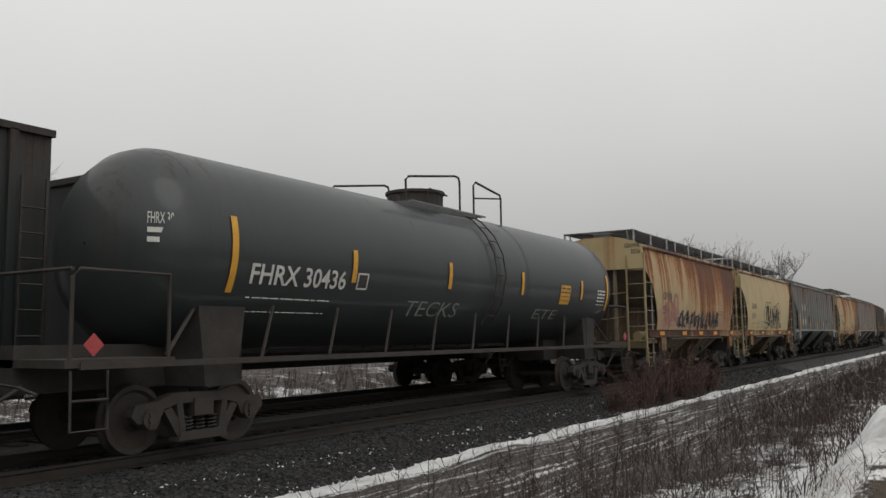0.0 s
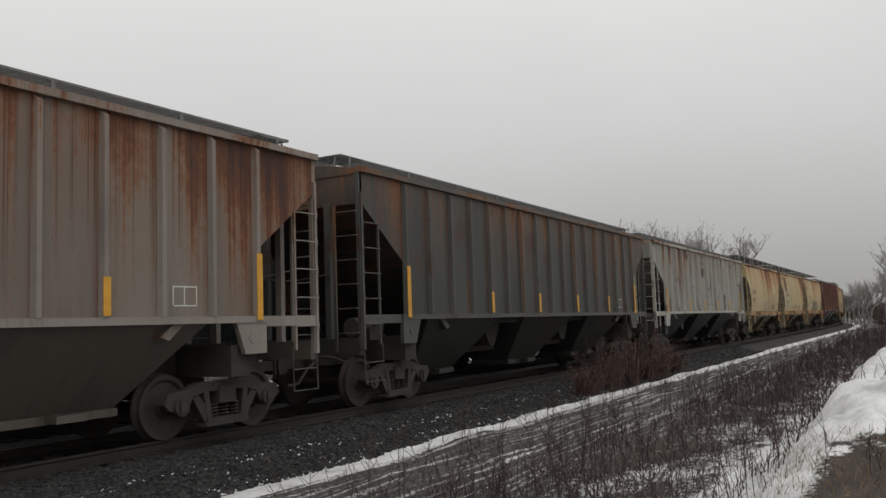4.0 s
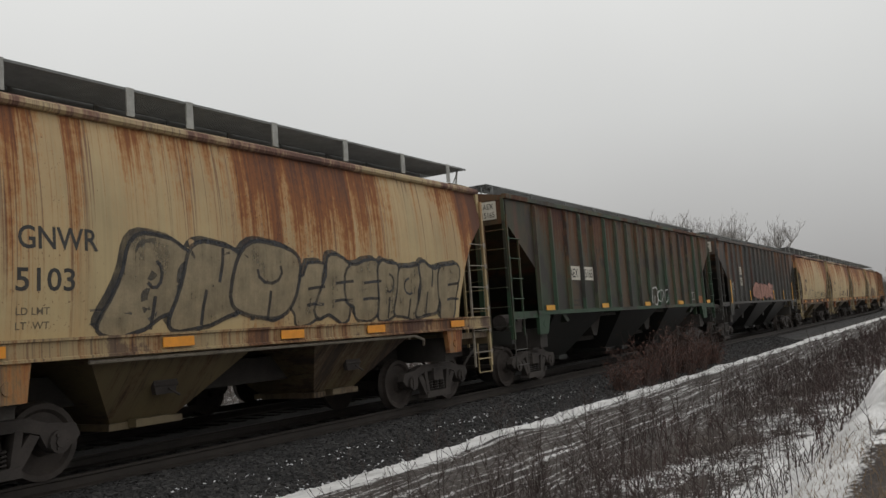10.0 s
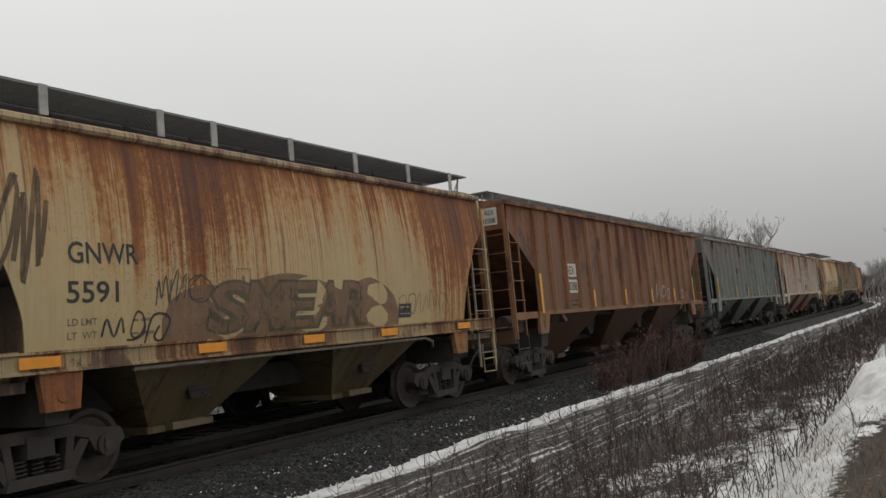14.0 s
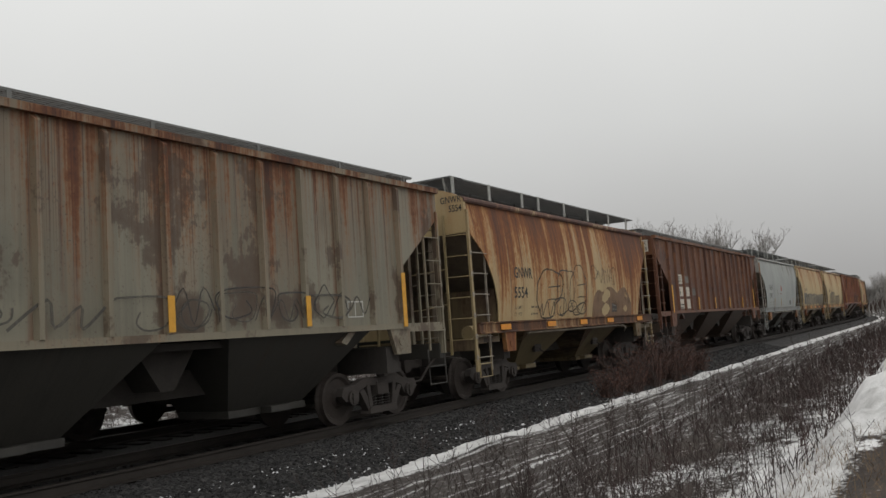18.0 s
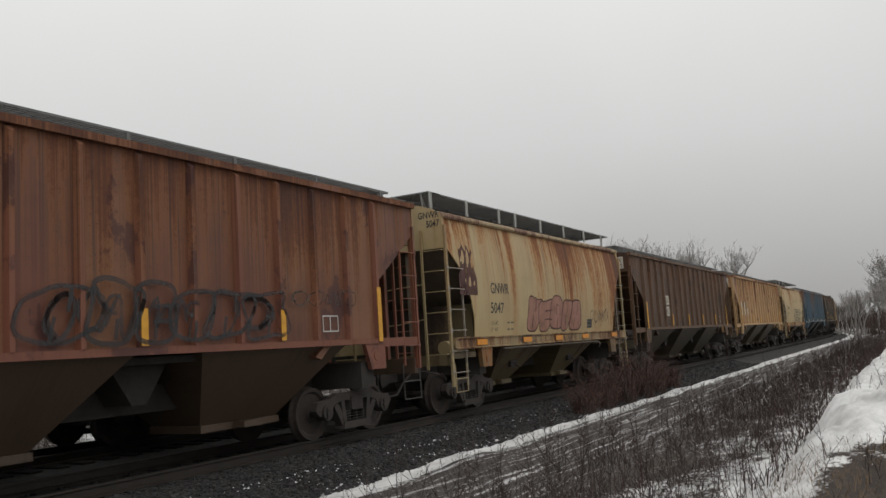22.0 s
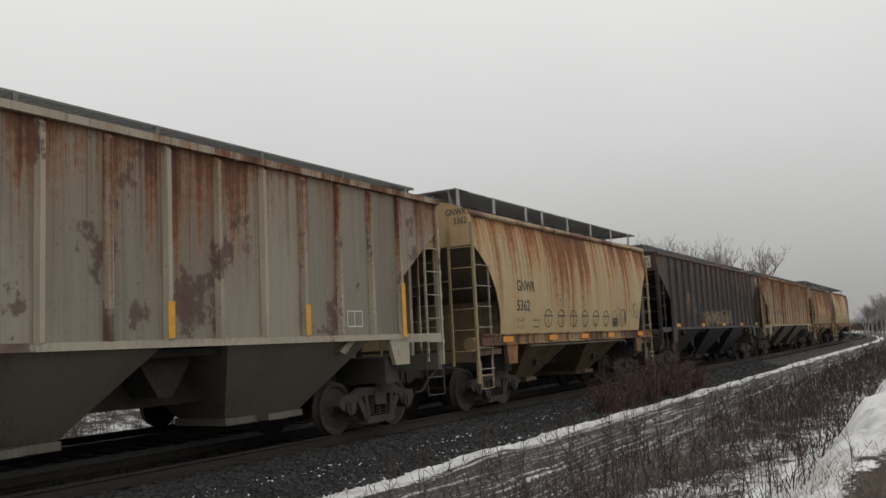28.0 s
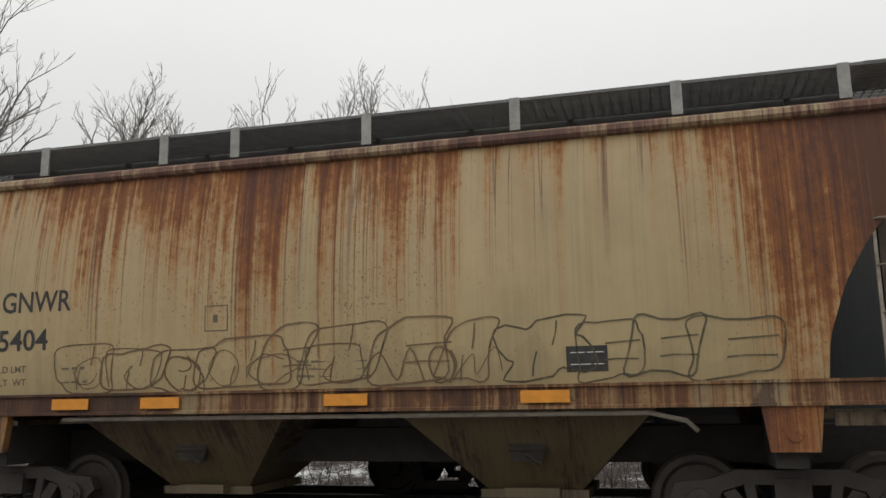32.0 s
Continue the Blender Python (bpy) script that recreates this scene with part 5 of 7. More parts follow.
        lettering(car, "ETE", -X + 12.6, 1.92, 0.24, PALE_SPRAY, t_lat, 1.0, -0.008, "graffiti", proud=0.016, width=1.3)
        dmd = Shape()
        for x in (-X + 0.35, X - 0.35):
            dmd.prism([(x - 0.14, 1.45), (x, 1.31), (x + 0.14, 1.45), (x, 1.59)], -1.46, -1.45)
        part("placard", dmd.mesh("placard"), simple("placard_red", (0.35, 0.05, 0.05), 0.5), car, "red and white diamond placard")
        hd = Shape()
        vs, fs = text_mesh(mark + " " + number, 0.16, 0.8, 0.01)
        hd.add([(-X + 1.36 + 0.50 * (a / 1.1), -1.10 - 0.28 * (a / 1.1), 3.05 + b) for a, b in vs], fs)
        for r_ in range(2):
            hd.add([(-X + 1.36 + 0.5 * q_ / 1.1, -1.10 - 0.28 * q_ / 1.1, 2.93 - 0.13 * r_ + h_) for q_, h_ in ((0.0, 0), (0.8, 0), (0.8, 0.07), (0.0, 0.07))], [(0, 1, 2, 3)])
        part("end_lettering", hd.mesh("end_lettering"), CHALK, car)
    for x in (-X + 2.35, X - 2.35):
        add_truck(car, x)
    part("coupler", COUPLER, STEEL, car, "", (-X, 0, 0))
    part("coupler", COUPLER, STEEL, car, "", Matrix.Translation((X, 0, 0)) @ Matrix.Rotation(math.pi, 4, "Z"))
    return car


# --- gondola of the train on the far track ---
GL = 15.2
GX = GL / 2


def gondola_meshes():
    m = {}
    for key, top in (("low", 4.53), ("high", 5.05)):
        s = Shape()
        s.box(-GX, GX, -1.52, -1.46, 1.15, top)
        m["side_" + key] = s.mesh("side_sheet")
        s = Shape()
        s.box(-GX, -GX + 0.06, -1.46, 1.46, 1.15, top)
        m["end_" + key] = s.mesh("end_sheet")
        s = Shape()
        s.box(-GX + 0.06, GX - 0.06, -1.46, 1.46, 1.15, 1.25)
        m["deck"] = s.mesh("deck")
        r = Shape()
        r.box(-0.07, 0.07, -1.60, -1.52, 1.15, top - 0.08)
        m["rib_" + key] = r.mesh("side_post")
        c = Shape()
        c.box(-GX - 0.03, GX + 0.03, -1.60, -1.44, top - 0.10, top + 0.02)
        c.mirrored()
        for x in (-GX, GX):
            c.box(x - 0.05, x + 0.05, -1.44, 1.44, top - 0.1, top + 0.02)
        m["rim_" + key] = c.mesh("top_rim")
    u = Shape()
    u.box(-GX, GX, -0.3, 0.3, 0.8, 1.15)
    u.box(-GX, GX, -1.58, -1.46, 1.08, 1.25)
    for sx in (-1, 1):
        x = sx * (GX - 1.7)
        u.box(x - 0.2, x + 0.2, -1.4, 1.4, 0.84, 1.15)
    m["underframe"] = u.mesh("underframe")
    l = Shape()
    for x in (-GX + 0.15,):
        for dx in (-0.02, 0.42):
            xx = x + dx if x < 0 else x - dx
            l.box(xx - 0.02, xx + 0.02, -1.66, -1.62, 0.6, 4.2)
        z = 0.75
        while z < 4.1:
            l.tube([(x, -1.66, z), (x + (0.42 if x < 0 else -0.42), -1.66, z)], 0.015, 4)
            z += 0.42
    m["ladder"] = l.mesh("ladder")
    return m


GM = gondola_meshes()
GREEN = paint("gondola_dark_green", (0.017, 0.022, 0.021), 0.12, 3.0, 0, 0.5, ((0.05, 0.035, 0.03), (0.04, 0.028, 0.022), (0.03, 0.02, 0.018)))


def gondola(seed, key="low"):
    car = new("gondola_car")
    tagged(car, "dark green ribbed steel gondola car on the far track", "railcar", "cars of the gondola train")
    part("deck", GM["deck"], BLACK, car)
    for turn in (None, TURNED):
        part("side_sheet", GM["side_" + key], GREEN, car, "", turn)
        part("end_sheet", GM["end_" + key], GREEN, car, "", turn)
    part("top_rim", GM["rim_" + key], GREEN, car)
    part("underframe", GM["underframe"], BLACK, car)
    part("ladder", GM["ladder"], PIPE, car)
    part("ladder", GM["ladder"], PIPE, car, "", Matrix.Diagonal((-1, 1, 1, 1)))
    for i in range(13):
        part("side_post", GM["rib_" + key], GREEN, car, "", (-GX + 0.7 + i * (GL - 1.4) / 12, 0, 0))
    for x in (-GX + 1.7, GX - 1.7):
        t = part("truck", TRUCK[0], STEEL, car, "", (x, 0, 0))
        for dx in (-0.89, 0.89):
            part("wheelset", TRUCK[2], WHEEL, t, "", (dx, 0, 0))
    part("coupler", COUPLER, STEEL, car, "", (-GX, 0, 0))
    part("coupler", COUPLER, STEEL, car, "", Matrix.Translation((GX, 0, 0)) @ Matrix.Rotation(math.pi, 4, "Z"))
    lab = Shape()
    lab.box(GX - 1.6, GX - 1.15, -1.535, -1.525, 1.7, 2.5)
    part("number_panel", lab.mesh("number_panel"), CHALK if seed % 3 == 0 else GREEN, car)
    return car


# ---- the ground: one sheet to the horizon ----
def ground_z(x, y):
    """Height of the ground at a place."""
    s, d = track_coords(x, y)
    def lerp(stops):
        for (a, za), (b, zb) in zip(stops, stops[1:]):
            if d <= b:
                u = max(0.0, (d - a) / (b - a))
                u = u * u * (3 - 2 * u)
                return za + (zb - za) * u
        return stops[-1][1]
    z = lerp([(-60, 0.6), (-14, 0.1), (-9.5, -0.75), (-7.6, -0.6), (-6.2, -0.205), (1.60, -0.205), (2.62, -0.44), (3.6, -0.46), (5.3, -0.45), (7.0, -0.52), (8.2, -0.46), (9.4, -0.10), (10.5, -0.02), (14, 0.0), (60, 0.4)])
    if 2.9 < d < 5.6:
        z += -0.05 * (math.exp(-((d - 3.65) / 0.22) ** 2) + math.exp(-((d - 5.0) / 0.22) ** 2))
    if d > 2.7 or d < -7:
        z += 0.06 * noise.noise((x * 0.5, y * 0.9, 3.0)) + 0.025 * noise.noise((x * 2.1, y * 2.6, 8.0))
    # ploughed snow bank beside the photographer
    if 7.5 < d < 16:
        side = math.exp(-((d - 9.35) / (0.62 if d < 9.35 else 2.2)) ** 2)
        along = max(0.0, min(1.0, (x - 8.6) / 3.6)) * max(0.0, min(1.0, (75 - x) / 40))
        z += side * along * (0.52 + 0.26 * noise.noise((x * 0.45, y * 0.6, 1.0)) + 0.24 * noise.noise((x * 1.7, y * 1.9, 5.0)) + 0.10 * noise.noise((x * 4.6, y * 4.9, 2.0)))
    return z


def spread(a, b, fine0, fine1, step, coarse):
    """Grid lines, close together between fine0 and fine1 and ever wider outside."""
    lines, v = [], fine0
    while v <= fine1:
        lines.append(v)
        v += step
    g = step
    while lines[-1] < b:
        g *= coarse
        lines.append(lines[-1] + g)
    low, g, v = [], step, fine0
    while v > a:
        g *= coarse
        v -= g
        low.append(v)
    return low[::-1] + lines


def build_ground():
    xs = spread(-2500, 2500, -6, 62, 0.28, 1.09)
    ys = spread(-2500, 2500, -4.0, 9.5, 0.12, 1.10)
    s = Shape()
    s.grid([[(x, y, ground_z(x, y)) for x in xs] for y in ys])
    me = s.mesh("ground", True)
    uv = me.uv_layers.new(name="along")
    co = [track_coords(v.co.x, v.co.y) for v in me.vertices]
    for lp in me.loops:
        uv.data[lp.index].uv = co[lp.vertex_index]
    mat = bpy.data.materials.new("winter_ground")
    nt, b = nodes_of(mat)
    u = nt.nodes.new("ShaderNodeUVMap")
    u.uv_map = "along"
    sp = nt.nodes.new("ShaderNodeSeparateXYZ")
    link(nt, u.outputs[0], sp.inputs[0])
    d = sp.outputs["Y"]
    n_big = noise_of(nt, coords(nt, (0.45, 0.8, 0.5), 0, False), 1, 5, 0.62)
    n_mid = noise_of(nt, coords(nt, (1.6, 2.4, 1), 4, False), 1, 6, 0.7)
    n_fine = noise_of(nt, coords(nt, (13, 16, 13), 7, False), 1, 4, 0.72)
    mp = nt.nodes.new("ShaderNodeMapping")
    mp.inputs["Scale"].default_value = (0.22, 6.5, 1)
    link(nt, u.outputs[0], mp.inputs["Vector"])
    n_rut = noise_of(nt, mp.outputs[0], 1, 5, 0.65)
    wob = math_node(nt, "ADD", d, math_node(nt, "MULTIPLY", math_node(nt, "SUBTRACT", n_mid, 0.5), 0.45))
    k = math_node(nt, "DIVIDE", math_node(nt, "ADD", wob, 20.0), 60.0)

    def at(v):
        return (v + 20.0) / 60.0
    cover = ramp(nt, [(at(-16), gray(0.42)), (at(-8.5), gray(0.50)), (at(-6.6), gray(0.28)), (at(-5.5), gray(0.10)), (at(1.75), gray(0.08)), (at(2.0), gray(0.33)), (at(2.25), gray(0.12)), (at(2.64), gray(0.16)), (at(2.76), gray(0.80)), (at(3.16), gray(0.74)), (at(3.46), gray(0.42)), (at(5.3), gray(0.44)), (at(6.0), gray(0.42)), (at(6.8), gray(0.45)), (at(8.0), gray(0.54)), (at(8.6), gray(1.0)), (at(12.6), gray(0.80)), (at(18), gray(0.30))])
    link(nt, k, cover.inputs["Fac"])
    u_s = math_node(nt, "ADD", sp.outputs["X"], math_node(nt, "MULTIPLY", math_node(nt, "SUBTRACT", n_mid, 0.5), 3.0))
    near = ramp(nt, [(0.0, gray(1)), (0.48, gray(1)), (0.56, gray(0))])
    link(nt, math_node(nt, "DIVIDE", u_s, 20.0), near.inputs["Fac"])
    verge = ramp(nt, [(at(8.9), gray(0)), (at(9.4), gray(1))])
    link(nt, k, verge.inputs["Fac"])
    grassy = math_node(nt, "MULTIPLY", near.outputs[0], verge.outputs[0])
    lane = ramp(nt, [(at(2.9), gray(0)), (at(3.2), gray(1)), (at(6.0), gray(1)), (at(6.6), gray(0))])
    link(nt, k, lane.inputs["Fac"])
    mixn = nt.nodes.new("ShaderNodeMix")
    link(nt, lane.outputs[0], mixn.inputs[0])
    link(nt, math_node(nt, "ADD", math_node(nt, "MULTIPLY", n_big, 0.55), math_node(nt, "MULTIPLY", n_mid, 0.45)), mixn.inputs[2])
    link(nt, n_rut, mixn.inputs[3])
    over = math_node(nt, "SUBTRACT", math_node(nt, "ADD", cover.outputs[0], mixn.outputs[0]), 0.98)
    over = math_node(nt, "SUBTRACT", over, math_node(nt, "MULTIPLY", grassy, 0.62))
    over = math_node(nt, "ADD", over, math_node(nt, "MULTIPLY", math_node(nt, "SUBTRACT", n_fine, 0.5), 0.55))
    mask = ramp(nt, [(0.0, gray(0)), (0.10, gray(1))])
    link(nt, over, mask.inputs["Fac"])
    soil = ramp(nt, [(0.3, (0.016, 0.012, 0.010)), (0.5, (0.034, 0.024, 0.018)), (0.75, (0.075, 0.052, 0.034))])
    link(nt, math_node(nt, "ADD", math_node(nt, "MULTIPLY", n_mid, 0.6), math_node(nt, "MULTIPLY", n_fine, 0.4)), soil.inputs["Fac"])
    mud = ramp(nt, [(0.38, (0.016, 0.014, 0.013)), (0.50, (0.052, 0.043, 0.037)), (0.64, (0.16, 0.147, 0.135))])
    link(nt, math_node(nt, "ADD", math_node(nt, "MULTIPLY", n_rut, 0.55), math_node(nt, "MULTIPLY", n_fine, 0.45)), mud.inputs["Fac"])
    ground_c = mix_rgb(nt, lane.outputs[0], soil.outputs[0], mud.outputs[0])
    stone = ramp(nt, [(0.3, (0.010, 0.009, 0.0088)), (0.7, (0.030, 0.027, 0.025))])
    link(nt, n_fine, stone.inputs["Fac"])
    bed = ramp(nt, [(at(-6.9), gray(0)), (at(-6.2), gray(1)), (at(2.45), gray(1)), (at(2.6), gray(0))])
    link(nt, k, bed.inputs["Fac"])
    ground_c = mix_rgb(nt, bed.outputs[0], ground_c, stone.outputs[0])
    snow = ramp(nt, [(0.28, (0.38, 0.375, 0.365)), (0.62, (0.70, 0.695, 0.685))])
    link(nt, n_mid, snow.inputs["Fac"])
    link(nt, mix_rgb(nt, mask.outputs[0], ground_c, snow.outputs[0]), b.inputs["Base Color"])
    b.inputs["Roughness"].default_value = 0.9
    bump(nt, b, math_node(nt, "ADD", math_node(nt, "MULTIPLY", n_fine, 0.5), math_node(nt, "MULTIPLY", mask.outputs[0], 0.6)), 0.7, 0.05)
    ob = part("ground", me, mat)
    return tagged(ob, "winter ground with patchy snow, mud and dead grass", "ground", kind="structure")


build_ground()


# ---- tracks ----
def rail_line(d, name):
    s = Shape()
    prof = [(-0.07, -0.17), (0.07, -0.17), (0.07, -0.155), (0.012, -0.13), (0.012, -0.045), (0.036, -0.03), (0.036, 0.0), (-0.036, 0.0), (-0.036, -0.03), (-0.012, -0.045), (-0.012, -0.13), (-0.07, -0.155)]
    steps = [-700, -120, BEND_X] + [BEND_X + 12 * i for i in range(1, 65)]
    rows = []
    for q in steps:
        row = []
        for y, z in prof + prof[:1]:
            x, yy, _ = on_track(q, d + y)
            row.append((x, yy, z))
        rows.append(row)
    s.grid(rows)
    # steel colour lowered: the shade under the train is painted into it
    ob = part(name, s.mesh(name), simple("rail_steel", (0.030, 0.024, 0.020), 0.6, 0.3, 0.4, 3))
    return tagged(ob, "rusty steel rail with a worn top", "rail", kind="structure")


for k, d0 in enumerate((0.0, -SECOND)):
    for off in (-0.7525, 0.7525):
        rail_line(d0 + off, "rail")

TIE = Shape().box(-0.115, 0.115, -1.29, 1.29, -0.36, -0.175, 0.01).mesh("sleeper")
# creosoted timber, set darker still for the shade beneath the cars
TIE_MAT = simple("creosoted_timber", (0.018, 0.015, 0.013), 0.9, 0, 0.5, 4)
bed = new("sleepers")
tagged(bed, "dark creosoted timber sleepers under the rails", "sleepers", kind="structure")
for k in range(150):
    x, y, a = on_track(-14 + 0.53 * k, 0)
    part("sleeper", TIE, TIE_MAT, bed, "", pose(x, y, 0, 0, 0, math.degrees(a)))
far_ties = Shape()
for row, d0 in enumerate((0.0, -SECOND)):
    for k in range(420):
        q = -14 + 0.53 * k + (79.5 if row == 0 else 0)
        x, y, a = on_track(q, d0)
        c, si = math.cos(a), math.sin(a)
        vs = []
        for dx in (-0.115, 0.115):
            for dy in (-1.29, 1.29):
                for z in (-0.36, -0.175):
                    vs.append((x + dx * c - dy * si, y + dx * si + dy * c, z))
        far_ties.add(vs, [(0, 1, 3, 2), (4, 6, 7, 5), (0, 4, 5, 1), (2, 3, 7, 6), (0, 2, 6, 4), (1, 5, 7, 3)])
tagged(part("far_sleepers", far_ties.mesh("far_sleepers"), TIE_MAT, bed), "sleepers of the far track and the bend", kind="stuff")


def build_ballast():
    """Loose crushed stone on the shoulder."""
    rnd = random.Random(4)
    s = Shape()
    base = [(-1, -1, -0.6), (1, -0.8, -0.7), (0.9, 1, -0.6), (-0.8, 0.9, -0.7), (-0.7, -0.8, 0.6), (0.8, -0.6, 0.5), (0.6, 0.8, 0.7), (-0.9, 0.6, 0.5)]
    faces = [(0, 3, 2, 1), (4, 5, 6, 7), (0, 1, 5, 4), (1, 2, 6, 5), (2, 3, 7, 6), (3, 0, 4, 7)]
    for k in range(42000):
        q = 4.0 + 42.0 * rnd.random() ** 1.8
        d = rnd.uniform(0.9, 2.85) if rnd.random() < 0.85 else rnd.uniform(-0.7, 0.9)
        x, y, _ = on_track(q, d)
        r = rnd.uniform(0.018, 0.040) * (1.0 if q < 25 else 1.4)
        a, b = rnd.uniform(0, 6.28), rnd.uniform(-0.6, 0.6)
        ca, sa = math.cos(a), math.sin(a)
        z = ground_z(x, y) + r * 0.35
        vs = []
        for px, py, pz in base:
            j = 1 + rnd.uniform(-0.2, 0.2)
            pz2 = pz + b * px
            vs.append((x + r * j * (px * ca - py * sa), y + r * j * (px * sa + py * ca), z + r * j * pz2))
        s.add(vs, faces)
    mat = simple("ballast_stone", (0.045, 0.042, 0.041), 0.85, 0, 0.5, 6)
    nt = mat.node_tree
    geo = nt.nodes.new("ShaderNodeNewGeometry")
    rr = ramp(nt, [(0.0, (0.007, 0.0066, 0.0066)), (0.7, (0.024, 0.023, 0.0225)), (1.0, (0.046, 0.043, 0.041))])
    link(nt, geo.outputs["Random Per Island"], rr.inputs["Fac"])
    link(nt, rr.outputs[0], nt.nodes["Principled BSDF"].inputs["Base Color"])
    fl = Shape()
    for k in range(2600):
        q = 4.0 + 34.0 * rnd.random() ** 1.8
        d = rnd.gauss(2.02, 0.07) if rnd.random() < 0.35 else 2.86 - abs(rnd.gauss(0, 0.28))
        if noise.noise((q * 0.8, d * 2.0, 4.0)) < -0.05:
            continue
        x, y, _ = on_track(q, d)
        r, a, z = rnd.uniform(0.012, 0.042), rnd.uniform(0, 6.28), ground_z(x, y) + 0.024
        ring = [(x + r * rnd.uniform(0.6, 1.3) * math.cos(a + i), y + r * rnd.uniform(0.5, 1.0) * math.sin(a + i), z - 0.012) for i in (0.0, 1.2, 2.4, 3.6, 4.9)]
        fl.add(ring + [(x, y, z + 0.3 * r)], [(i, (i + 1) % 5, 5) for i in range(5)])
    tagged(part("snow_flecks", fl.mesh("snow_flecks"), simple("old_snow", (0.50, 0.50, 0.51), 0.9, 0, 0.15, 9)), "scraps of old snow caught between the ballast stones", "snow", kind="stuff")
    ob = part("ballast", s.mesh("ballast"), mat)
    tagged(ob, "dark crushed-stone ballast along the track", "ballast", kind="stuff")


build_ballast()


# ---- plants ----
def stem(s, x, y, z, h, rnd, thick=0.008, twigs=4, lean=0.25, n=3):
    """A dead weed: a bent stem with side twigs."""
    a, l = rnd.uniform(0, 6.28), rnd.uniform(0, lean) * h
    pts = [(x + l * math.cos(a) * t * t, y + l * math.sin(a) * t * t, z + h * t) for t in (0, 0.35, 0.7, 1.0)]
    s.tube(pts, thick, n, thick * 0.35, False)
    for k in range(twigs):
        t = rnd.uniform(0.25, 0.95)
        px, py, pz = x + l * math.cos(a) * t * t, y + l * math.sin(a) * t * t, z + h * t
        b, w = rnd.uniform(0, 6.28), h * rnd.uniform(0.10, 0.30) * (1.25 - t)
        s.tube([(px, py, pz), (px + w * 0.7 * math.cos(b), py + w * 0.7 * math.sin(b), pz + w * 0.55), (px + w * math.cos(b), py + w * math.sin(b), pz + w * 1.1)], thick * 0.5, 3, thick * 0.22, False)


def build_weeds():
    rnd = random.Random(11)
    mats = (simple("dead_stem_brown", (0.042, 0.029, 0.025), 0.9, 0, 0.4, 3), simple("dead_stem_red", (0.046, 0.024, 0.021), 0.9, 0, 0.4, 3), simple("dead_grass", (0.17, 0.115, 0.062), 0.9, 0, 0.45, 3))
    for kind, (count, d0, d1, h0, h1, tw) in enumerate(((1250, 5.4, 8.7, 0.2, 0.95, 9), (1000, 5.9, 9.0, 0.15, 0.7, 10))):
        s = Shape()
        for k in range(count):
            q = 5.5 + 75 * rnd.random() ** 1.9
            d = rnd.uniform(d0, d1)
            if noise.noise((q * 0.35, d * 0.9, 2.0 + kind)) < 0.06 - 0.006 * q:
                continue
            x, y, _ = on_track(q, d)
            stem(s, x, y, ground_z(x, y) - 0.02, rnd.uniform(h0, h1) * (1.0 if rnd.random() < 0.8 else 1.3), rnd, 0.0042 + 0.00016 * q, tw, 0.55)
        tagged(part("weeds", s.mesh("weeds"), mats[kind]), "dead brown weed stems standing in patchy snow", "weeds", kind="stuff")
    low = Shape()
    for k in range(9500):
        q = 5.0 + 60 * rnd.random() ** 1.7
        d = rnd.uniform(5.5, 8.8)
        if noise.noise((q * 0.55, d * 1.3, 21.0)) + 0.5 * noise.noise((q * 1.6, d * 3.1, 5.0)) < -0.10 - 0.004 * q:
            continue
        x, y, _ = on_track(q, d)
        h, a, e = rnd.uniform(0.06, 0.30), rnd.uniform(0, 6.28), rnd.uniform(0.3, 1.6)
        z, w = ground_z(x, y) - 0.01, 0.003 + 0.00022 * q
        cx, cy = math.cos(a), math.sin(a)
        low.add([(x - w * cy, y + w * cx, z), (x + w * cy, y - w * cx, z), (x + e * h * 0.5 * cx + w * cy, y + e * h * 0.5 * cy - w * cx, z + 0.62 * h), (x + e * h * 0.5 * cx - w * cy, y + e * h * 0.5 * cy + w * cx, z + 0.62 * h), (x + e * h * cx, y + e * h * cy, z + 0.9 * h)], [(0, 1, 2, 3), (3, 2, 4)])
    tagged(part("low_litter", low.mesh("low_litter"), mats[0]), "low tangle of dead stalks and litter", "weeds", kind="stuff")
    g = Shape()
    for k in range(16000):
        q = 4.0 + 20 * rnd.random() ** 1.6
        d = rnd.uniform(8.7, 13.0)
        if q > 10.5 or noise.noise((q * 0.5, d * 0.8, 9.0)) < -0.3:
            continue
        x, y, _ = on_track(q, d)
        h, a, e = rnd.uniform(0.04, 0.17), rnd.uniform(0, 6.28), rnd.uniform(0.4, 1.5)
        z = ground_z(x, y) - 0.01
        w = 0.0035
        g.add([(x - w * math.sin(a), y + w * math.cos(a), z), (x + w * math.sin(a), y - w * math.cos(a), z), (x + e * h * math.cos(a), y + e * h * math.sin(a), z + h)], [(0, 1, 2)])
    tagged(part("dead_grass", g.mesh("dead_grass"), mats[2]), "matted straw-coloured dead grass", "grass", kind="stuff")
    poke = Shape()
    for k in range(420):
        q, d = 8.5 + 40 * rnd.random() ** 1.6, rnd.uniform(8.3, 11.5)
        if noise.noise((q * 0.6, d * 1.1, 6.0)) < 0.05:
            continue
        x, y, _ = on_track(q, d)
        stem(poke, x, y, ground_z(x, y) - 0.03, rnd.uniform(0.12, 0.5), rnd, 0.004 + 0.0001 * q, 7, 0.6)
    tagged(part("sparse_weeds", poke.mesh("sparse_weeds"), mats[0]), "sparse dead stems poking out of the snow bank", "weeds", kind="stuff")
    tall = Shape()
    for k in range(95):
        q, d = rnd.uniform(6.3, 22), rnd.uniform(5.0, 8.2)
        x, y, _ = on_track(q, d)
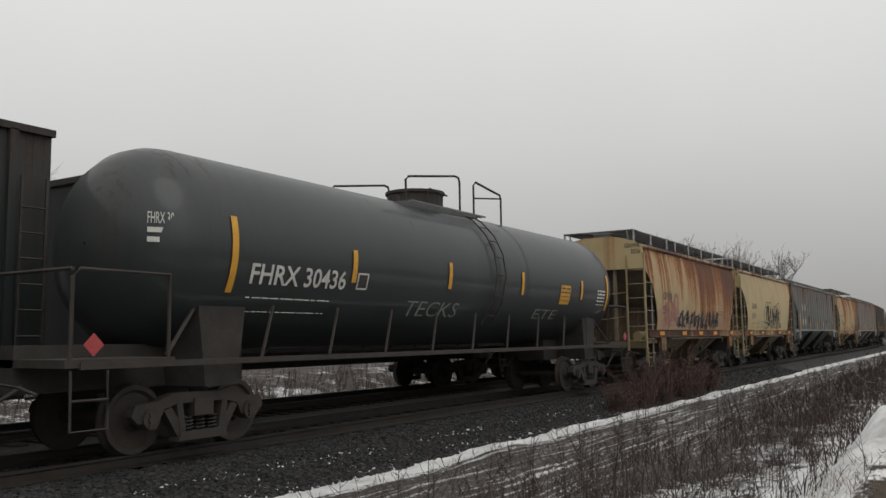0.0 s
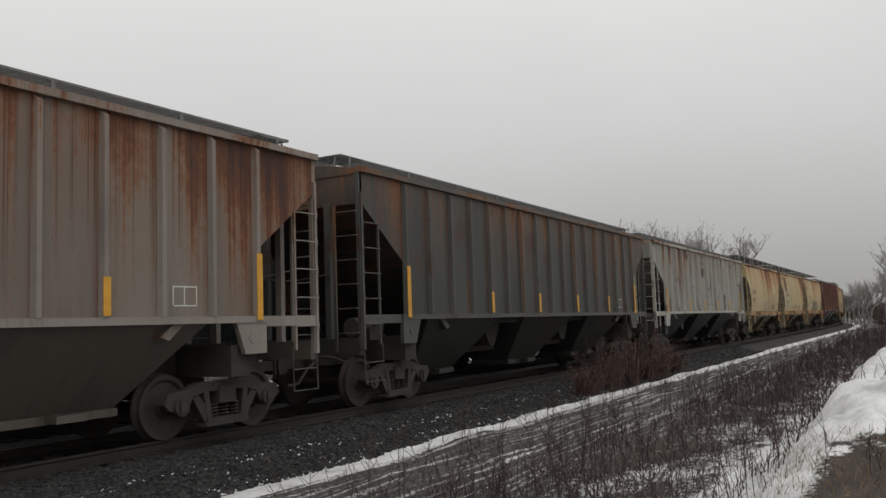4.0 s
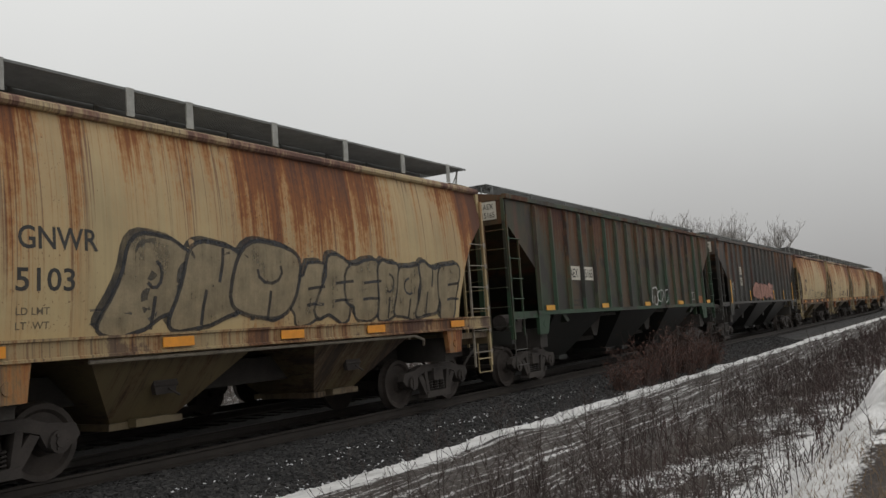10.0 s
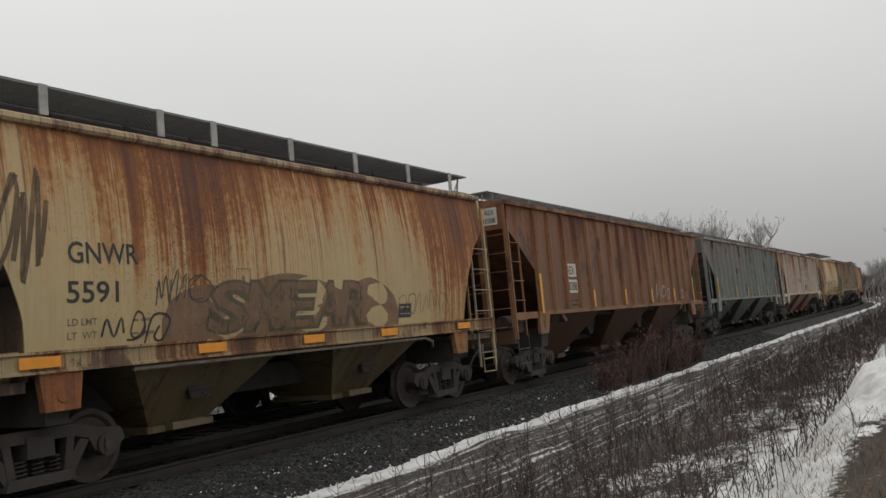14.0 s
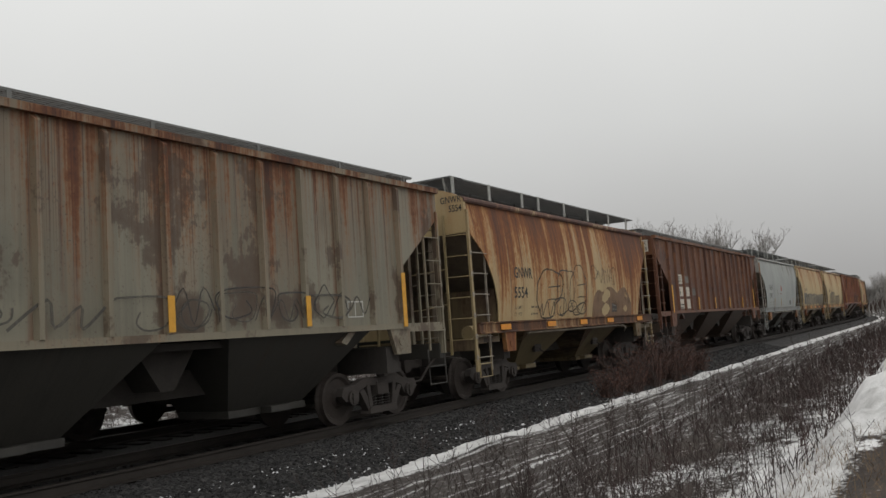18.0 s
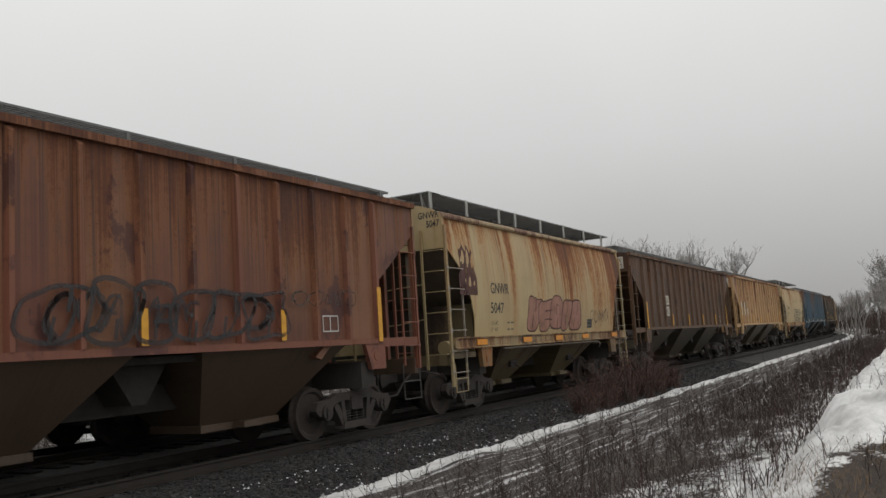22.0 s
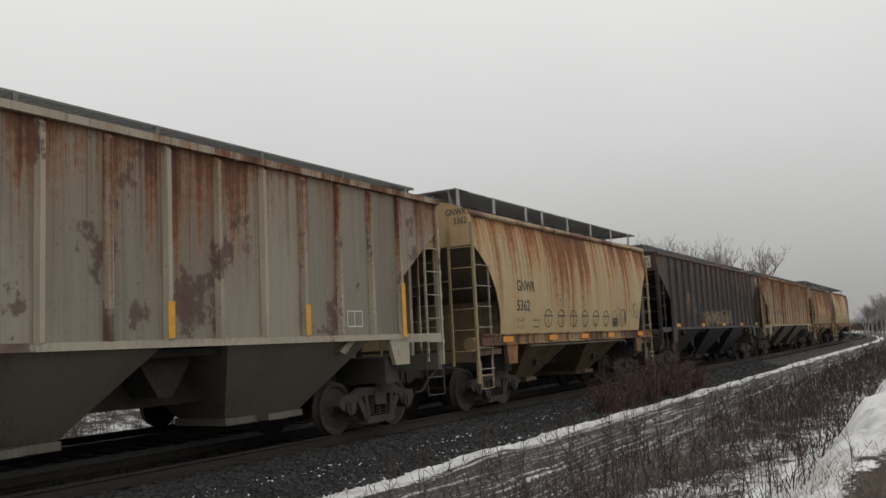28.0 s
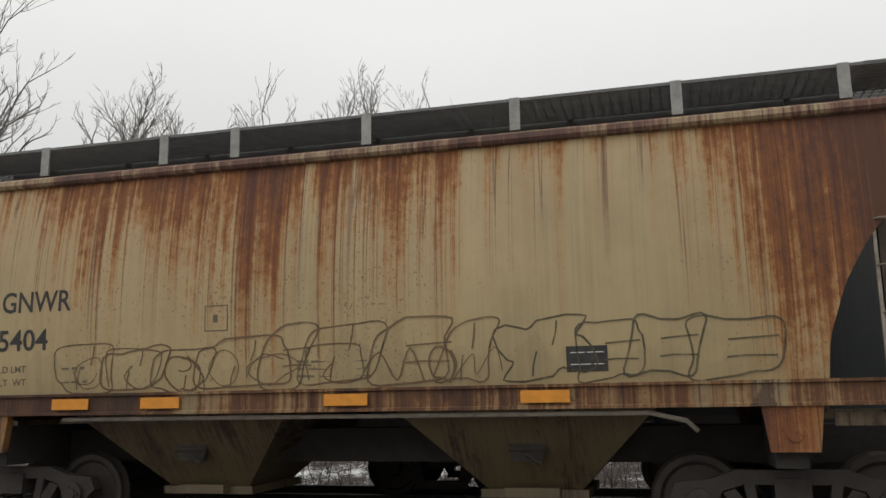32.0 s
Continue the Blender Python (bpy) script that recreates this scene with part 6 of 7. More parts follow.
        stem(tall, x, y, ground_z(x, y) - 0.02, rnd.uniform(0.7, 1.25), rnd, 0.0065, 20, 0.3)
    tagged(part("tall_weeds", tall.mesh("tall_weeds"), mats[0]), "tall branching dead weeds beside the lane", "weeds", kind="stuff")


build_weeds()


def shrub(x, y, r, h, seed, mat, label, leaf=True):
    """A low bush of arching twigs, with clinging dead leaves."""
    rnd = random.Random(seed)
    ob = new("shrub")
    tagged(ob, label, "shrub")
    s, lf = Shape(), Shape()
    for k in range(170):
        a, e = rnd.uniform(0, 6.28), rnd.uniform(0.2, 1.0)
        l = rnd.uniform(0.35, 1.0) * (0.75 + 0.3 * math.sin(a * 2 + seed))
        pts = [(x + rnd.uniform(-0.3, 0.3) * r, y + rnd.uniform(-0.3, 0.3) * r, ground_z(x, y) - 0.05)]
        for t in (0.4, 0.75, 1.0):
            pts.append((pts[0][0] + r * l * e * t * math.cos(a), pts[0][1] + r * l * e * t * math.sin(a), pts[0][2] + h * l * (1.3 * t - 0.35 * t * t * (1 + e))))
        s.tube(pts, 0.012, 3, 0.004, False)
        for j in range(5 if leaf else 4):
            t = rnd.uniform(0.35, 1.0)
            i = min(2, int(t * 3))
            u = t * 3 - i
            p = [pts[i][m] + (pts[i + 1][m] - pts[i][m]) * u + rnd.uniform(-0.12, 0.12) for m in range(3)]
            w, b, c = rnd.uniform(0.02, 0.05), rnd.uniform(0, 6.28), rnd.uniform(-0.03, 0.03)
            lf.add([(p[0], p[1], p[2]), (p[0] + w * math.cos(b), p[1] + w * math.sin(b), p[2] + c), (p[0] + w * 0.4 * math.cos(b + 1.2), p[1] + w * 0.4 * math.sin(b + 1.2), p[2] - w)], [(0, 1, 2)])
    part("branchwork", s.mesh("branchwork"), simple("bramble_stem", (0.060, 0.036, 0.029), 0.9, 0, 0.4, 3), ob)
    part("foliage", lf.mesh("foliage"), mat, ob)


RUSTLEAF = simple("russet_dead_leaf", (0.105, 0.050, 0.037), 0.9, 0, 0.4, 4)
for k, (x, y, r, h) in enumerate(((24.0, 7.75, 1.2, 2.25), (25.8, 7.7, 1.2, 2.35), (22.2, 7.7, 1.0, 1.8), (27.6, 7.75, 1.1, 2.0), (20.6, 7.65, 0.7, 1.2), (29.3, 7.7, 0.8, 1.4))):
    shrub(x, y, r, h, 20 + k, RUSTLEAF, "russet dead-leaved bramble bush at the ballast's foot")


def tree(seed, h, spread_=0.5, depth=5, twig=0.012):
    """A bare winter tree: trunk, and a crown of forking boughs and twigs."""
    rnd = random.Random(seed)
    trunk, crown = Shape(), Shape()

    def grow(p, d, l, r, level):
        pts, q, dd = [p], Vector(p), Vector(d)
        for k in range(3):
            dd = (dd + Vector((rnd.uniform(-1, 1), rnd.uniform(-1, 1), rnd.uniform(-0.2, 0.6))) * 0.20).normalized()
            q = q + dd * l / 3
            pts.append(tuple(q))
        (trunk if level == 0 else crown).tube(pts, r, 6 if level < 2 else 3, r * 0.62, False)
        if level >= depth:
            return
        n = rnd.choice((3, 4)) if level < 4 else rnd.choice((2, 3))
        for k in range(n):
            side = Vector((rnd.uniform(-1, 1), rnd.uniform(-1, 1), rnd.uniform(-0.1, 0.75)))
            nd = (dd * (0.9 if k == 0 else 0.55) + side * spread_ * 1.25).normalized()
            start = q if k == 0 or level < 1 else Vector(pts[rnd.choice((1, 2, 3))])
            grow(tuple(start), nd, l * (rnd.uniform(0.56, 0.76) if level < 2 else rnd.uniform(0.46, 0.66)), max(twig * 0.7, r * rnd.uniform(0.45, 0.62)), level + 1)
    grow((0, 0, -0.2), (0, 0, 1), h * 0.26, h * 0.012, 0)
    return trunk.mesh("trunk"), crown.mesh("crown")


# grey bark made paler, with the haze over the trees put into its colour
BARK = simple("hazy_grey_bark", (0.26, 0.245, 0.23), 0.95, 0, 0.35, 2)
TREES = [tree(100 + k, 13.0, (0.42, 0.5, 0.58, 0.5)[k], 6, (0.008, 0.008, 0.009, 0.009)[k]) for k in range(4)]


TALL = [max(v.co.z for v in crown.vertices) for _, crown in TREES]


def plant_tree(kind, x, y, height, turn):
    ob = new("bare_tree")
    tagged(ob, "leafless grey-brown deciduous tree in winter", "tree", "bare trees beyond the tracks")
    ob.matrix_basis = pose(x, y, ground_z(x, y) - 0.1, 0, 0, turn) @ Matrix.Scale(height / TALL[kind], 4)
    part("trunk", TREES[kind][0], BARK, ob)
    part("crown", TREES[kind][1], BARK, ob)


rnd = random.Random(77)
spots = []
for k in range(17):
    az = 9.5 + k * 0.74
    dist = rnd.uniform(112, 135)
    el = min(6.6, 3.6 + (az - 9.4) * 1.0) - rnd.uniform(0, 0.8)
    spots.append((az, dist, el))
spots += [(8.7, 150, 2.5), (9.0, 148, 2.3)]
for k in range(34):
    az = rnd.uniform(-0.6, 4.7)
    spots.append((az, rnd.uniform(122, 160), max(1.7, 4.2 - 0.6 * az) - rnd.uniform(0, 0.7)))
for k in range(10):
    spots.append((rnd.uniform(-9, -0.6), rnd.uniform(110, 150), rnd.uniform(3.8, 5.5)))
spots += [(109.7, 35, 23.6), (104.8, 37, 20.8), (114.2, 36, 21.4), (136, 34, 26), (127.5, 38, 20.8), (119, 42, 20.9), (121, 44, 20.2), (124.6, 42, 19.4), (141, 35, 25), (72, 40, 16.6), (76, 43, 16.0), (81.5, 42, 17.0), (86, 41, 17.2), (91, 43, 16.5), (66, 46, 13.0), (58, 52, 11.0), (50, 60, 9.5), (42, 70, 8.0), (36, 78, 7.5), (30, 90, 7.0)]
for k, (az, dist, el) in enumerate(spots):
    plant_tree(k % 2 if dist < 60 else 2 + k % 2, dist * math.cos(radians(az)), dist * math.sin(radians(az)), 1.48 + dist * math.tan(radians(el)) + 0.3, rnd.uniform(0, 360))


def build_far_brush():
    """Scrub on the far bank and at the bend."""
    rnd = random.Random(31)
    s = Shape()
    for k in range(6300):
        if k % 3 == 0:
            q, d = rnd.uniform(-14, 95), rnd.uniform(-13.5, -7.4)
        else:
            q, d = rnd.uniform(95, 250), rnd.uniform(5.5, 34)
        x, y, _ = on_track(q, d)
        big = d > 0
        stem(s, x, y, ground_z(x, y) - 0.05, rnd.uniform(0.4, 1.3) * (2.8 if big else 1), rnd, 0.012 if not big else 0.03, 6 if not big else 9, 0.5)
    tagged(part("far_brush", s.mesh("far_brush"), simple("brush_brown", (0.058, 0.038, 0.031), 0.9, 0, 0.4, 2)), "brown leafless scrub along the far bank", "brush", kind="stuff")


build_far_brush()


# ---- the freight train ----
TAN = (0.43, 0.33, 0.172)
SPECS = {
    2: ("H", "GNWR", "5556", TAN, 0.58), 3: ("H", "GNWR", "5179", TAN, 0.15), 5: ("H", "GNWR", "5428", TAN, 0.42),
    9: ("H", "GNWR", "5053", TAN, 0.30), 10: ("H", "GNWR", "5260", TAN, 0.16), 11: ("H", "GNWR", "5056", TAN, 0.20),
    13: ("H", "GNWR", "5278", TAN, 0.36), 15: ("H", "GNWR", "5103", TAN, 0.42), 18: ("H", "GNWR", "5582", TAN, 0.50),
    19: ("H", "GNWR", "5161", TAN, 0.40), 20: ("H", "GNWR", "5520", TAN, 0.46), 21: ("H", "GNWR", "5591", TAN, 0.40),
    25: ("H", "GNWR", "5415", TAN, 0.40), 27: ("H", "GNWR", "5554", TAN, 0.60), 29: ("H", "CAEX", "33767", (0.285, 0.30, 0.285), 0.02),
    30: ("H", "GNWR", "5091", TAN, 0.28), 31: ("H", "GNWR", "5274", TAN, 0.22), 33: ("H", "GNWR", "5047", TAN, 0.42),
    36: ("H", "GNWR", "5057", TAN, 0.18), 39: ("H", "GNWR", "5201", TAN, 0.45), 41: ("H", "GNWR", "5362", TAN, 0.38),
    44: ("H", "GNWR", "5236", TAN, 0.80), 45: ("H", "GNWR", "5404", TAN, 0.31),
    4: ("R", "CKIX", "410093", (0.135, 0.138, 0.128), 0.15), 6: ("R", "AEX", "15415", (0.2, 0.17, 0.14), 0.36),
    7: ("R", "", "", (0.052, 0.052, 0.047), 0.15), 8: ("R", "", "", (0.28, 0.27, 0.24), 0.12),
    12: ("R", "CKIX", "410227", (0.070, 0.024, 0.018), 0.26), 14: ("R", "AEX", "11044", (0.17, 0.056, 0.022), 0.44),
    16: ("R", "AEX", "15165", (0.020, 0.030, 0.014), 0.30), 17: ("R", "AEX", "15345", (0.033, 0.031, 0.027), 0.06),
    22: ("R", "AEX", "10388", (0.16, 0.078, 0.036), 0.40), 23: ("R", "", "", (0.13, 0.14, 0.13), 0.12),
    24: ("R", "", "", (0.36, 0.18, 0.10), 0.30), 26: ("R", "AEX", "10094", (0.215, 0.20, 0.15), 0.30),
    28: ("R", "AEX", "14658", (0.10, 0.042, 0.023), 0.36), 32: ("R", "CKIX", "510200", (0.14, 0.05, 0.03), 0.45),
    34: ("R", "AEX", "10412", (0.088, 0.046, 0.025), 0.30), 35: ("R", "AEX", "10355", (0.42, 0.275, 0.15), 0.25),
    37: ("R", "AEX", "12494", (0.040, 0.072, 0.098), 0.10), 38: ("R", "AEX", "15311", (0.050, 0.042, 0.033), 0.08),
    40: ("R", "", "", (0.27, 0.24, 0.185), 0.25), 42: ("R", "AEX", "15418", (0.03, 0.024, 0.022), 0.04),
    43: ("R", "AEX", "15128", (0.27, 0.22, 0.14), 0.50),
}


def worn_spray(name, col):
    """Sprayed paint, thin and weathered, so that the car's own paint shows through."""
    mat = simple("spray_" + name, col, 0.65, 0, 0.3, 4, 0.03)
    nt = mat.node_tree
    v = coords(nt, (1, 1, 1), 3.0)
    fade = noise_of(nt, v, 2.1, 5, 0.65)
    run = noise_of(nt, coords(nt, (11.0, 2.0, 0.5), 9.0), 1.0, 4, 0.7)
    r = ramp(nt, [(0.30, gray(0.30)), (0.47, gray(0.74)), (0.62, gray(0.93))])
    link(nt, math_node(nt, "ADD", math_node(nt, "MULTIPLY", fade, 0.6), math_node(nt, "MULTIPLY", run, 0.4)), r.inputs["Fac"])
    link(nt, r.outputs[0], nt.nodes["Principled BSDF"].inputs["Alpha"])
    return mat


SPRAY = {n: worn_spray(n, c) for n, c in dict(black=(0.025, 0.025, 0.027), grey=(0.12, 0.125, 0.13), teal=(0.10, 0.22, 0.23), pink=(0.32, 0.13, 0.14), red=(0.30, 0.07, 0.05), white=(0.55, 0.55, 0.53), green=(0.20, 0.24, 0.10), gold=(0.42, 0.22, 0.06), orange=(0.36, 0.15, 0.06), brown=(0.10, 0.062, 0.035), maroon=(0.075, 0.026, 0.022), cream=(0.46, 0.42, 0.33), orange_brown=(0.20, 0.105, 0.05), grey_green=(0.16, 0.15, 0.10), rust_line=(0.15, 0.095, 0.05), violet=(0.13, 0.07, 0.10), olive=(0.105, 0.083, 0.048), soot=(0.055, 0.05, 0.042), pale_grey=(0.19, 0.185, 0.165), scarlet=(0.42, 0.07, 0.04), tan_board=(0.30, 0.22, 0.11), tan_dirty=(0.26, 0.205, 0.125), tan_grey=(0.235, 0.205, 0.150), tan_pale=(0.40, 0.325, 0.19), dull_pink=(0.34, 0.17, 0.13), clay=(0.19, 0.115, 0.07), ash=(0.145, 0.13, 0.10), dark_olive=(0.085, 0.072, 0.042)).items()}


def tag_h(x0, x1, z0, z1, ink, seed, stroke=0.05, loops=5, fill=None):
    return lambda car, lat: spray_tag(car, x0 - HX, x1 - HX, z0, z1, lat, SPRAY[ink], seed, stroke, loops, SPRAY[fill] if fill else None)


def tag_r(x0, x1, z0, z1, ink, seed, stroke=0.05, loops=5, fill=None):
    return lambda car, lat: spray_tag(car, x0 - RX, x1 - RX, z0, z1, lambda z: 1.565, SPRAY[ink], seed, stroke, loops, SPRAY[fill] if fill else None)


def piece_h(x0, x1, z0, z1, ink, seed, letters=7):
    return lambda car, lat: block_tag(car, x0 - HX, x1 - HX, z0, z1, lat, SPRAY[ink], seed, letters)


def bub_h(x0, x1, z0, z1, ink, seed, letters=5, fill=None, stroke=0.05, shade=None, slant=0.18, square=0.0):
    return lambda car, lat: bubble_tag(car, x0 - HX, x1 - HX, z0, z1, lat, SPRAY[ink], seed, letters, SPRAY[fill] if fill else None, stroke, SPRAY[shade] if shade else None, slant, square)


def bub_r(x0, x1, z0, z1, ink, seed, letters=5, fill=None, stroke=0.05, shade=None, slant=0.18):
    return lambda car, lat: bubble_tag(car, x0 - RX, x1 - RX, z0, z1, lambda z: 1.588, SPRAY[ink], seed, letters, SPRAY[fill] if fill else None, stroke, SPRAY[shade] if shade else None, slant)


def word_h(words, x0, x1, z0, z1, ink, fill, slant=0.25, swell=0.03):
    return lambda car, lat: word_tag(car, words, x0 - HX, x1 - HX, z0, z1, lat, SPRAY[ink], SPRAY[fill] if fill else None, slant, swell)


def targets(x0, x1, z, n):
    """A row of circles, each with a cross stroke."""
    def put(car, lat):
        for i in range(n):
            cx, r = x0 - HX + (x1 - x0) * (i + 0.5) / n, 0.22
            o = Shape()
            ribbon(o, [(cx + r * math.cos(a / 10 * math.pi), z + r * math.sin(a / 10 * math.pi)) for a in range(21)], 0.035, lat, 0.007)
            ribbon(o, [(cx - 0.26, z + 0.06), (cx, z + 0.07), (cx + 0.26, z + 0.06)], 0.035, lat, 0.008)
            ribbon(o, [(cx, z + 0.07), (cx, z - 0.1), (cx - 0.03, z - 0.2)], 0.035, lat, 0.0085)
            part("graffiti", o.mesh("sprayed_ring"), SPRAY["soot"], car)
    return put


def blot_h(x0, x1, z0, z1, col, seed):
    """A patch of sprayed-over colour with a bumpy upper edge."""
    def put(car, lat):
        rnd = random.Random(seed)
        s = Shape()
        n = max(8, int((x1 - x0) * 7))
        bumps = [rnd.uniform(0.5, 1.0) for _ in range(6)]
        top, low = [], []
        for i in range(n + 1):
            u = i / n
            k = 0.72 + 0.28 * abs(math.sin(u * 4.2 * bumps[0] * 3 + bumps[1] * 6)) * bumps[2]
            e = min(1.0, 6 * u, 6 * (1 - u)) ** 0.5
            top.append((x0 + (x1 - x0) * u, z0 + (z1 - z0) * k * (0.35 + 0.65 * e)))
        s.grid([[(x - HX, -(lat(z0 + (z - z0) * v) + 0.005), z0 + (z - z0) * v) for x, z in top] for v in (0.0, 0.5, 1.0)])
        part("graffiti", s.mesh("sprayed_fill"), SPRAY[col], car)
    return put


def patch_h(x0, x1, z0, z1, col, name="repaint_patch"):
    return lambda car, lat: plate(car, x0 - HX, x1 - HX, z0, z1, lat, SPRAY[col], name, 0.003, 6)


def patch_r(i, z0, z1, col, n=1, name="repaint_patch"):
    def put(car, lat):
        for j in range(n):
            plate(car, rib_x(i + j) + 0.085, rib_x(i + j + 1) - 0.085, z0, z1, lat, SPRAY[col], name, 0.003, 1)
    return put


def fade_r(i, z0, z1, n=1):
    return patch_r(i, z0, z1, "pale_grey", n, "faded_panel")


def red_disc(car, lat):
    """A red disc with a line of print below it."""
    s = Shape()
    cx, cz = 5.81 - HX, 2.76
    ring = [(cx + 0.16 * math.cos(a / 12 * math.pi), cz + 0.16 * math.sin(a / 12 * math.pi)) for a in range(24)]
    s.add([(x, -(lat(z) + 0.006), z) for x, z in ring], [tuple(range(24))])
    part("disc", s.mesh("disc"), SPRAY["scarlet"], car, "red painted disc")
    bars_of_text(car, 5.40 - HX, 6.20 - HX, 2.42, lat, SPRAY["pink"], 1, 0.06, 0.1, 4)


def words_on(words, x, z, size, ink, half, width=0.0):
    return lambda car, lat: lettering(car, words, x - half, z, size, SPRAY[ink], (lambda q: 1.566) if half == RX else lat, 1.0, 0.01, "graffiti", width=width)


def emblem(car, lat):
    """A round emblem with a slanted bar, in worn paint."""
    s = Shape()
    cx, cz, r = 14.3 - RX, 3.0, 0.80
    ribbon(s, [(cx + r * math.cos(a / 20 * math.pi), cz + r * math.sin(a / 20 * math.pi)) for a in range(41)], 0.06, lambda z: 1.565, 0.004)
    for dz in (-0.24, 0.24):
        ribbon(s, [(cx - 0.95, cz + dz - 0.12), (cx + 0.95, cz + dz + 0.12)], 0.05, lambda z: 1.565, 0.006)
    part("emblem", s.mesh("emblem"), SPRAY["brown"], car)


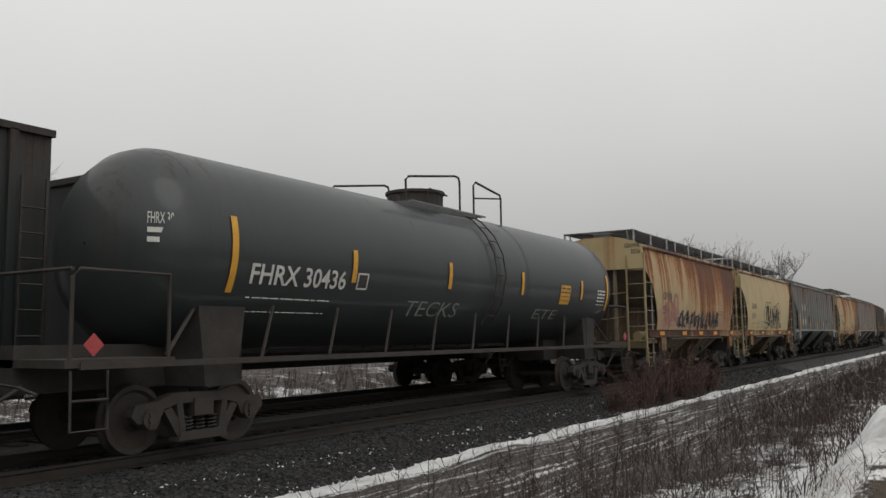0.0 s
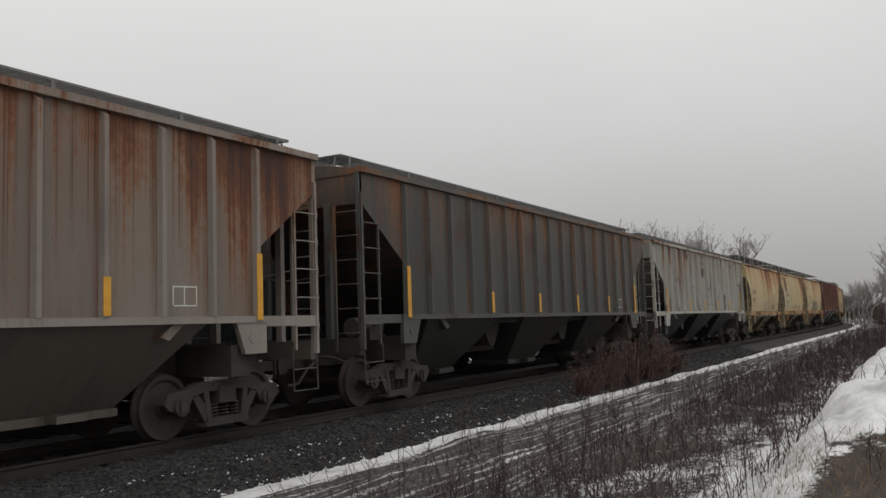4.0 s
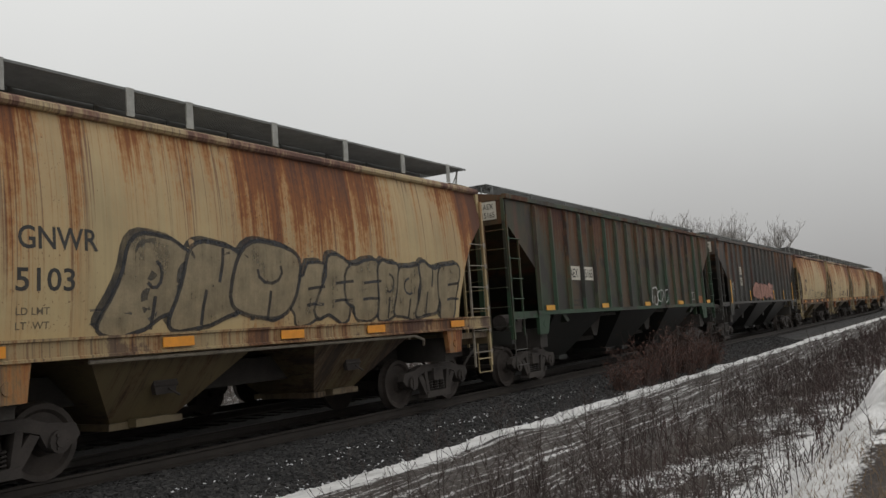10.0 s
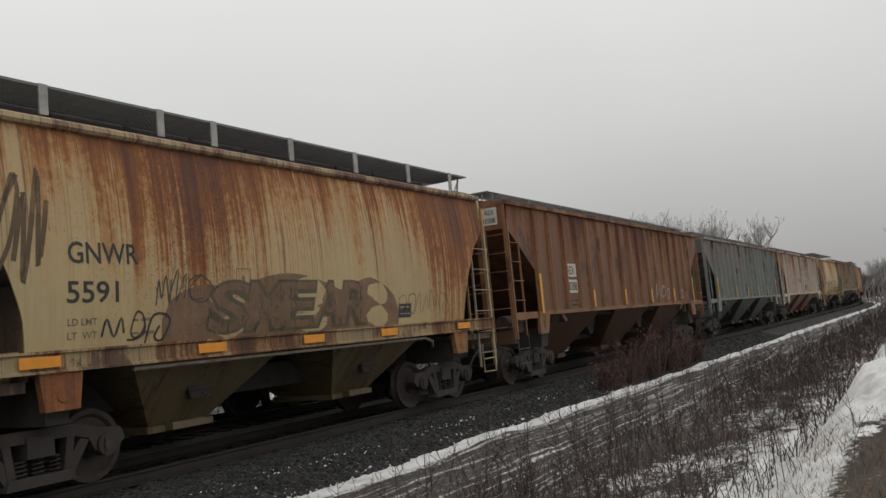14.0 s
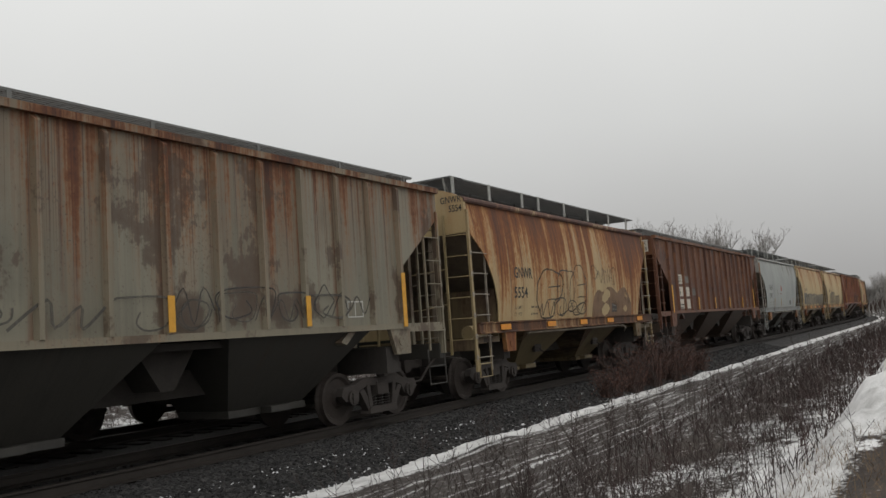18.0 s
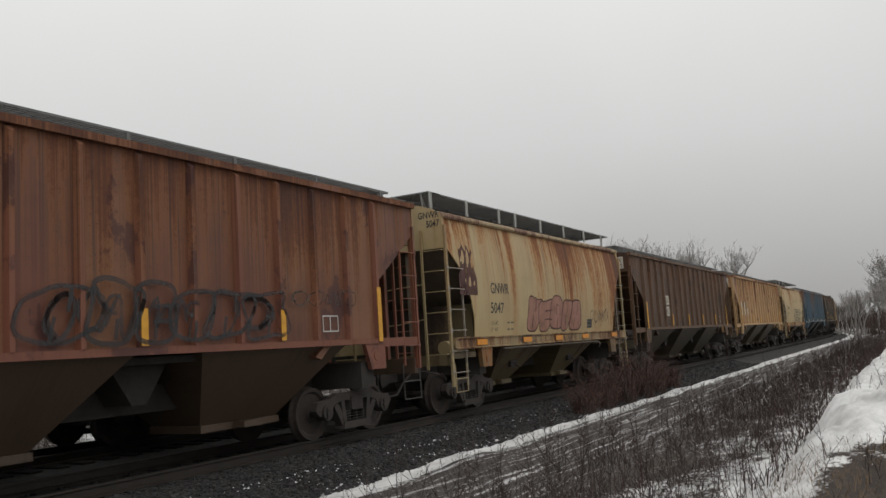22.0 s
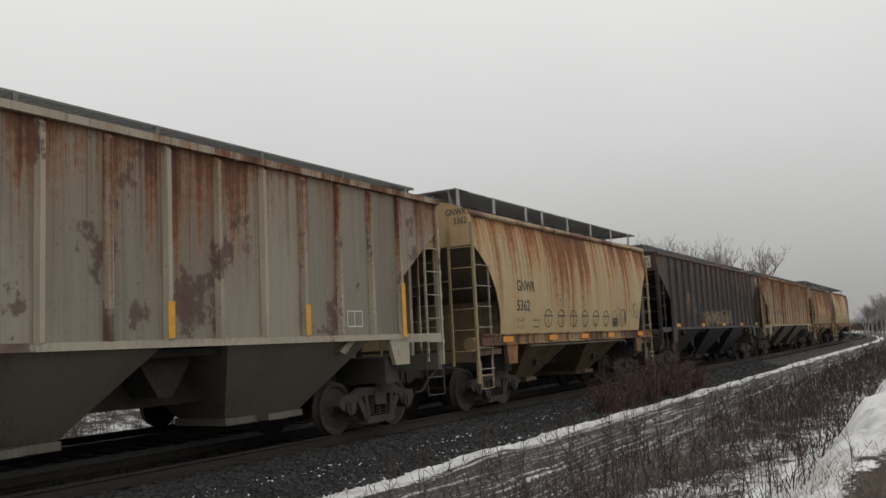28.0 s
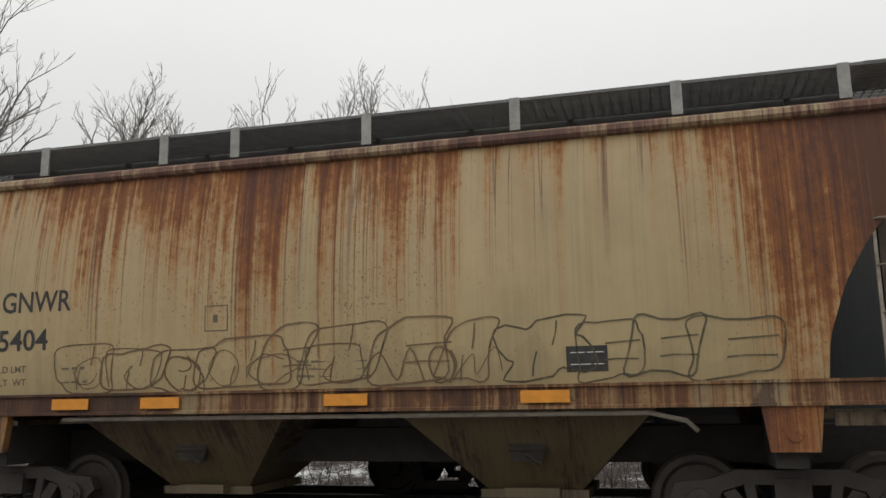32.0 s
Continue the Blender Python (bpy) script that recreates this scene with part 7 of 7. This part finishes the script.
MORE = {
    2: dict(letter_x=1.72, extra=[piece_h(3.3, 8.9, 1.66, 2.40, "black", 1, 11), tag_h(3.4, 8.8, 1.7, 2.3, "black", 70, 0.05, 9), tag_h(1.8, 3.4, 1.8, 2.9, "dull_pink", 45, 0.22, 4), tag_h(8.9, 10.0, 2.2, 2.45, "maroon", 46, 0.03, 4)], band=(2.3, (0.33, 0.17, 0.14), 0.45)),
    3: dict(extra=[bub_h(4.9, 8.6, 1.75, 3.0, "black", 2, 5, None, 0.05, None, 0.25), piece_h(5.0, 8.4, 1.75, 2.9, "black", 100, 8), tag_h(3.2, 5.0, 1.75, 2.1, "teal", 3, 0.03, 4)]),
    5: dict(extra=[tag_h(2.6, 3.5, 2.0, 2.35, "black", 4, 0.07, 3), tag_h(3.3, 4.3, 1.68, 2.05, "soot", 66, 0.04, 3), bub_h(7.4, 9.4, 1.85, 2.35, "red", 5, 5, None, 0.022), tag_h(4.6, 7.4, 1.70, 2.0, "grey", 6, 0.03, 6), tag_h(9.6, 10.9, 1.70, 2.1, "soot", 67, 0.03, 4)]),
    9: dict(letter_x=1.6, extra=[bub_h(5.1, 7.4, 1.72, 2.25, "teal", 7, 5, None, 0.028, None, 0.3), bub_h(8.0, 10.4, 2.05, 2.75, "red", 8, 5, None, 0.020), tag_h(7.5, 9.8, 1.7, 2.1, "rust_line", 68, 0.025, 5)]),
    10: dict(ends=(0.0, 0.62), extra=[patch_h(1.55, 3.0, 1.75, 3.0, "cream"), patch_h(1.5, 2.6, 3.05, 4.05, "maroon"), tag_h(4.2, 8.4, 1.72, 2.15, "black", 9, 0.035, 8), words_on("HAPPY", 0.75, 3.85, 0.16, "black", HX), words_on("B-DAY", 0.85, 3.62, 0.16, "black", HX), words_on("NONNA", 0.95, 3.38, 0.16, "black", HX)]),
    11: dict(ends=(0.16, 0.2), letter_x=2.1, extra=[blot_h(0.32, 1.25, 3.35, 4.15, "clay", 82), tag_h(0.45, 1.1, 3.4, 4.1, "maroon", 83, 0.04, 2), bub_h(1.15, 1.75, 3.0, 4.0, "black", 11, 1, None, 0.03), blot_h(3.9, 8.2, 1.66, 2.56, "clay", 75), word_h("AUSUM", 4.2, 8.0, 1.72, 2.48, "ash", "tan_grey", 0.35), tag_h(3.5, 4.7, 2.25, 2.65, "black", 10, 0.06, 4), tag_h(1.55, 2.2, 2.02, 2.32, "black", 84, 0.06, 3), tag_h(9.2, 10.8, 1.85, 2.4, "soot", 12, 0.05, 4)], scab=0.0),
    13: dict(extra=[bub_h(4.2, 8.2, 1.74, 2.62, "black", 13, 5, "tan_dirty", 0.07, None, 0.3), tag_h(4.4, 8.0, 1.8, 2.5, "black", 101, 0.07, 5), tag_h(10.2, 11.1, 1.75, 2.4, "black", 15, 0.03, 2)]),
    15: dict(letter_x=1.72, extra=[bub_h(3.0, 6.1, 1.64, 2.95, "black", 16, 3, "tan_dirty", 0.07, "black", 0.35), tag_h(3.2, 6.0, 1.8, 2.8, "soot", 92, 0.14, 4), bub_h(6.2, 11.0, 1.66, 2.75, "black", 17, 7, "tan_dirty", 0.06, "soot", 0.15), tag_h(6.4, 10.8, 1.75, 2.5, "dark_olive", 93, 0.12, 6)]),
    18: dict(extra=[tag_h(1.75, 2.6, 2.0, 2.6, "maroon", 85, 0.07, 3), bub_h(3.3, 5.4, 1.72, 2.3, "grey", 18, 4, None, 0.03), bub_h(5.6, 9.8, 1.66, 2.15, "dark_olive", 19, 8, None, 0.03), tag_h(9.6, 11.0, 1.66, 2.2, "soot", 86, 0.05, 5)], ends=(0.10, 0.35), scab=0.0),
    19: dict(extra=[tag_h(6.4, 7.9, 1.78, 2.22, "black", 20, 0.09, 6), tag_h(4.9, 5.9, 1.80, 2.5, "grey", 21, 0.10, 2), patch_h(5.75, 5.95, 1.68, 2.15, "gold", "reflector"), patch_h(7.92, 8.06, 1.68, 2.3, "gold", "reflector"), patch_h(10.85, 10.97, 1.68, 2.4, "gold", "reflector"), blot_h(9.6, 10.5, 1.72, 2.5, "maroon", 71)]),
    20: dict(letter_x=2.2, scab=0.0),
    21: dict(letter_x=1.72, extra=[blot_h(3.1, 8.6, 1.62, 2.58, "clay", 72), word_h("SMEAR", 3.9, 7.6, 1.70, 2.48, "dark_olive", "clay", 0.2, 0.05), tag_h(2.2, 3.2, 1.66, 2.1, "black", 23, 0.07, 3), tag_h(3.0, 4.0, 2.1, 2.65, "soot", 87, 0.03, 3), tag_h(8.6, 10.4, 1.8, 2.3, "rust_line", 88, 0.03, 5), tag_h(0.9, 1.5, 2.4, 4.0, "brown", 89, 0.09, 2)]),
    25: dict(ends=(0.30, 0.26), extra=[tag_h(0.75, 1.9, 3.15, 4.0, "black", 81, 0.045, 3), bub_h(3.1, 6.6, 2.18, 2.55, "soot", 24, 9, None, 0.028), tag_h(3.1, 6.6, 2.15, 2.5, "soot", 94, 0.04, 9), bub_h(7.2, 9.9, 2.2, 2.6, "soot", 29, 7, None, 0.028), bub_h(3.0, 7.4, 1.68, 2.12, "soot", 25, 11, None, 0.03), tag_h(3.2, 11.0, 1.68, 2.1, "soot", 95, 0.05, 16), bub_h(7.5, 11.2, 1.68, 2.1, "soot", 42, 9, None, 0.03)]),
    27: dict(extra=[bub_h(3.4, 6.4, 1.75, 3.0, "soot", 26, 3, None, 0.04), tag_h(3.4, 6.6, 1.7, 2.2, "soot", 99, 0.05, 4), tag_h(7.0, 9.0, 2.6, 3.2, "black", 27, 0.045, 4), blot_h(7.0, 10.4, 1.66, 2.6, "clay", 47)]),
    29: dict(label="pale grey covered hopper car with a red disc", trim=0.08, strips=(), extra=[patch_h(3.56, 3.68, 1.68, 2.19, "gold", "reflector"), patch_h(5.65, 5.77, 1.68, 2.17, "gold", "reflector"), patch_h(7.77, 7.89, 1.68, 2.18, "gold", "reflector"), patch_h(10.0, 10.12, 1.68, 2.18, "gold", "reflector"), red_disc], rust_cols=((0.22, 0.21, 0.18), (0.16, 0.145, 0.12), (0.09, 0.07, 0.055))),
    30: dict(extra=[patch_h(1.6, 3.0, 1.75, 2.55, "grey"), bub_h(2.9, 7.0, 1.68, 2.45, "soot", 30, 6, "tan_grey", 0.05, "dark_olive"), bub_h(7.1, 11.2, 1.68, 2.5, "soot", 48, 5, "ash", 0.05)]),
    31: dict(extra=[bub_h(2.95, 5.6, 1.68, 2.72, "black", 31, 4, "tan_dirty", 0.05, "soot"), tag_h(3.1, 5.5, 1.8, 2.6, "black", 102, 0.09, 5), bub_h(6.0, 9.2, 1.68, 2.42, "black", 32, 6, "tan_dirty", 0.05, "soot", 0.3), tag_h(6.2, 9.0, 1.75, 2.3, "black", 103, 0.07, 5), tag_h(1.7, 2.9, 1.66, 2.1, "soot", 49, 0.05, 4), tag_h(9.3, 10.2, 1.72, 2.1, "soot", 74, 0.05, 3), blot_h(1.0, 1.3, 1.7, 2.3, "maroon", 76)]),
    33: dict(extra=[bub_h(4.2, 8.0, 1.70, 2.6, "maroon", 33, 5, "dull_pink", 0.045, None, 0.3), tag_h(8.8, 10.6, 1.9, 2.4, "black", 34, 0.035, 4), blot_h(0.5, 1.35, 2.6, 3.9, "maroon", 77)]),
    36: dict(extra=[word_h("WEEKS", 5.4, 9.7, 1.58, 2.72, "black", "tan_pale", 0.15, 0.03), words_on("SOWBUGS", 10.0, 2.30, 0.26, "black", HX, 1.15), tag_h(10.3, 11.0, 1.75, 2.1, "black", 65, 0.04, 3), tag_h(5.8, 8.6, 3.25, 3.5, "brown", 36, 0.025, 5), tag_h(10.6, 11.4, 3.2, 3.7, "black", 78, 0.05, 3)]),
    39: dict(extra=[tag_h(4.6, 8.6, 1.72, 2.2, "black", 37, 0.06, 4)]),
    41: dict(extra=[targets(3.4, 8.4, 2.02, 6), tag_h(8.5, 9.8, 1.75, 2.4, "soot", 38, 0.05, 4), tag_h(10.3, 11.1, 1.9, 2.6, "soot", 39, 0.04, 3)]),
    44: dict(rust_cols=((0.34, 0.135, 0.03), (0.20, 0.062, 0.016), (0.06, 0.022, 0.013)), extra=[bub_h(1.6, 10.6, 1.66, 2.3, "rust_line", 40, 11, None, 0.03, None, 0.1, 1.5)], top=0.10, band=(2.55, (0.26, 0.21, 0.10), 0.9)),
    45: dict(ends=(0.0, 0.50), letter_x=1.60, extra=[bub_h(2.5, 5.4, 1.66, 2.25, "rust_line", 41, 4, None, 0.022, None, 0.1, 1.5), bub_h(5.2, 7.8, 1.66, 2.34, "rust_line", 59, 4, None, 0.022, None, 0.3, 0.6), tag_h(2.6, 8.0, 1.66, 2.2, "rust_line", 96, 0.03, 9), bub_h(8.0, 10.6, 1.68, 2.36, "dark_olive", 69, 4, None, 0.022, None, 0.2, 0.8)], band=(2.0, (0.33, 0.265, 0.14), 0.4), strips=(2.75, 3.95, 6.22, 8.38), trim=0.72, scab=0.0),
    4: dict(halves=(("CK", "IX"), ("41", "00", "93"), (" ", " ")), at=1, z=2.95, bare=(1,), label="grey ribbed covered hopper car with white number boards", extra=[bub_r(4.2, 7.4, 1.76, 2.45, "soot", 50, 4, None, 0.03), fade_r(1, 2.05, 2.32, 2)], panel=(0.10, 0.098, 0.085), rib=(0.19, 0.195, 0.19), bay=(0.022, 0.027, 0.022), scab=0.1),
    6: dict(halves=(("AEX", "15415"),), label="rusty ribbed covered hopper car with pale ribs", panel=(0.15, 0.12, 0.10), rib=(0.24, 0.21, 0.185), rib_rust=0.4, scab=0.1),
    8: dict(label="off-white ribbed covered hopper car", bay=(0.022, 0.022, 0.022)),
    7: dict(label="dark grey ribbed covered hopper car"),
    12: dict(halves=(("CK", "IX"),), z=2.45, at=0, label="maroon ribbed covered hopper car", top=0.0, bay=(0.11, 0.115, 0.09), rust_cols=((0.15, 0.052, 0.030), (0.10, 0.036, 0.024), (0.045, 0.018, 0.015)), scab=0.25, scab_col=(0.032, 0.013, 0.012)),
    14: dict(halves=(("AEX",), ("110", "44")), at=1, z=2.32, drop=0.35, label="orange rusted ribbed covered hopper car with faded patches", panel=(0.055, 0.020, 0.015), rib=(0.34, 0.16, 0.06), extra=[patch_r(1, 3.2, 3.95, "olive"), patch_r(2, 3.15, 3.9, "olive"), patch_r(4, 3.2, 4.0, "olive"), patch_r(5, 3.2, 3.95, "olive"), patch_r(6, 3.2, 3.9, "olive", 3), patch_r(4, 2.5, 3.0, "olive", 4)], bay=(0.105, 0.088, 0.055), scab=0.55, scab_col=(0.060, 0.020, 0.014), rust_cols=((0.29, 0.11, 0.032), (0.17, 0.055, 0.02), (0.06, 0.022, 0.015))),
    16: dict(halves=(("AEX", "15165"),), z=2.55, strips="flat", label="dark green ribbed covered hopper car with graffiti", extra=[tag_r(9.8, 11.6, 1.76, 2.35, "white", 51, 0.06, 3), patch_r(12, 1.72, 1.86, "gold", 1, "reflector"), patch_r(15, 1.74, 2.0, "orange", 1, "reflector")], panel=(0.060, 0.032, 0.012), rib=(0.022, 0.050, 0.026), rust_cols=((0.11, 0.045, 0.014), (0.07, 0.024, 0.012), (0.035, 0.013, 0.010)), scab=0.5, scab_col=(0.018, 0.012, 0.010), bay=(0.018, 0.018, 0.016)),
    17: dict(halves=(("AEX",), ("15345",)), z=3.0, drop=0.5, label="dark brown ribbed covered hopper car with bright graffiti", at=2, extra=[bub_r(5.9, 10.4, 1.76, 2.6, "maroon", 52, 5, "dull_pink", 0.05), tag_r(1.7, 2.2, 1.9, 2.7, "white", 60, 0.04, 2)], scab=0.1),
    22: dict(halves=(("AEX", ""), ("10388", "")), label="rust-brown ribbed covered hopper car", panel=(0.13, 0.055, 0.03), extra=[tag_r(11.2, 12.9, 1.8, 2.4, "white", 53, 0.04, 3)], scab=0.4),
    23: dict(label="plain grey ribbed covered hopper car"),
    24: dict(label="orange-rusted ribbed covered hopper car with pale ribs", panel=(0.24, 0.09, 0.045), rib=(0.42, 0.38, 0.32), strips="flat", extra=[tag_r(8.5, 13.5, 1.8, 2.5, "brown", 54, 0.05, 4)], scab=0.3),
    26: dict(halves=(("A", "EX"), ("10", "094")), label="grey-beige ribbed covered hopper car streaked with rust", rib=(0.20, 0.175, 0.125), panel=(0.165, 0.150, 0.110), extra=[tag_r(5.0, 14.5, 1.78, 2.3, "soot", 55, 0.05, 10), tag_r(10.6, 15.0, 1.8, 2.4, "black", 98, 0.05, 5)], scab=0.45, scab_col=(0.075, 0.048, 0.032), bay=(0.045, 0.042, 0.036)),
    28: dict(halves=(("AEX",), ("146", "58"), (" ", " ")), at=1, z=2.79, drop=0.47, label="dark red-brown ribbed covered hopper car", extra=[fade_r(2, 2.78, 3.05), fade_r(3, 2.3, 2.6)], panel=(0.070, 0.028, 0.018), scab=0.4, scab_col=(0.050, 0.020, 0.014), rust_cols=((0.17, 0.068, 0.024), (0.10, 0.038, 0.018), (0.045, 0.019, 0.014)), bay=(0.06, 0.040, 0.028)),
    32: dict(halves=(("CK", "IX"),), board=False, white=True, z=2.9, label="rusty red ribbed covered hopper car", extra=[bub_r(9.0, 13.4, 1.78, 2.55, "black", 56, 6, None, 0.07, None, 0.25), tag_r(9.2, 13.2, 1.8, 2.5, "black", 91, 0.12, 6), tag_r(13.6, 15.4, 2.3, 2.6, "soot", 79, 0.04, 4)], panel=(0.21, 0.10, 0.05), scab=0.32, scab_col=(0.055, 0.018, 0.016), bay=(0.085, 0.055, 0.035)),
    34: dict(halves=(("AEX",), ("10412",)), z=2.66, label="dark brown ribbed covered hopper car", at=3, panel=(0.068, 0.034, 0.019), rib=(0.10, 0.055, 0.028), top=0.02, bay=(0.075, 0.062, 0.042), scab=0.35, scab_col=(0.036, 0.020, 0.014), rust_cols=((0.13, 0.060, 0.025), (0.08, 0.036, 0.018), (0.040, 0.019, 0.014))),
    35: dict(halves=(("AE", "X"), ("10", "355", " ")), at=0, z=2.66, drop=0.38, label="tan ribbed covered hopper car blotched with rust", bay=(0.095, 0.075, 0.052), panel=(0.37, 0.225, 0.115), rib=(0.43, 0.27, 0.13), scab=0.33, scab_col=(0.13, 0.052, 0.026), rust_cols=((0.30, 0.135, 0.05), (0.18, 0.070, 0.030), (0.075, 0.034, 0.022))),
    37: dict(halves=(("AE", "X", "124", "94"),), at=0, board=False, white=True, z=2.47, label="blue ribbed covered hopper car with white patches", strips="flat", panel=(0.020, 0.030, 0.040), rib=(0.060, 0.100, 0.130), extra=[fade_r(5, 2.5, 3.7), fade_r(6, 2.5, 3.4), patch_r(7, 2.7, 3.35, "pale_grey", 4), patch_r(7, 1.76, 2.0, "pale_grey"), tag_r(0.5, 1.4, 3.4, 4.1, "white", 61, 0.05, 2)], scab=0.15, scab_col=(0.02, 0.022, 0.025), bay=(0.016, 0.020, 0.018)),
    38: dict(halves=(("AEX", " "), ("15311", " ")), at=2, z=2.90, drop=0.50, label="dark brown ribbed covered hopper car with pale patches", extra=[patch_r(2, 2.7, 2.84, "cream"), patch_r(3, 2.7, 2.84, "cream"), patch_r(4, 2.60, 2.90, "gold"), patch_r(9, 2.68, 3.44, "cream"), patch_r(10, 2.73, 3.88, "cream"), patch_r(11, 3.25, 3.92, "cream"), tag_r(7.2, 9.4, 1.9, 2.4, "white", 57, 0.03, 3)], scab=0.1, board_mat=SPRAY["tan_board"]),
    40: dict(label="pale beige ribbed covered hopper car"),
    42: dict(halves=(("AEX",), ("15418",)), at=2, z=2.79, drop=0.36, board_mat=SPRAY["orange_brown"], label="black-brown ribbed covered hopper car with yellow graffiti", strips="flat", extra=[tag_r(5.6, 11.0, 1.74, 2.45, "tan_board", 58, 0.09, 13), tag_r(5.9, 10.6, 1.76, 2.3, "tan_board", 104, 0.07, 10), patch_r(3, 2.3, 3.1, "soot"), patch_r(4, 2.3, 3.1, "soot"), emblem], scab=0.2, scab_col=(0.018, 0.013, 0.012)),
    43: dict(halves=((" ", "X", "27"),), at=0, z=2.34, board_mat=SPRAY["pale_grey"], label="whitish ribbed covered hopper car rusted along its top", top=0.22, panel=(0.22, 0.165, 0.10), rib=(0.31, 0.25, 0.165), extra=[tag_r(5.75, 7.7, 1.7, 2.3, "grey", 62, 0.04, 4), patch_r(3, 2.3, 2.6, "olive"), patch_r(4, 2.3, 2.6, "grey")], scab=0.42, scab_col=(0.15, 0.062, 0.028), bay=(0.10, 0.08, 0.055), rust_cols=((0.27, 0.115, 0.038), (0.16, 0.060, 0.024), (0.070, 0.030, 0.018))),
}
CARS = []
for i, start in enumerate(MIDDLES):
    kind, mark, number, col, rust = SPECS[i + 2]
    spec = dict(mark=mark, number=number, col=col, rust=rust)
    spec.update(MORE.get(i + 2, {}))
    spec.setdefault("label", ("rust-streaked cream covered hopper car with rounded sides" if rust > 0.3 else "cream covered hopper car with rounded sides and light rust") if kind == "H" else "ribbed covered hopper car with weathered paint")
    car = (hopper_car if kind == "H" else ribbed_car)(spec, i + 2)
    half, reach = (HX, HX - 1.58) if kind == "H" else (RX, RX - 1.75)
    CARS.append((car, start, reach))
first = MIDDLES[0] - HX - 1.40
CARS.append((tank_car(1, "FHRX", "30436"), first - TL / 2, TL / 2 - 2.35))
CARS.append((tank_car(2), first - TL * 1.5 - 1.40, TL / 2 - 2.35))
GONDOLAS = []
for k in range(-1, 53):
    GONDOLAS.append((gondola(k, "high" if k <= 0 else "low"), k))


# how far the long train runs behind an even speed at each second
DRIFT = (1.0, 0.79, 0.53, 0.60, 0.45, 0.2, -0.02, -0.42, -0.19, -0.44, -0.29, -0.29, -0.48, -0.29, 0.44, 0.40, 0.25, 0.11, 0.12, 0.10, -0.33, -0.46, -0.28, -0.44, -0.23, -0.29, -0.40, -0.1, 0.2, 0.45, 0.42, 0.92, 0.56)


def motions():
    """Both trains run to the left, past the camera."""
    for car, mid, reach in CARS:
        rows = []
        for t in range(33):
            s = mid - SPEED * (t - 16) + DRIFT[t]
            x0, y0, _ = on_track(s - reach)
            x1, y1, _ = on_track(s + reach)
            rows.append((t, pose((x0 + x1) / 2, (y0 + y1) / 2, 0, 0, 0, math.degrees(math.atan2(y1 - y0, x1 - x0)))))
        walk(car, rows)
    for car, k in GONDOLAS:
        rows = []
        for t in range(33):
            s = 0.85 + 16.3 * k - FAR_SPEED * t
            x0, y0, _ = on_track(s - 5.9, -SECOND)
            x1, y1, _ = on_track(s + 5.9, -SECOND)
            rows.append((t, pose((x0 + x1) / 2, (y0 + y1) / 2, 0, 0, 0, math.degrees(math.atan2(y1 - y0, x1 - x0)))))
        walk(car, rows)


motions()
